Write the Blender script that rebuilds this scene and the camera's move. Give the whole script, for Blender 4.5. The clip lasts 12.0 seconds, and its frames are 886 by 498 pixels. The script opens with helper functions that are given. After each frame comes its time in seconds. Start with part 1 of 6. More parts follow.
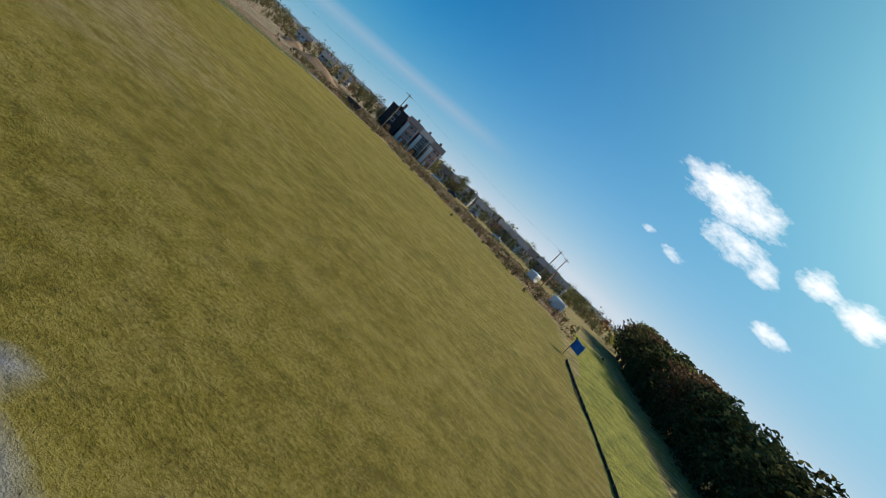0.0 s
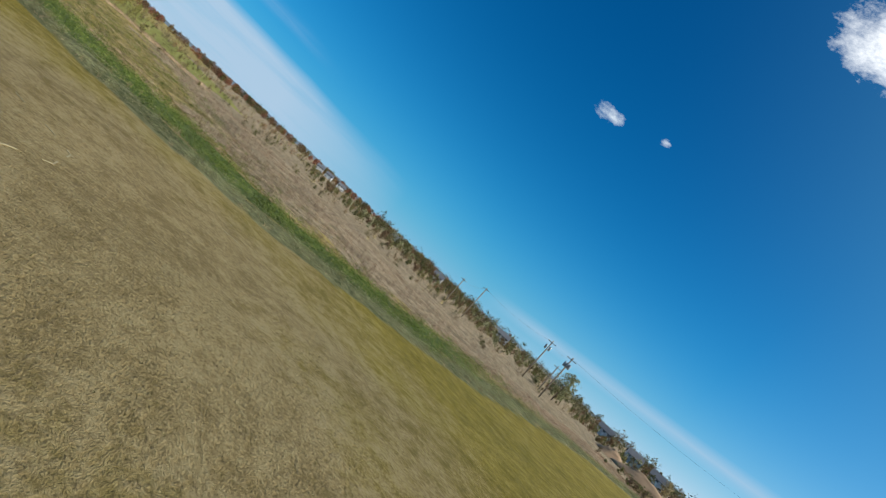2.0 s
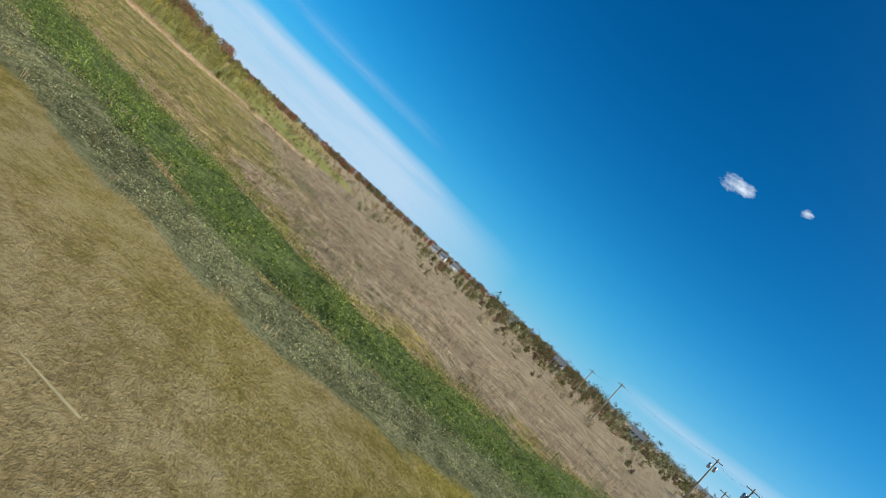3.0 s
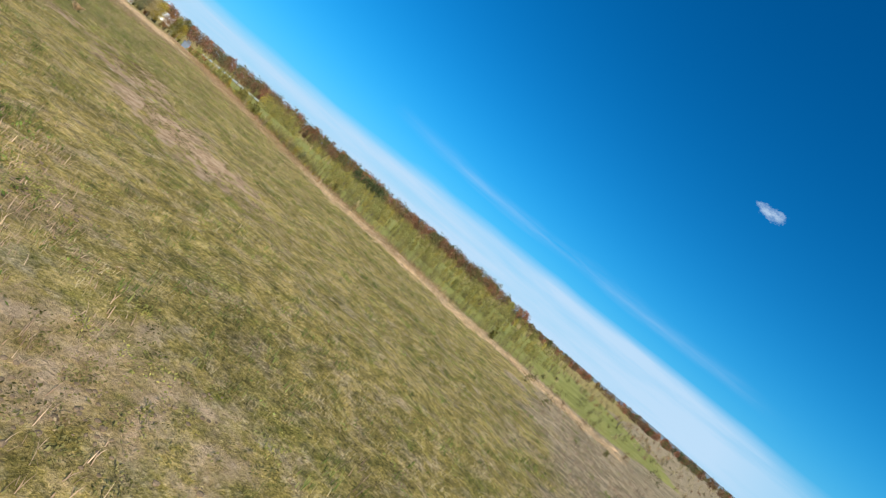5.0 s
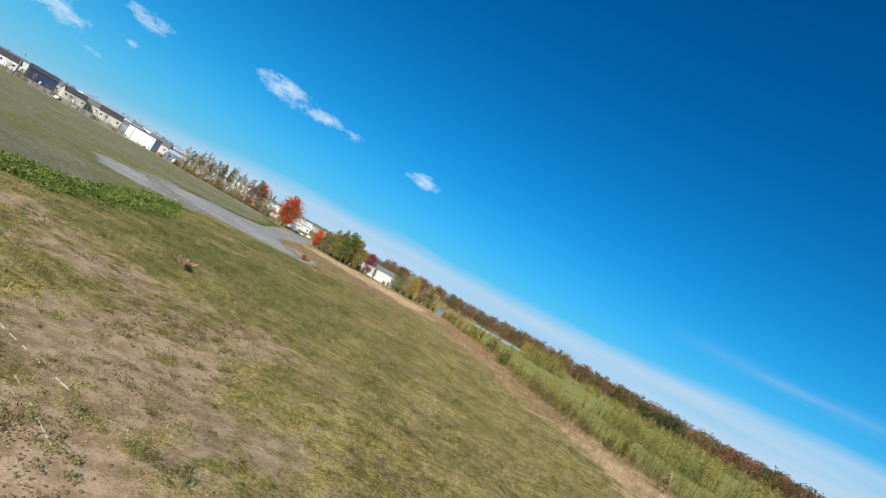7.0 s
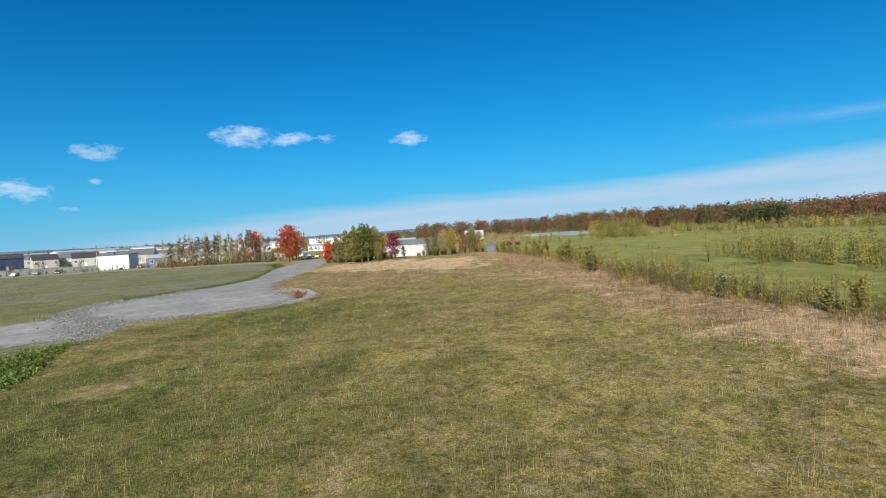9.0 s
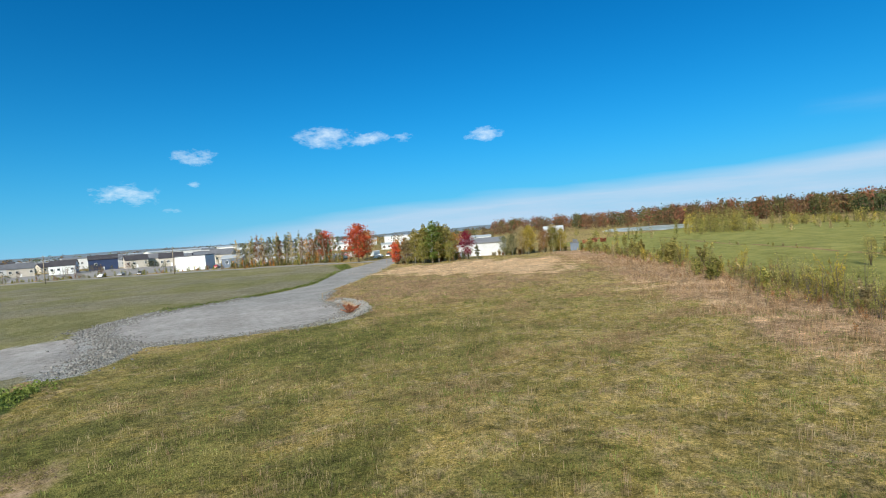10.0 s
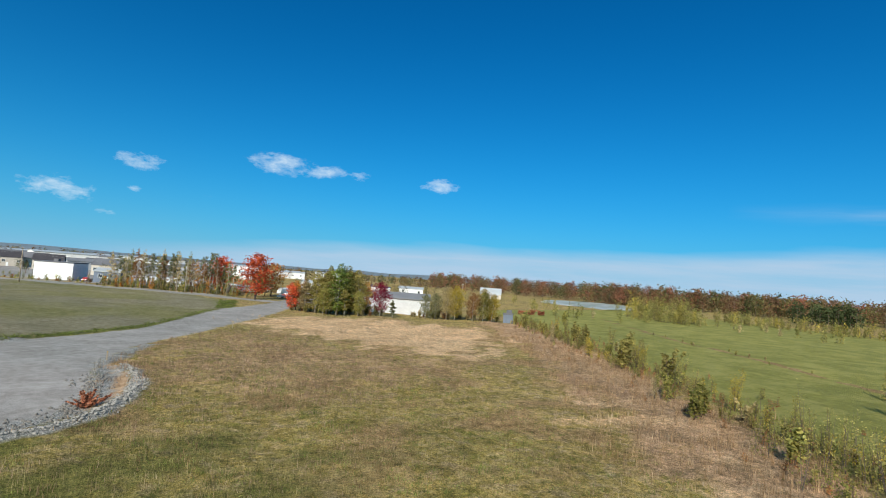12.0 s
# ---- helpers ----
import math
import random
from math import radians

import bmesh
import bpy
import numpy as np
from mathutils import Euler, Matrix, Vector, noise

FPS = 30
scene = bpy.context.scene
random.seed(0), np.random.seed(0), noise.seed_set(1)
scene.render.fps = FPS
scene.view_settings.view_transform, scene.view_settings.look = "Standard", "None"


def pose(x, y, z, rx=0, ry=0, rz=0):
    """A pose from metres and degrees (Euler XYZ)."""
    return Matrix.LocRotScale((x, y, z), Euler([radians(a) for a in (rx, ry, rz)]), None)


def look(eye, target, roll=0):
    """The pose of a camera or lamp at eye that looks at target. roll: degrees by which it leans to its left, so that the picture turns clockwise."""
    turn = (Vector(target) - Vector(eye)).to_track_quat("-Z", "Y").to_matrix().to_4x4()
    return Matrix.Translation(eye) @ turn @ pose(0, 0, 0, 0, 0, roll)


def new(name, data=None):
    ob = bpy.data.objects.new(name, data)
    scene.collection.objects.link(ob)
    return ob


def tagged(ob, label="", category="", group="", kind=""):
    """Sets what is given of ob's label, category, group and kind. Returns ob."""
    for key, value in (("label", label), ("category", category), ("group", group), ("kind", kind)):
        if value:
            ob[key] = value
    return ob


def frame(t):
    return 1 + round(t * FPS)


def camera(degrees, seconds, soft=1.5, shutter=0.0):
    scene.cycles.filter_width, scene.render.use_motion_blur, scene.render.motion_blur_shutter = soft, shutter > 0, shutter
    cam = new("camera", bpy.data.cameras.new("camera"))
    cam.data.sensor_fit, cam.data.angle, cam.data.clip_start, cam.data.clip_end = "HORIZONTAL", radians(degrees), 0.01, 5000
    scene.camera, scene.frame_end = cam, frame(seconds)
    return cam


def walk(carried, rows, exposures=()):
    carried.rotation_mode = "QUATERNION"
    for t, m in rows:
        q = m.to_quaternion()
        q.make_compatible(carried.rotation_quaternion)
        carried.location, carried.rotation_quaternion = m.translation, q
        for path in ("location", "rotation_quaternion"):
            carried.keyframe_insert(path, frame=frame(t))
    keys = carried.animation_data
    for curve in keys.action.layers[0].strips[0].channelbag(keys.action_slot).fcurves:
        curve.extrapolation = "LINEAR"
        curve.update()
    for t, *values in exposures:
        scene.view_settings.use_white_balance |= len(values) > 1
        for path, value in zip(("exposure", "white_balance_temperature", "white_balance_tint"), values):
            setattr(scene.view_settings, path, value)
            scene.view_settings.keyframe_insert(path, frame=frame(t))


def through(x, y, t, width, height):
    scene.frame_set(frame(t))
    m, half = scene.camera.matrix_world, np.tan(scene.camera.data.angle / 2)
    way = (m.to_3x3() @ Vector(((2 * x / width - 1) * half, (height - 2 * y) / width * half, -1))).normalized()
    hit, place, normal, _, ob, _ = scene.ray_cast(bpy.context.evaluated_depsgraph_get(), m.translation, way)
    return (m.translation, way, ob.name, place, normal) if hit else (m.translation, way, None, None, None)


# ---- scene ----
cam = camera(79.0, 12.0, soft=1.0)
PATH = [
    (0, (4.62, 12.25, 5.94), (2.901, 22.035, 4.813), 44.06),
    (0.5, (-0.96, 18.30, 5.14), (-4.375, 27.658, 4.314), 48.74),
    (1, (-7.77, 23.64, 4.73), (-12.951, 32.185, 4.434), 48.18),
    (1.5, (-14.69, 27.97, 4.34), (-21.461, 35.331, 4.424), 51.25),
    (2, (-22.19, 31.63, 4.67), (-30.520, 37.159, 5.062), 42.61),
    (2.5, (-29.19, 35.73, 5.08), (-38.243, 39.978, 5.075), 44.48),
    (3, (-36.80, 38.58, 5.00), (-46.258, 41.822, 5.051), 42.52),
    (3.2, (-39.97, 39.30, 4.94), (-49.625, 41.877, 4.645), 42.89),
    (4.8, (-66.90, 37.90, 5.95), (-76.506, 35.126, 5.892), 44.38),
    (5, (-70.66, 36.71, 5.90), (-79.994, 33.129, 5.926), 40.57),
    (5.5, (-80.03, 31.99, 5.91), (-88.537, 26.736, 6.001), 39.10),
    (6, (-87.60, 26.90, 6.34), (-95.403, 20.661, 6.741), 36.84),
    (6.5, (-93.67, 20.89, 6.61), (-100.319, 13.421, 6.910), 29.62),
    (7, (-98.73, 15.57, 7.22), (-104.052, 7.143, 8.012), 29.33),
    (7.2, (-100.33, 13.26, 7.45), (-105.540, 4.751, 8.108), 32.33),
    (8.8, (-114.32, -4.50, 9.18), (-119.061, -13.295, 8.846), -5.84),
    (9, (-116.06, -7.10, 9.21), (-121.037, -15.768, 8.849), -3.32),
    (9.5, (-119.99, -13.62, 9.71), (-124.789, -22.320, 8.582), 2.24),
    (10, (-123.68, -20.99, 9.77), (-127.383, -30.278, 9.422), -4.09),
    (10.5, (-127.64, -26.94, 10.47), (-132.551, -35.647, 10.713), -11.32),
    (11, (-131.93, -32.77, 10.73), (-136.241, -41.753, 11.592), 1.10),
    (11.5, (-136.36, -37.78, 10.92), (-142.224, -45.875, 11.320), 1.98),
    (12, (-141.33, -43.98, 11.22), (-145.974, -52.818, 11.768), 4.42),
]
walk(cam, [(t, look(eye, target, roll)) for t, eye, target, roll in PATH],
     exposures=[(0, -0.2), (1.0, -0.15), (2.0, 0.1), (3.0, 0.28), (5.0, 0.4), (6.0, 0.3), (7.0, 0.25), (9.0, 0.2), (9.5, 0.22), (10.0, 0.28), (10.5, 0.36), (11.0, 0.24), (11.5, 0.16), (12, 0.12)])

# ---- sky and sun ----
SUN_AZ, SUN_EL = radians(41), radians(33)
world = bpy.data.worlds.new("sky")
scene.world = world
world.use_nodes = True
wn, wl = world.node_tree.nodes, world.node_tree.links
wn.clear()


def wmath(op, a, b=None, c=None, clamp=False):
    n = wn.new("ShaderNodeMath")
    n.operation, n.use_clamp = op, clamp
    for i, v in enumerate((a, b, c)):
        if v is None:
            continue
        if isinstance(v, (int, float)):
            n.inputs[i].default_value = v
        else:
            wl.new(v, n.inputs[i])
    return n.outputs[0]


sky = wn.new("ShaderNodeTexSky")
sky.sky_type, sky.sun_disc = "NISHITA", False
sky.sun_elevation, sky.sun_rotation = SUN_EL, SUN_AZ
sky.altitude, sky.air_density, sky.dust_density, sky.ozone_density = 200, 1.0, 0.15, 1.5
deep = wn.new("ShaderNodeMix")
deep.data_type, deep.blend_type = "RGBA", "MULTIPLY"
deep.inputs[0].default_value = 1.0
deep.inputs[7].default_value = (0.0, 0.91, 1.72, 1)
wl.new(sky.outputs[0], deep.inputs[6])
coord = wn.new("ShaderNodeTexCoord")
sep = wn.new("ShaderNodeSeparateXYZ")
wl.new(coord.outputs["Generated"], sep.inputs[0])


def wnoise(scale, detail, rough, stretch=(1, 1, 1), offset=(0, 0, 0)):
    m = wn.new("ShaderNodeMapping")
    m.inputs["Scale"].default_value, m.inputs["Location"].default_value = stretch, offset
    wl.new(coord.outputs["Generated"], m.inputs[0])
    n = wn.new("ShaderNodeTexNoise")
    n.inputs["Scale"].default_value, n.inputs["Detail"].default_value, n.inputs["Roughness"].default_value = scale, detail, rough
    wl.new(m.outputs[0], n.inputs["Vector"])
    return n.outputs[0]


def puff(direction, wide, high):
    """A soft mask round a direction of the sky: one minus the squared distance, in units of the cloud's half width and height."""
    d = Vector(direction).normalized()
    side = d.cross(Vector((0, 0, 1))).normalized()
    up = side.cross(d)
    sums = None
    for axis, size in ((side, wide), (up, high)):
        dot = wn.new("ShaderNodeVectorMath")
        dot.operation = "DOT_PRODUCT"
        wl.new(coord.outputs["Generated"], dot.inputs[0])
        dot.inputs[1].default_value = axis
        sq = wmath("POWER", wmath("ABSOLUTE", wmath("MULTIPLY", dot.outputs["Value"], 1 / size)), 2.0)
        sums = sq if sums is None else wmath("ADD", sums, sq)
    front = wn.new("ShaderNodeVectorMath")
    front.operation = "DOT_PRODUCT"
    wl.new(coord.outputs["Generated"], front.inputs[0])
    front.inputs[1].default_value = d
    ahead = wmath("GREATER_THAN", front.outputs["Value"], 0.2)
    return wmath("MULTIPLY", wmath("SUBTRACT", 1.0, sums, clamp=True), ahead)


NORTH_CLOUDS = [
    ((0.121, 0.950, 0.289), 0.116, 0.047, 1.50),
    ((0.185, 0.954, 0.236), 0.095, 0.032, 1.10),
    ((0.236, 0.946, 0.222), 0.042, 0.021, 1.00),
    ((0.296, 0.918, 0.264), 0.047, 0.026, 1.20),
    ((0.366, 0.894, 0.260), 0.053, 0.032, 1.30),
    ((0.307, 0.938, 0.161), 0.042, 0.019, 1.10),
    ((0.063, 0.984, 0.169), 0.021, 0.009, 0.90),
    ((0.127, 0.979, 0.161), 0.037, 0.014, 1.00),
    ((-0.430, 0.626, 0.651), 0.116, 0.063, 1.50),
    ((-0.731, 0.550, 0.403), 0.038, 0.018, 1.00),
    ((-0.659, 0.623, 0.422), 0.016, 0.009, 0.80),
    ((-0.923, 0.031, 0.383), 0.034, 0.015, 0.85),
]
SOUTH_CLOUDS = [
    ((-0.169, -0.969, 0.180), 0.074, 0.022, 0.85),
    ((-0.205, -0.963, 0.172), 0.050, 0.017, 0.75),
    ((-0.246, -0.953, 0.175), 0.058, 0.019, 0.74),
    ((-0.314, -0.933, 0.174), 0.036, 0.013, 0.66),
    ((-0.446, -0.879, 0.170), 0.046, 0.018, 0.90),
    ((0.038, -0.988, 0.150), 0.048, 0.018, 0.82),
    ((0.143, -0.986, 0.089), 0.072, 0.028, 0.72),
    ((0.045, -0.994, 0.105), 0.015, 0.008, 0.49),
    ((-0.062, -0.992, 0.106), 0.019, 0.008, 0.41),
    ((0.083, -0.995, 0.063), 0.021, 0.008, 0.41),
]
billow = wnoise(25, 5, 0.6, (1, 1, 2.0))
clouds = None
for direction, wide, high, thick in NORTH_CLOUDS + SOUTH_CLOUDS:
    m = wmath("MULTIPLY", puff(direction, wide, high), thick)
    clouds = m if clouds is None else wmath("MAXIMUM", clouds, m)
wisps = wnoise(78, 5, 0.68, (1, 1, 2.2), (1.7, 0.3, 2.2))
ragged = wmath("ADD", wmath("MULTIPLY", wmath("SUBTRACT", billow, 0.5), 2.0), wmath("MULTIPLY", wmath("SUBTRACT", wisps, 0.5), 0.9))
cumulus = wmath("MULTIPLY", wmath("SUBTRACT", wmath("ADD", clouds, ragged), 0.40), 0.85, clamp=True)
cumulus = wmath("MULTIPLY", cumulus, wmath("MULTIPLY", clouds, 6.0, clamp=True))

# a low sheet of cirrus over the western horizon, with a thin streak above it
streak = wnoise(1.7, 4, 0.5, (1, 1, 7), (3.1, 0.4, 0.2))
fibre = wnoise(3.2, 6, 0.62, (1, 1, 11), (0.6, 2.4, 0.1))
def bearing(degrees):
    """How far a direction of the sky looks towards a bearing (degrees to the left of +y)."""
    n = wn.new("ShaderNodeVectorMath")
    n.operation = "DOT_PRODUCT"
    wl.new(coord.outputs["Generated"], n.inputs[0])
    n.inputs[1].default_value = (-math.sin(radians(degrees)), math.cos(radians(degrees)), 0)
    return n.outputs["Value"]


spread = wmath("MULTIPLY", wmath("SUBTRACT", bearing(125), 0.47), 4.5, clamp=True)
top = wmath("ADD", wmath("ADD", 0.014, wmath("MULTIPLY", bearing(95), 0.068)), wmath("MULTIPLY", wmath("SUBTRACT", streak, 0.28), 0.075))
sheet = wmath("MULTIPLY", wmath("MULTIPLY", wmath("SUBTRACT", top, sep.outputs["Z"]), 36.0, clamp=True), wmath("ADD", 0.2, wmath("MULTIPLY", fibre, 1.35), clamp=True))
band_z = wmath("ADD", 0.142, wmath("MULTIPLY", wmath("SUBTRACT", streak, 0.5), 0.09))
thread = wmath("SUBTRACT", 1.0, wmath("MULTIPLY", wmath("ABSOLUTE", wmath("SUBTRACT", sep.outputs["Z"], band_z)), 60.0), clamp=True)
thread = wmath("MULTIPLY", wmath("MULTIPLY", thread, wmath("MULTIPLY", wmath("SUBTRACT", bearing(100), 0.9), 9.0, clamp=True)), wmath("MULTIPLY", wmath("SUBTRACT", fibre, 0.38), 2.0, clamp=True))
cirrus = wmath("MULTIPLY", wmath("MAXIMUM", wmath("MULTIPLY", sheet, 0.92), wmath("MULTIPLY", thread, 0.75)), spread, clamp=True)
# a pale streak low over the northern horizon
north_z = wmath("ADD", 0.068, wmath("MULTIPLY", bearing(-62), 0.09))
north_streak = wmath("SUBTRACT", 1.0, wmath("MULTIPLY", wmath("ABSOLUTE", wmath("SUBTRACT", sep.outputs["Z"], north_z)), 55.0), clamp=True)
north_streak = wmath("MULTIPLY", wmath("MULTIPLY", north_streak, wmath("MULTIPLY", wmath("SUBTRACT", bearing(30), 0.94), 30.0, clamp=True)), wmath("ADD", 0.25, fibre, clamp=True))
cirrus = wmath("MAXIMUM", cirrus, wmath("MULTIPLY", north_streak, 0.75))
mixc = wn.new("ShaderNodeMix")
mixc.data_type = "RGBA"
wl.new(cumulus, mixc.inputs[0])
haze = wn.new("ShaderNodeMix")
haze.data_type = "RGBA"
wl.new(wmath("ADD", wmath("MULTIPLY", wmath("POWER", wmath("SUBTRACT", 1.0, wmath("ABSOLUTE", sep.outputs["Z"]), clamp=True), 16.0), 0.85), wmath("MULTIPLY", wmath("POWER", wmath("SUBTRACT", 1.0, wmath("ABSOLUTE", sep.outputs["Z"]), clamp=True), 6.0), wmath("MULTIPLY", wmath("SUBTRACT", bearing(-35), 0.45, clamp=True), 1.0)), clamp=True), haze.inputs[0])
# the paler sky round the sun
sunward = wn.new("ShaderNodeVectorMath")
sunward.operation = "DOT_PRODUCT"
wl.new(coord.outputs["Generated"], sunward.inputs[0])
sunward.inputs[1].default_value = (math.sin(SUN_AZ) * math.cos(SUN_EL), math.cos(SUN_AZ) * math.cos(SUN_EL), math.sin(SUN_EL))
facing = wmath("MAXIMUM", sunward.outputs["Value"], 0.0)
aureole = wn.new("ShaderNodeMix")
aureole.data_type = "RGBA"
wl.new(wmath("ADD", wmath("MULTIPLY", wmath("POWER", facing, 4.0), 0.95), wmath("MULTIPLY", wmath("POWER", facing, 10.0), 0.5), clamp=True), aureole.inputs[0])
wl.new(deep.outputs[2], aureole.inputs[6])
aureole.inputs[7].default_value = (5.2, 13.8, 16.4, 1)
glow = wn.new("ShaderNodeMix")
glow.data_type = "RGBA"
wl.new(wmath("MULTIPLY", wmath("POWER", facing, 30.0), 0.9, clamp=True), glow.inputs[0])
wl.new(aureole.outputs[2], glow.inputs[6])
glow.inputs[7].default_value = (34.0, 35.0, 35.0, 1)
# the sky pales slowly towards the horizon
pale = wn.new("ShaderNodeMix")
pale.data_type = "RGBA"
wl.new(wmath("MULTIPLY", wmath("POWER", wmath("SUBTRACT", 1.0, wmath("ABSOLUTE", sep.outputs["Z"]), clamp=True), 5.5), 0.6), pale.inputs[0])
wl.new(glow.outputs[2], pale.inputs[6])
pale.inputs[7].default_value = (1.0, 8.6, 14.4, 1)
wl.new(pale.outputs[2], haze.inputs[6])
# the low haze, whiter towards the sun
murk = wn.new("ShaderNodeMix")
murk.data_type = "RGBA"
wl.new(wmath("MULTIPLY", facing, 1.5, clamp=True), murk.inputs[0])
murk.inputs[6].default_value, murk.inputs[7].default_value = (4.6, 9.3, 13.0, 1), (13.5, 15.5, 17.5, 1)
wl.new(murk.outputs[2], haze.inputs[7])
veil = wn.new("ShaderNodeMix")
veil.data_type = "RGBA"
wl.new(cirrus, veil.inputs[0])
wl.new(haze.outputs[2], veil.inputs[6])
veil.inputs[7].default_value = (8.0, 10.9, 14.0, 1)
wl.new(veil.outputs[2], mixc.inputs[6])
# sunlit clouds, whitest towards the sun
lit = wn.new("ShaderNodeMix")
lit.data_type = "RGBA"
wl.new(wmath("MULTIPLY", facing, 1.3, clamp=True), lit.inputs[0])
lit.inputs[6].default_value, lit.inputs[7].default_value = (13.5, 15.8, 17.4, 1), (27.0, 27.0, 27.0, 1)
wl.new(lit.outputs[2], mixc.inputs[7])
bg = wn.new("ShaderNodeBackground")
bg.inputs["Strength"].default_value = 0.052
wl.new(mixc.outputs[2], bg.inputs["Color"])
wo = wn.new("ShaderNodeOutputWorld")
wl.new(bg.outputs[0], wo.inputs["Surface"])

sun = new("sun", bpy.data.lights.new("sun", "SUN"))
sun.data.energy, sun.data.angle, sun.data.color = 5.0, radians(0.53), (1.0, 0.95, 0.86)
sun_dir = Vector((math.sin(SUN_AZ) * math.cos(SUN_EL), math.cos(SUN_AZ) * math.cos(SUN_EL), math.sin(SUN_EL)))
sun.matrix_world = look(sun_dir * 500, (0, 0, 0))


# ---- materials ----
def mat(name):
    m = bpy.data.materials.new(name)
    m.use_nodes = True
    nt = m.node_tree
    nt.nodes.clear()
    out = nt.nodes.new("ShaderNodeOutputMaterial")
    return m, nt, out


class N:
    """Short hand for the nodes of one material."""

    def __init__(self, nt):
        self.nt = nt

    def put(self, socket, v):
        if hasattr(v, "is_linked"):
            self.nt.links.new(v, socket)
        else:
            socket.default_value = v

    def coords(self, kind="Object"):
        return self.nt.nodes.new("ShaderNodeTexCoord").outputs[kind]

    def noise(self, scale, detail=4, rough=0.6, stretch=None, kind="Object"):
        n = self.nt.nodes.new("ShaderNodeTexNoise")
        n.inputs["Scale"].default_value, n.inputs["Detail"].default_value, n.inputs["Roughness"].default_value = scale, detail, rough
        c = self.coords(kind)
        if stretch:
            m = self.nt.nodes.new("ShaderNodeMapping")
            m.inputs["Scale"].default_value = stretch
            self.nt.links.new(c, m.inputs[0])
            c = m.outputs[0]
        self.nt.links.new(c, n.inputs["Vector"])
        return n.outputs[0]

    def math(self, op, a, b=0.0, clamp=False):
        n = self.nt.nodes.new("ShaderNodeMath")
        n.operation, n.use_clamp = op, clamp
        self.put(n.inputs[0], a)
        self.put(n.inputs[1], b)
        return n.outputs[0]

    def ramp(self, fac, *stops):
        n = self.nt.nodes.new("ShaderNodeValToRGB")
        while len(n.color_ramp.elements) < len(stops):
            n.color_ramp.elements.new(0.5)
        for e, (p, c) in zip(n.color_ramp.elements, stops):
            e.position, e.color = p, (*c, 1)
        self.put(n.inputs[0], fac)
        return n.outputs[0]

    def mix(self, fac, a, b, how="MIX"):
        n = self.nt.nodes.new("ShaderNodeMix")
        n.data_type, n.blend_type = "RGBA", how
        self.put(n.inputs[0], fac)
        for s, v in ((6, a), (7, b)):
            self.put(n.inputs[s], (*v, 1) if isinstance(v, tuple) and len(v) == 3 else v)
        return n.outputs[2]

    def attr(self, name):
        n = self.nt.nodes.new("ShaderNodeAttribute")
        n.attribute_name = name
        return n.outputs["Fac"]

    def island(self):
        return self.nt.nodes.new("ShaderNodeNewGeometry").outputs["Random Per Island"]

    def each(self):
        return self.nt.nodes.new("ShaderNodeObjectInfo").outputs["Random"]

    def bump(self, height, strength=0.5, distance=0.05):
        n = self.nt.nodes.new("ShaderNodeBump")
        n.inputs["Strength"].default_value, n.inputs["Distance"].default_value = strength, distance
        self.put(n.inputs["Height"], height)
        return n.outputs[0]

    def surface(self, color, rough=0.9, metal=0.0, normal=None, spec=0.2):
        n = self.nt.nodes.new("ShaderNodeBsdfPrincipled")
        self.put(n.inputs["Base Color"], (*color, 1) if isinstance(color, tuple) and len(color) == 3 else color)
        self.put(n.inputs["Roughness"], rough)
        self.put(n.inputs["Metallic"], metal)
        n.inputs["Specular IOR Level"].default_value = spec
        if normal is not None:
            self.nt.links.new(normal, n.inputs["Normal"])
        return n.outputs[0]


def leaf_material(name, *shades, through=0.35):
    m, nt, out = mat(name)
    k = N(nt)
    col = k.ramp(k.island(), *[(i / max(1, len(shades) - 1), s) for i, s in enumerate(shades)])
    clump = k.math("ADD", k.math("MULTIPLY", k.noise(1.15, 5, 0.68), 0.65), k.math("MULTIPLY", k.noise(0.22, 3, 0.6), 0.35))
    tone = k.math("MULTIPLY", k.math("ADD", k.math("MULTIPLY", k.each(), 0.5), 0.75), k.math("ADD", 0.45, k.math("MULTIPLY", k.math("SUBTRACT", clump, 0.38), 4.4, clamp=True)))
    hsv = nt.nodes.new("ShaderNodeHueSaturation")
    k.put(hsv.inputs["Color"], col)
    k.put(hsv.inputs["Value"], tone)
    dif, tra, mx = nt.nodes.new("ShaderNodeBsdfDiffuse"), nt.nodes.new("ShaderNodeBsdfTranslucent"), nt.nodes.new("ShaderNodeMixShader")
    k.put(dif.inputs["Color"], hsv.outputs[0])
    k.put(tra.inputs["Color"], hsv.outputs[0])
    mx.inputs[0].default_value = through
    nt.links.new(dif.outputs[0], mx.inputs[1])
    nt.links.new(tra.outputs[0], mx.inputs[2])
    nt.links.new(mx.outputs[0], out.inputs[0])
    return m


def plain_material(name, color, rough=0.8, metal=0.0, grain=8.0, vary=0.25, bump=0.2, spec=0.3):
    """A surface with fine grain and larger stains round one base colour."""
    m, nt, out = mat(name)
    k = N(nt)
    c = Vector(color)
    fine, wide = k.noise(grain, 6, 0.65), k.noise(grain / 12, 4, 0.6)
    both = k.math("ADD", k.math("MULTIPLY", fine, 0.5), k.math("MULTIPLY", wide, 0.5))
    col = k.ramp(both, (0.3, tuple(c * (1 - vary))), (0.7, tuple(Vector([min(1, v) for v in c * (1 + vary)]))))
    nt.links.new(k.surface(col, rough, metal, k.bump(fine, bump, 0.02), spec), out.inputs[0])
    return m


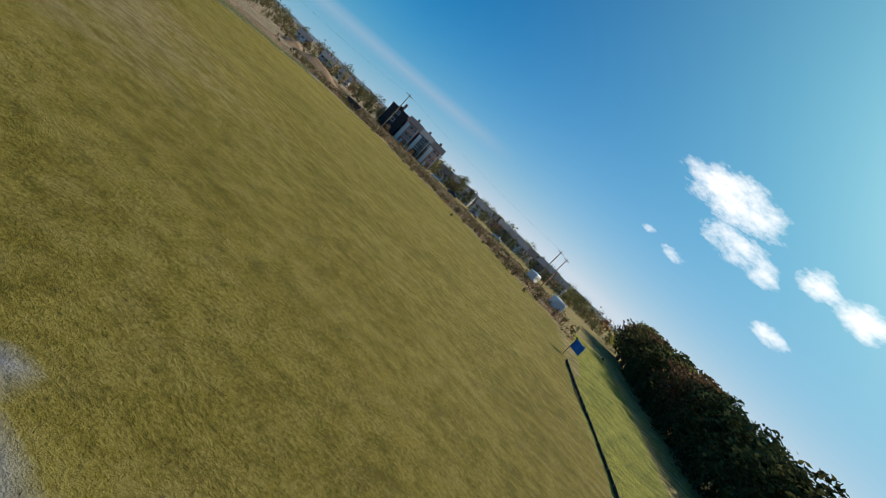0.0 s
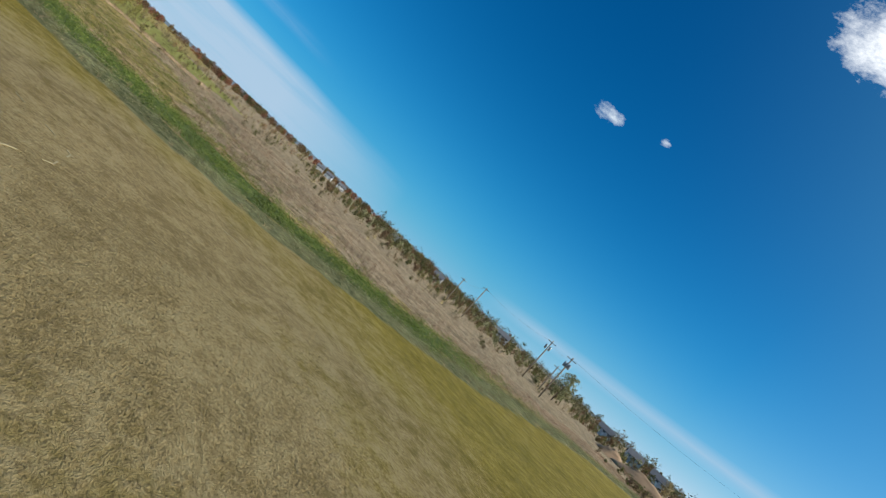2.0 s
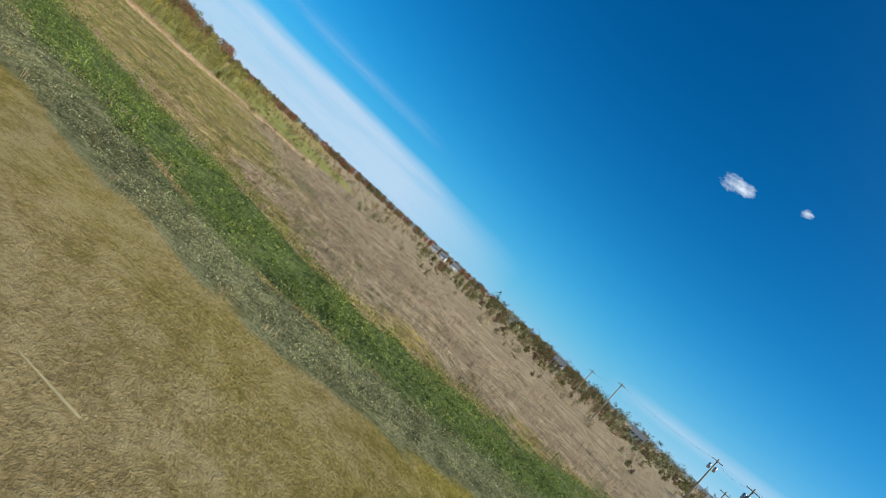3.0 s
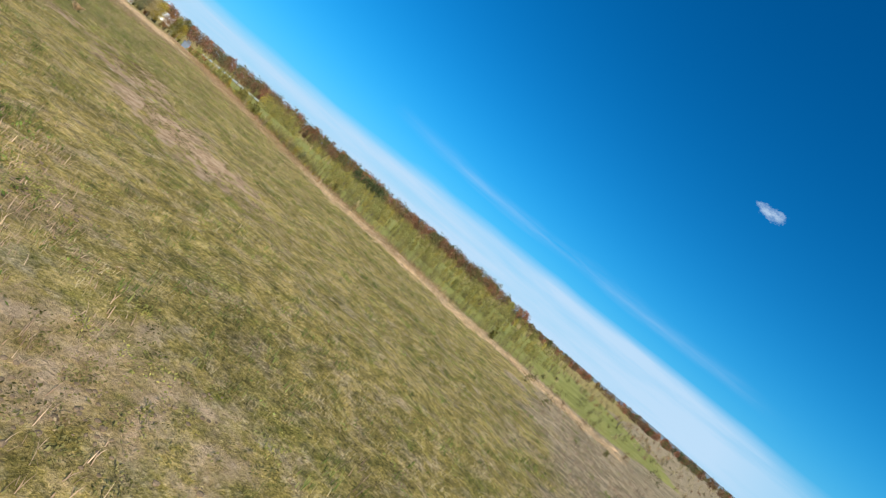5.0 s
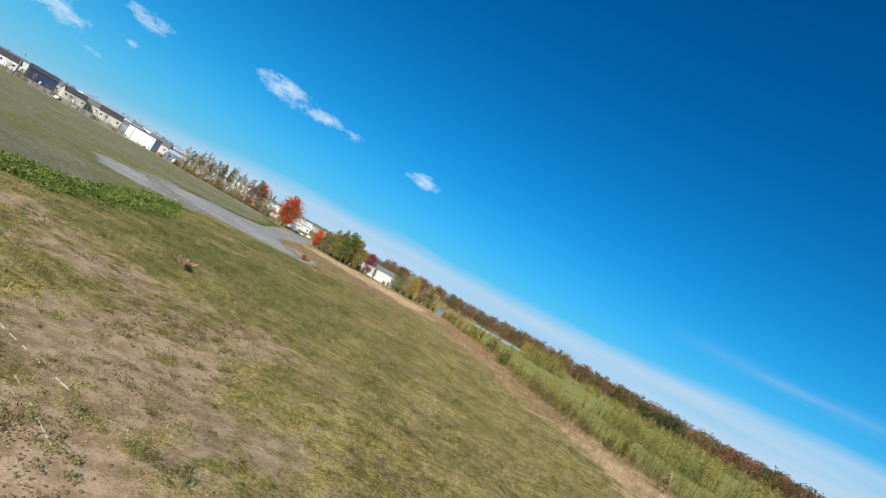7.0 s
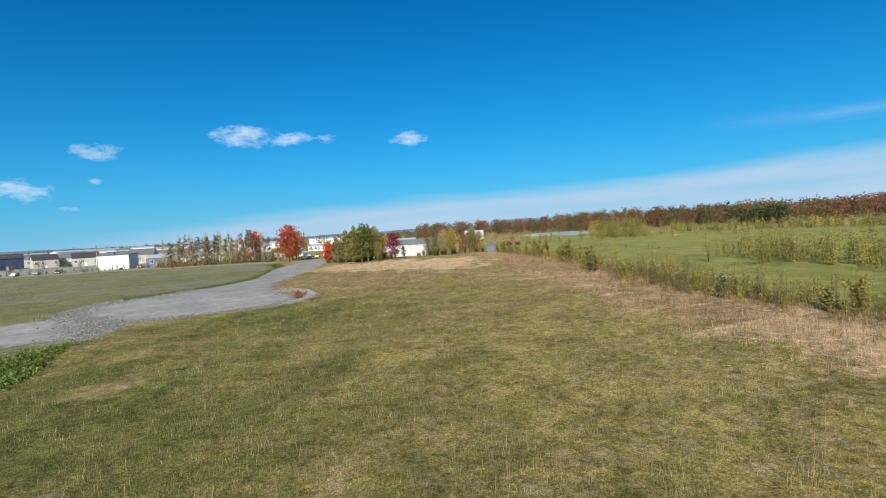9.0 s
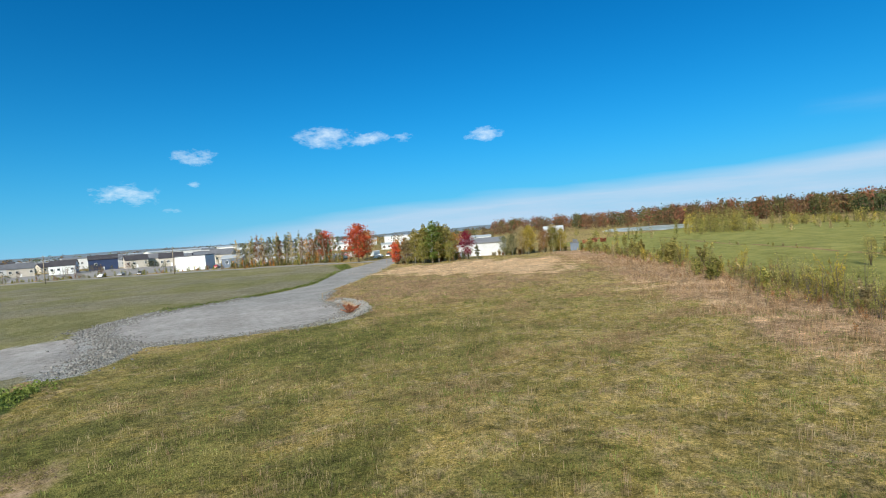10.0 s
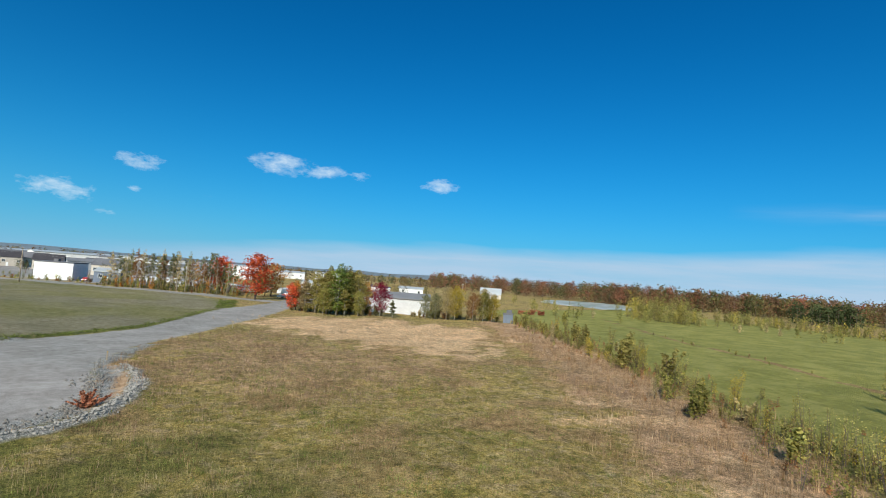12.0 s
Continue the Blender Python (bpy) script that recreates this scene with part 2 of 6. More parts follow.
BARK = plain_material("bark", (0.16, 0.12, 0.09), 0.95, grain=14, vary=0.4, bump=0.6)
PALE_BARK = plain_material("pale_bark", (0.36, 0.32, 0.26), 0.9, grain=14, vary=0.35, bump=0.5)
LEAF = {
    "green": leaf_material("poplar_leaf", (0.0969, 0.165, 0.0349), (0.214, 0.271, 0.0679), (0.33, 0.369, 0.0969), through=0.5),
    "olive": leaf_material("olive_leaf", (0.175, 0.185, 0.05), (0.315, 0.295, 0.085), (0.455, 0.375, 0.11), through=0.5),
    "yellow": leaf_material("yellow_leaf", (0.264, 0.217, 0.031), (0.465, 0.357, 0.062), (0.62, 0.434, 0.093)),
    "orange": leaf_material("orange_leaf", (0.341, 0.155, 0.0388), (0.527, 0.232, 0.0543), (0.62, 0.31, 0.0775)),
    "red": leaf_material("red_leaf", (0.465, 0.0697, 0.0388), (0.698, 0.124, 0.0543), (0.75, 0.202, 0.0775)),
    "crimson": leaf_material("crimson_leaf", (0.17, 0.014, 0.035), (0.30, 0.025, 0.055), (0.40, 0.06, 0.085), through=0.25),
    "pine": leaf_material("pine_needle", (0.035, 0.05, 0.022), (0.07, 0.09, 0.038), (0.115, 0.13, 0.055), through=0.15),
    "scots": leaf_material("scots_pine_needle", (0.108, 0.12, 0.054), (0.18, 0.186, 0.084), (0.264, 0.258, 0.126), through=0.35),
    "sage": leaf_material("sage_leaf", (0.22, 0.195, 0.055), (0.375, 0.32, 0.10), (0.55, 0.45, 0.15), through=0.5),
    "tawny": leaf_material("tawny_leaf", (0.314, 0.248, 0.118), (0.47, 0.372, 0.182), (0.627, 0.49, 0.261), through=0.5),
    "straw": leaf_material("straw_litter", (0.46, 0.31, 0.16), (0.62, 0.45, 0.25), (0.72, 0.56, 0.35), through=0.5),
    "mat": leaf_material("mat_weed", (0.10, 0.085, 0.03), (0.17, 0.145, 0.05), (0.25, 0.205, 0.085), through=0.3),
    "litter": leaf_material("leaf_litter", (0.13, 0.085, 0.045), (0.22, 0.145, 0.075), (0.36, 0.27, 0.16), through=0.2),
    "brush": leaf_material("dead_brush", (0.36, 0.12, 0.07), (0.55, 0.21, 0.115), (0.66, 0.33, 0.2), through=0.15),
    "rust": leaf_material("rust_leaf", (0.202, 0.093, 0.0434), (0.326, 0.155, 0.062), (0.372, 0.217, 0.093)),
    "weed": leaf_material("weed_leaf", (0.119, 0.152, 0.0363), (0.203, 0.25, 0.057), (0.315, 0.344, 0.0927), through=0.45),
    "grey": leaf_material("grey_weed_leaf", (0.15, 0.15, 0.066), (0.255, 0.25, 0.118), (0.40, 0.38, 0.21), through=0.5),
    "strip": leaf_material("strip_weed_leaf", (0.09, 0.125, 0.028), (0.16, 0.205, 0.045), (0.26, 0.285, 0.08), through=0.4),
    "far_olive": leaf_material("far_olive_leaf", (0.09184, 0.08725, 0.03214), (0.1469, 0.1332, 0.05051), (0.202, 0.1745, 0.06888), through=0.4),
    "far_rust": leaf_material("far_rust_leaf", (0.1075, 0.06272, 0.03584), (0.1702, 0.103, 0.05824), (0.224, 0.1434, 0.08064), through=0.4),
    "far_green": leaf_material("far_green_leaf", (0.05082, 0.0588, 0.02352), (0.0876, 0.0924, 0.0378), (0.1296, 0.126, 0.0504), through=0.4),
    "far_red": leaf_material("far_red_leaf", (0.22, 0.08, 0.052), (0.32, 0.122, 0.072), (0.385, 0.19, 0.105), through=0.4),
    "far_orange": leaf_material("far_orange_leaf", (0.1523, 0.08772, 0.03427), (0.2054, 0.1217, 0.0495), (0.2516, 0.1598, 0.06868), through=0.4),
}
GRASS = {
    "russet": leaf_material("russet_grass_blade", (0.20, 0.12, 0.06), (0.32, 0.20, 0.105), (0.43, 0.30, 0.17), through=0.35),
    "tan": leaf_material("tan_grass_blade", (0.46, 0.315, 0.18), (0.64, 0.455, 0.275), (0.76, 0.575, 0.38), through=0.4),
    "dry": leaf_material("dry_grass_blade", (0.30, 0.22, 0.115), (0.44, 0.335, 0.185), (0.57, 0.45, 0.27), through=0.3),
    "mixed": leaf_material("mixed_grass_blade", (0.16, 0.14, 0.05), (0.245, 0.203, 0.083), (0.35, 0.272, 0.14), through=0.35),
    "green": leaf_material("green_grass_blade", (0.112, 0.135, 0.034), (0.19, 0.208, 0.055), (0.29, 0.285, 0.092), through=0.35),
    "brown": leaf_material("brown_grass_blade", (0.238, 0.149, 0.0966), (0.386, 0.253, 0.164), (0.505, 0.356, 0.238), through=0.3),
}

# ---- ground ----
def outside(x, y, poly):
    """Signed distance from a closed outline, negative within."""
    p = np.array(poly, float)
    best, inside = np.full(x.shape, 1e9), np.zeros(x.shape, bool)
    for (ax, ay), (bx, by) in zip(p, np.roll(p, -1, 0)):
        dx, dy = bx - ax, by - ay
        s = np.clip(((x - ax) * dx + (y - ay) * dy) / (dx * dx + dy * dy), 0, 1)
        best = np.minimum(best, np.hypot(x - ax - s * dx, y - ay - s * dy))
        cross = ((ay > y) != (by > y)) & (x < (bx - ax) * (y - ay) / (by - ay + 1e-12) + ax)
        inside ^= cross
    return np.where(inside, -best, best)


def along(x, y, line):
    """Distance from an open line."""
    p, best = np.array(line, float), np.full(x.shape, 1e9)
    for (ax, ay), (bx, by) in zip(p[:-1], p[1:]):
        dx, dy = bx - ax, by - ay
        s = np.clip(((x - ax) * dx + (y - ay) * dy) / (dx * dx + dy * dy), 0, 1)
        best = np.minimum(best, np.hypot(x - ax - s * dx, y - ay - s * dy))
    return best


def ripple(x, y, size, seed=0.0):
    """Smooth noise of about one, of that many metres, made of a few crossed waves."""
    out = np.zeros(x.shape)
    rng = np.random.RandomState(int(seed * 10) + 7)
    for _ in range(7):
        a, f, ph = rng.uniform(0, 6.28), rng.uniform(0.6, 1.7) * 6.28 / size, rng.uniform(0, 6.28)
        out += np.sin((np.cos(a) * x + np.sin(a) * y) * f + ph)
    return out / 3.0


def soft(sd, width):
    return np.clip(0.5 - sd / width, 0, 1)


MOWN = [(14.5, -80), (14.5, 40), (13, 60), (12, 84), (11, 102), (-2, 121), (-26, 131), (-48, 132), (-60, 117), (-62, 95), (-57, 76), (-52.8, 64),
        (-51.3, 54), (-50.9, 47), (-51.3, 42.3), (-52.5, 38.8), (-54.9, 34.4), (-57.8, 30.8), (-61.5, 27), (-66, 15), (-66, -10), (-50, -60)]
WEED_LINE = [(-63, 119), (-64, 95), (-59, 76), (-54.6, 64), (-53.1, 54), (-52.7, 47), (-53.1, 42.6), (-54.3, 39.6), (-56.6, 35.6), (-59.4, 32), (-63.3, 28), (-68, 15), (-68, -10)]
GREEN_LINE = [(-75, 130), (-72, 96), (-65, 77), (-60.3, 64), (-58.4, 54), (-58.7, 48), (-60, 42.2), (-63.4, 37.4), (-67.2, 33), (-72, 26.5), (-77, 15), (-78, -8)]
DRY = [(-66, 44), (-74, 36), (-92, 41), (-140, 30), (-172, 22), (-400, 60), (-2500, 300), (-2500, 2500), (-70, 2500), (-66, 300), (-63, 150), (-68, 110), (-66, 62)]
ROUGH = [(14, 101), (13, 165), (-10, 186), (-70, 196), (-110, 180), (-66, 122), (-48, 133), (-26, 132), (-2, 122)]
TAN_LINE = [(-155, 40), (-152.5, 14), (-153.5, -10), (-159, -28), (-168, -58), (-181, -82)]
TAN_PATCH = [(-158, -150), (-168, -166), (-188, -168), (-208, -150), (-196, -128), (-182, -112), (-175, -122)]
BOUNDARY = [(-154, 60), (-162, 25), (-167, 0), (-171, -30), (-174, -42), (-179, -54), (-189, -71), (-203, -95), (-218, -128), (-237, -173), (-255, -225)]
WEEDY = [(-159, 5), (-163, -30), (-167, -46), (-178, -66), (-192, -90), (-207, -122), (-226, -165)]
CROP = BOUNDARY[1:] + [(-420, -300), (-420, -60), (-330, 40), (-240, 62), (-190, 60), (-168, 46)]
PLOT = [(-107, -69), (-109, -76), (-106, -105), (-112, -117), (-128, -128), (-142, -141), (-157, -181), (-161, -212), (-151, -234), (-120, -254),
        (-99, -267), (-58, -287), (60, -322), (40, -30), (-85, -22), (-92, -40), (-99, -50)]
GRAVEL = [(-114, -85), (-123, -83.5), (-132, -84.5), (-136.2, -88.5), (-137.8, -94), (-137.2, -103), (-136.5, -109), (-139.5, -119), (-149, -138),
          (-160, -160), (-176, -196), (-190, -226), (-181, -230), (-170, -206), (-155, -181), (-140, -139), (-127, -124), (-113, -115), (-107.5, -107), (-109.5, -95)]
LIP = [(-134, -83.2), (-136.2, -84.4), (-138.6, -87), (-140, -91), (-141, -97.5), (-140.4, -103), (-139.2, -107.5)]
HOLLOW = [(-137.4, -89.6), (-138.6, -92.5), (-139.3, -97), (-139, -103), (-137.8, -108)]
VERGE = [(-113, -117.5), (-127, -127), (-141, -141), (-156, -181), (-160.5, -212)]
STONE_LINE = [(-110, -74), (-112.5, -82), (-109.5, -92), (-107, -101), (-108.5, -109), (-114, -116.5), (-126, -124.5)]
LUSH = [(-91, -38), (-98, -45), (-107, -70), (-110.5, -70), (-107, -52), (-102, -42), (-97, -34), (-92, -30), (-84, -24), (-83, -32)]
BARE = [(-78.5, 31, 3.4, 0.6), (-98.6, 8, 4.6, 0.95), (-103, -2, 4.4, 0.8), (-104, -11, 4, 0.6), (-108, -15, 3.6, 0.6), (-99, 14, 2.4, 0.5), (-76, 37, 3, 0.5), (-81, 23, 2.6, 0.5), (-99.8, 2.5, 3.8, 0.95), (-114.5, -50, 1.8, 0.6),
        (-98.5, -21, 3.0, 0.75), (-101.5, -17, 3.2, 0.85), (-105, -12.5, 3.6, 0.9), (-109.5, -15.5, 2.4, 0.8), (-103, -6, 4.2, 0.95)]
RUSSET = [(-140, -99), (-150, -90), (-165, -93), (-184, -108), (-172, -118), (-168, -121), (-153, -139), (-146, -130), (-139, -112)]
RING = [(-36, 30.2), (-38, 31), (-39, 32), (-40.8, 32.2), (-41.6, 31.6), (-43.2, 30.1), (-44, 28)]
STRIPE = [(-43.8, 34.5), (-45.2, 37.4), (-44.5, 39.0), (-43.6, 41.5)]
PAD = [(-6, 12), (-3, 17), (-0.2, 18.0), (1.2, 17.8), (2.4, 17.35), (5, 15), (8, 12), (8, 8), (2, 6)]
TONGUE = [(-104, -96), (-108.3, -98.3), (-110.5, -88), (-110.5, -81), (-109, -75.5), (-106, -75), (-99, -80), (-97, -94)]
LANE = [(-170, -218), (-156, -236), (-122, -258), (-100, -272), (-60, -292), (40, -330)]
PARKING = [(-128, -268), (-100, -282), (-60, -303), (40, -340), (80, -440), (-150, -440), (-185, -330), (-150, -285)]
DITCH = [(-300, -205), (-266, -150), (-250, -114), (-237, -91), (-222, -62), (-213, -20)]
YARD = [(-178, -214), (-190, -230), (-203, -252), (-232, -300)]
RUTS = [[(-88, 40), (-91.5, 33), (-96, 23), (-99.5, 13), (-106, 0), (-118, -22)], [(-90, 41), (-93.5, 34), (-98, 24), (-101.5, 14), (-108, 1), (-120, -21)]]


def zones(x, y):
    n2, n8, n30 = ripple(x, y, 2.6, 1), ripple(x, y, 8, 2), ripple(x, y, 30, 3)
    z = {}
    z["mown"] = soft(outside(x, y, MOWN) + 0.2 * n2, 0.7)
    z["lush"] = np.maximum(soft(y - 72, 36) * soft(along(x, y, GREEN_LINE) - 4.2 + 1.0 * n2 + 0.8 * n8, 2.2), soft(outside(x, y, LUSH) + 0.6 * n2, 1.2))
    z["weed"] = soft(along(x, y, WEED_LINE) - 2.2 + 0.5 * n2, 1.2)
    z["dry"] = np.maximum(soft(outside(x, y, DRY) + 3 * n8, 8), 0.6 * soft(outside(x, y, ROUGH) + 3 * n8 + n2, 6))
    z["tan"] = np.maximum(np.where(y > -34, 0.92, np.clip(0.30 + 0.45 * ripple(x, y, 9, 29), 0, 0.8)) * soft(along(x, y, TAN_LINE) - np.where(y > -34, 5.6, 4.2) + 2.2 * n8 + 1.6 * n2, 6.5), soft(outside(x, y, TAN_PATCH) - 1.5 + 4.0 * n8 + 2.0 * n2, 9))
    z["crop"] = soft(outside(x, y, CROP) + 1.5 * n8, 4)
    z["plot"] = soft(outside(x, y, PLOT) + 0.4 * n2, 1.5)
    z["gravel"] = np.maximum(soft(outside(x, y, GRAVEL) + 0.25 * n2, 0.8), np.maximum(np.maximum(np.maximum(soft(outside(x, y, PAD) + 0.3 * n2, 1.0), 0.85 * soft(outside(x, y, TONGUE) + 0.6 * n2, 2.0)), soft(along(x, y, LANE) - 4.8, 2.5)), np.maximum(soft(along(x, y, YARD) - 5, 2), 0.8 * soft(outside(x, y, PARKING) + 3 * n8, 6))))
    z["stony"] = np.maximum(soft(along(x, y, STONE_LINE) - 2.4 + 0.4 * n2, 1.2), np.maximum(soft(np.abs(outside(x, y, GRAVEL) - 0.6) - 1.0 + 0.4 * n2, 1.0) * (y > -122) * 0.85, soft(along(x, y, LIP) - 0.75 + 0.2 * n2, 0.8)))
    bare = np.zeros(x.shape)
    for bx, by, r, much in BARE:
        bare = np.maximum(bare, much * soft(np.hypot(x - bx, y - by) - r + 1.2 * n8 + 1.3 * n2, 3.5))
    for line in RUTS:
        bare = np.maximum(bare, np.clip(0.42 + 0.3 * n2 + 0.2 * n8, 0, 0.75) * soft(along(x, y, line) - 0.5 + 0.4 * n2, 1.2))
    bare = np.maximum(bare, soft(along(x, y, HOLLOW) - 0.8, 0.8))
    z["bare"] = np.clip(bare, 0, 1)
    z["russet"] = np.maximum(0.5 * soft(outside(x, y, RUSSET) + 4 * n8 + 2 * n2, 12), 0.9 * soft(along(x, y, WEEDY) - 7 + 3.0 * n8, 7)) * (1 - z["crop"])
    z["ruddy"] = np.clip(0.27 + 0.42 * ripple(x, y, 13, 23) + 0.25 * n8, 0, 0.95) * soft(y + 42, 30) * (1 - z["gravel"]) * (1 - z["plot"])
    z["rank"] = np.clip(0.86 - np.hypot((x + 113) / 20, (y + 42) / 24) * 0.45 + 0.2 * n8, 0, 1) * (np.hypot((x + 113) / 20, (y + 42) / 24) < 1.6)
    z["rank"] = np.maximum(z["rank"], np.clip(0.9 - np.hypot((x + 132) / 20, (y + 70) / 15) * 0.5 + 0.2 * n8, 0, 1))
    z["bank"] = soft(along(x, y, [(16.5, 10), (18, 60), (19, 90), (20, 120)]) - 4.5 + 0.3 * n2, 0.8) * (1 - z["mown"])
    z["verge"] = soft(along(x, y, VERGE) - 1.9 + 0.7 * n2, 1.2) * (1 - z["gravel"])
    z["ditch"] = 0.8 * soft(along(x, y, DITCH) - 1.0 + 0.5 * n8, 1.4)
    z["worn"] = soft((np.hypot((x + 37) / 18, (y - 33) / 13) - 1) * 12 + 2.0 * n8, 26)
    return z


def spaced(lo, hi, a, b, step):
    """Coordinates with that step from a to b, and ever wider ones out to lo and hi."""
    mid = list(np.arange(a, b + step / 2, step))
    left, s, v = [], step, a
    while v > lo:
        s *= 1.09
        v -= s
        left.append(max(v, lo))
    right, s, v = [], step, mid[-1]
    while v < hi:
        s *= 1.09
        v += s
        right.append(min(v, hi))
    return np.array(left[::-1] + mid + right)


def rise(x, y):
    """The lie of the land: nearly level, with low swells and, far out, wooded ridges."""
    far = np.hypot(x + 80, y)
    z = 0.06 * ripple(x, y, 5, 5) + 0.12 * ripple(x, y, 23, 6)
    z = z * np.clip(outside(x, y, GRAVEL) / 4 + 0.3, 0.12, 1) * np.where(outside(x, y, MOWN) < 1, 0.5, 1)
    return z + 0.38 * np.exp(-(along(x, y, LIP) / 0.8) ** 2) - 0.25 * np.exp(-(along(x, y, HOLLOW) / 0.7) ** 2)


gx = np.concatenate([spaced(-4200, -150, -260, -151.5, 2.0)[:-1], spaced(-150, 4200, -150, 16, 1.05)])
gy = np.concatenate([spaced(-4200, -128, -300, -129.5, 2.1)[:-1], spaced(-128, 4200, -128, 62, 1.05)])
GX, GY = np.meshgrid(gx, gy)
X, Y = GX.ravel(), GY.ravel()
Zg = rise(X, Y)
nx, ny = len(gx), len(gy)
q = (np.arange(ny - 1)[:, None] * nx + np.arange(nx - 1)[None]).ravel()
ground_mesh = bpy.data.meshes.new("ground")
ground_mesh.from_pydata(np.stack([X, Y, Zg], 1).tolist(), [], np.stack([q, q + 1, q + nx + 1, q + nx], 1).tolist())
for name, w in zones(X, Y).items():
    ground_mesh.attributes.new(name, "FLOAT", "POINT").data.foreach_set("value", w.astype(np.float32))
ground_mesh.polygons.foreach_set("use_smooth", [True] * len(ground_mesh.polygons))

m, nt, out = mat("ground_cover")
k = N(nt)
n_fine, n_mid, n_big, n_huge = k.noise(9, 6, 0.7), k.noise(1.1, 5, 0.65), k.noise(0.16, 4, 0.6), k.noise(0.025, 3, 0.6)
speck = k.noise(28, 3, 0.7)


def cover(lo, mid, hi, source):
    return k.ramp(source, (0.43, lo), (0.5, mid), (0.57, hi))


blend = k.math("ADD", k.math("MULTIPLY", n_fine, 0.45), k.math("ADD", k.math("MULTIPLY", n_mid, 0.35), k.math("MULTIPLY", n_big, 0.2)))
n_patch = k.noise(0.75, 6, 0.68)
tuft = k.noise(3.2, 5, 0.7)
turf = cover((0.15, 0.125, 0.036), (0.29, 0.232, 0.07), (0.43, 0.335, 0.14), blend)
straw = cover((0.22, 0.165, 0.09), (0.36, 0.28, 0.16), (0.49, 0.40, 0.255), k.math("ADD", k.math("MULTIPLY", n_fine, 0.5), k.math("MULTIPLY", tuft, 0.5)))
fresh = cover((0.105, 0.11, 0.022), (0.195, 0.188, 0.04), (0.30, 0.275, 0.078), blend)
col = k.mix(k.math("MULTIPLY", k.math("SUBTRACT", n_patch, 0.49), 7.0, clamp=True), turf, straw)
col = k.mix(k.math("MULTIPLY", k.math("SUBTRACT", k.noise(0.33, 6, 0.7, (1, 1.3, 1)), 0.515), 6.0, clamp=True), col, fresh)
thatch = cover((0.27, 0.225, 0.15), (0.38, 0.325, 0.235), (0.47, 0.41, 0.31), blend)
col = k.mix(k.math("MULTIPLY", k.math("SUBTRACT", k.noise(0.27, 6, 0.72, (1.2, 1, 1)), 0.60), 8.0, clamp=True), col, thatch)
# shadow between the grass clumps, painted as near-black green
col = k.mix(k.math("MULTIPLY", k.math("SUBTRACT", tuft, 0.56), 6.0, clamp=True), col, (0.06, 0.062, 0.02))
col = k.mix(k.math("MULTIPLY", k.math("SUBTRACT", k.noise(1.3, 6, 0.72), 0.555), 8.0, clamp=True), col, (0.10, 0.10, 0.025))
col = k.mix(k.math("MULTIPLY", k.math("SUBTRACT", k.noise(2.1, 5, 0.75, (1, 1.2, 1)), 0.57), 7.0, clamp=True), col, (0.48, 0.40, 0.21))


def lay(attr, shade, edge=0.5):
    """Lay one cover over those before, with a ragged edge."""
    global col
    f = k.math("ADD", k.attr(attr), k.math("MULTIPLY", k.math("SUBTRACT", k.math("ADD", k.math("MULTIPLY", n_mid, 0.6), k.math("MULTIPLY", tuft, 0.4)), 0.5), edge))
    f = k.math("MULTIPLY", k.math("SUBTRACT", f, 0.3), 2.5, clamp=True)
    f = k.math("MULTIPLY", f, k.math("MULTIPLY", k.attr(attr), 8.0, clamp=True))
    col = k.mix(f, col, shade)


lay("ruddy", cover((0.17, 0.115, 0.055), (0.29, 0.205, 0.10), (0.41, 0.30, 0.165), blend), 1.5)
lay("rank", cover((0.085, 0.092, 0.024), (0.145, 0.148, 0.04), (0.22, 0.205, 0.068), blend), 1.6)
lay("dry", k.mix(k.math("MULTIPLY", k.math("SUBTRACT", n_patch, 0.5), 5.0, clamp=True), cover((0.175, 0.142, 0.088), (0.285, 0.232, 0.15), (0.385, 0.318, 0.212), blend), cover((0.225, 0.172, 0.118), (0.36, 0.275, 0.195), (0.475, 0.375, 0.275), blend)))
tussock = k.math("MULTIPLY", k.math("MULTIPLY", k.math("SUBTRACT", k.noise(0.55, 6, 0.74, (1, 1.4, 1)), 0.565), 9.0, clamp=True), k.math("MULTIPLY", k.attr("dry"), 0.8))
col = k.mix(tussock, col, (0.115, 0.098, 0.045))
lay("crop", cover((0.185, 0.194, 0.054), (0.23, 0.238, 0.068), (0.282, 0.28, 0.09), k.math("ADD", k.math("MULTIPLY", n_big, 0.6), k.math("MULTIPLY", n_mid, 0.4))))
lay("russet", cover((0.23, 0.155, 0.09), (0.37, 0.255, 0.155), (0.49, 0.35, 0.23), blend), 1.2)
lay("ditch", cover((0.15, 0.10, 0.05), (0.26, 0.17, 0.085), (0.36, 0.26, 0.14), blend), 0.6)
lay("tan", cover((0.38, 0.255, 0.14), (0.56, 0.395, 0.235), (0.70, 0.52, 0.335), blend), 1.2)
col = k.mix(1.0, col, (1.12, 1.04, 0.99), "MULTIPLY")
lay("plot", k.mix(k.math("MULTIPLY", k.math("SUBTRACT", k.noise(0.045, 3, 0.5), 0.42), 6, clamp=True),
                  cover((0.13, 0.125, 0.045), (0.195, 0.18, 0.075), (0.26, 0.23, 0.115), blend), cover((0.155, 0.137, 0.078), (0.22, 0.193, 0.12), (0.29, 0.258, 0.18), blend)))
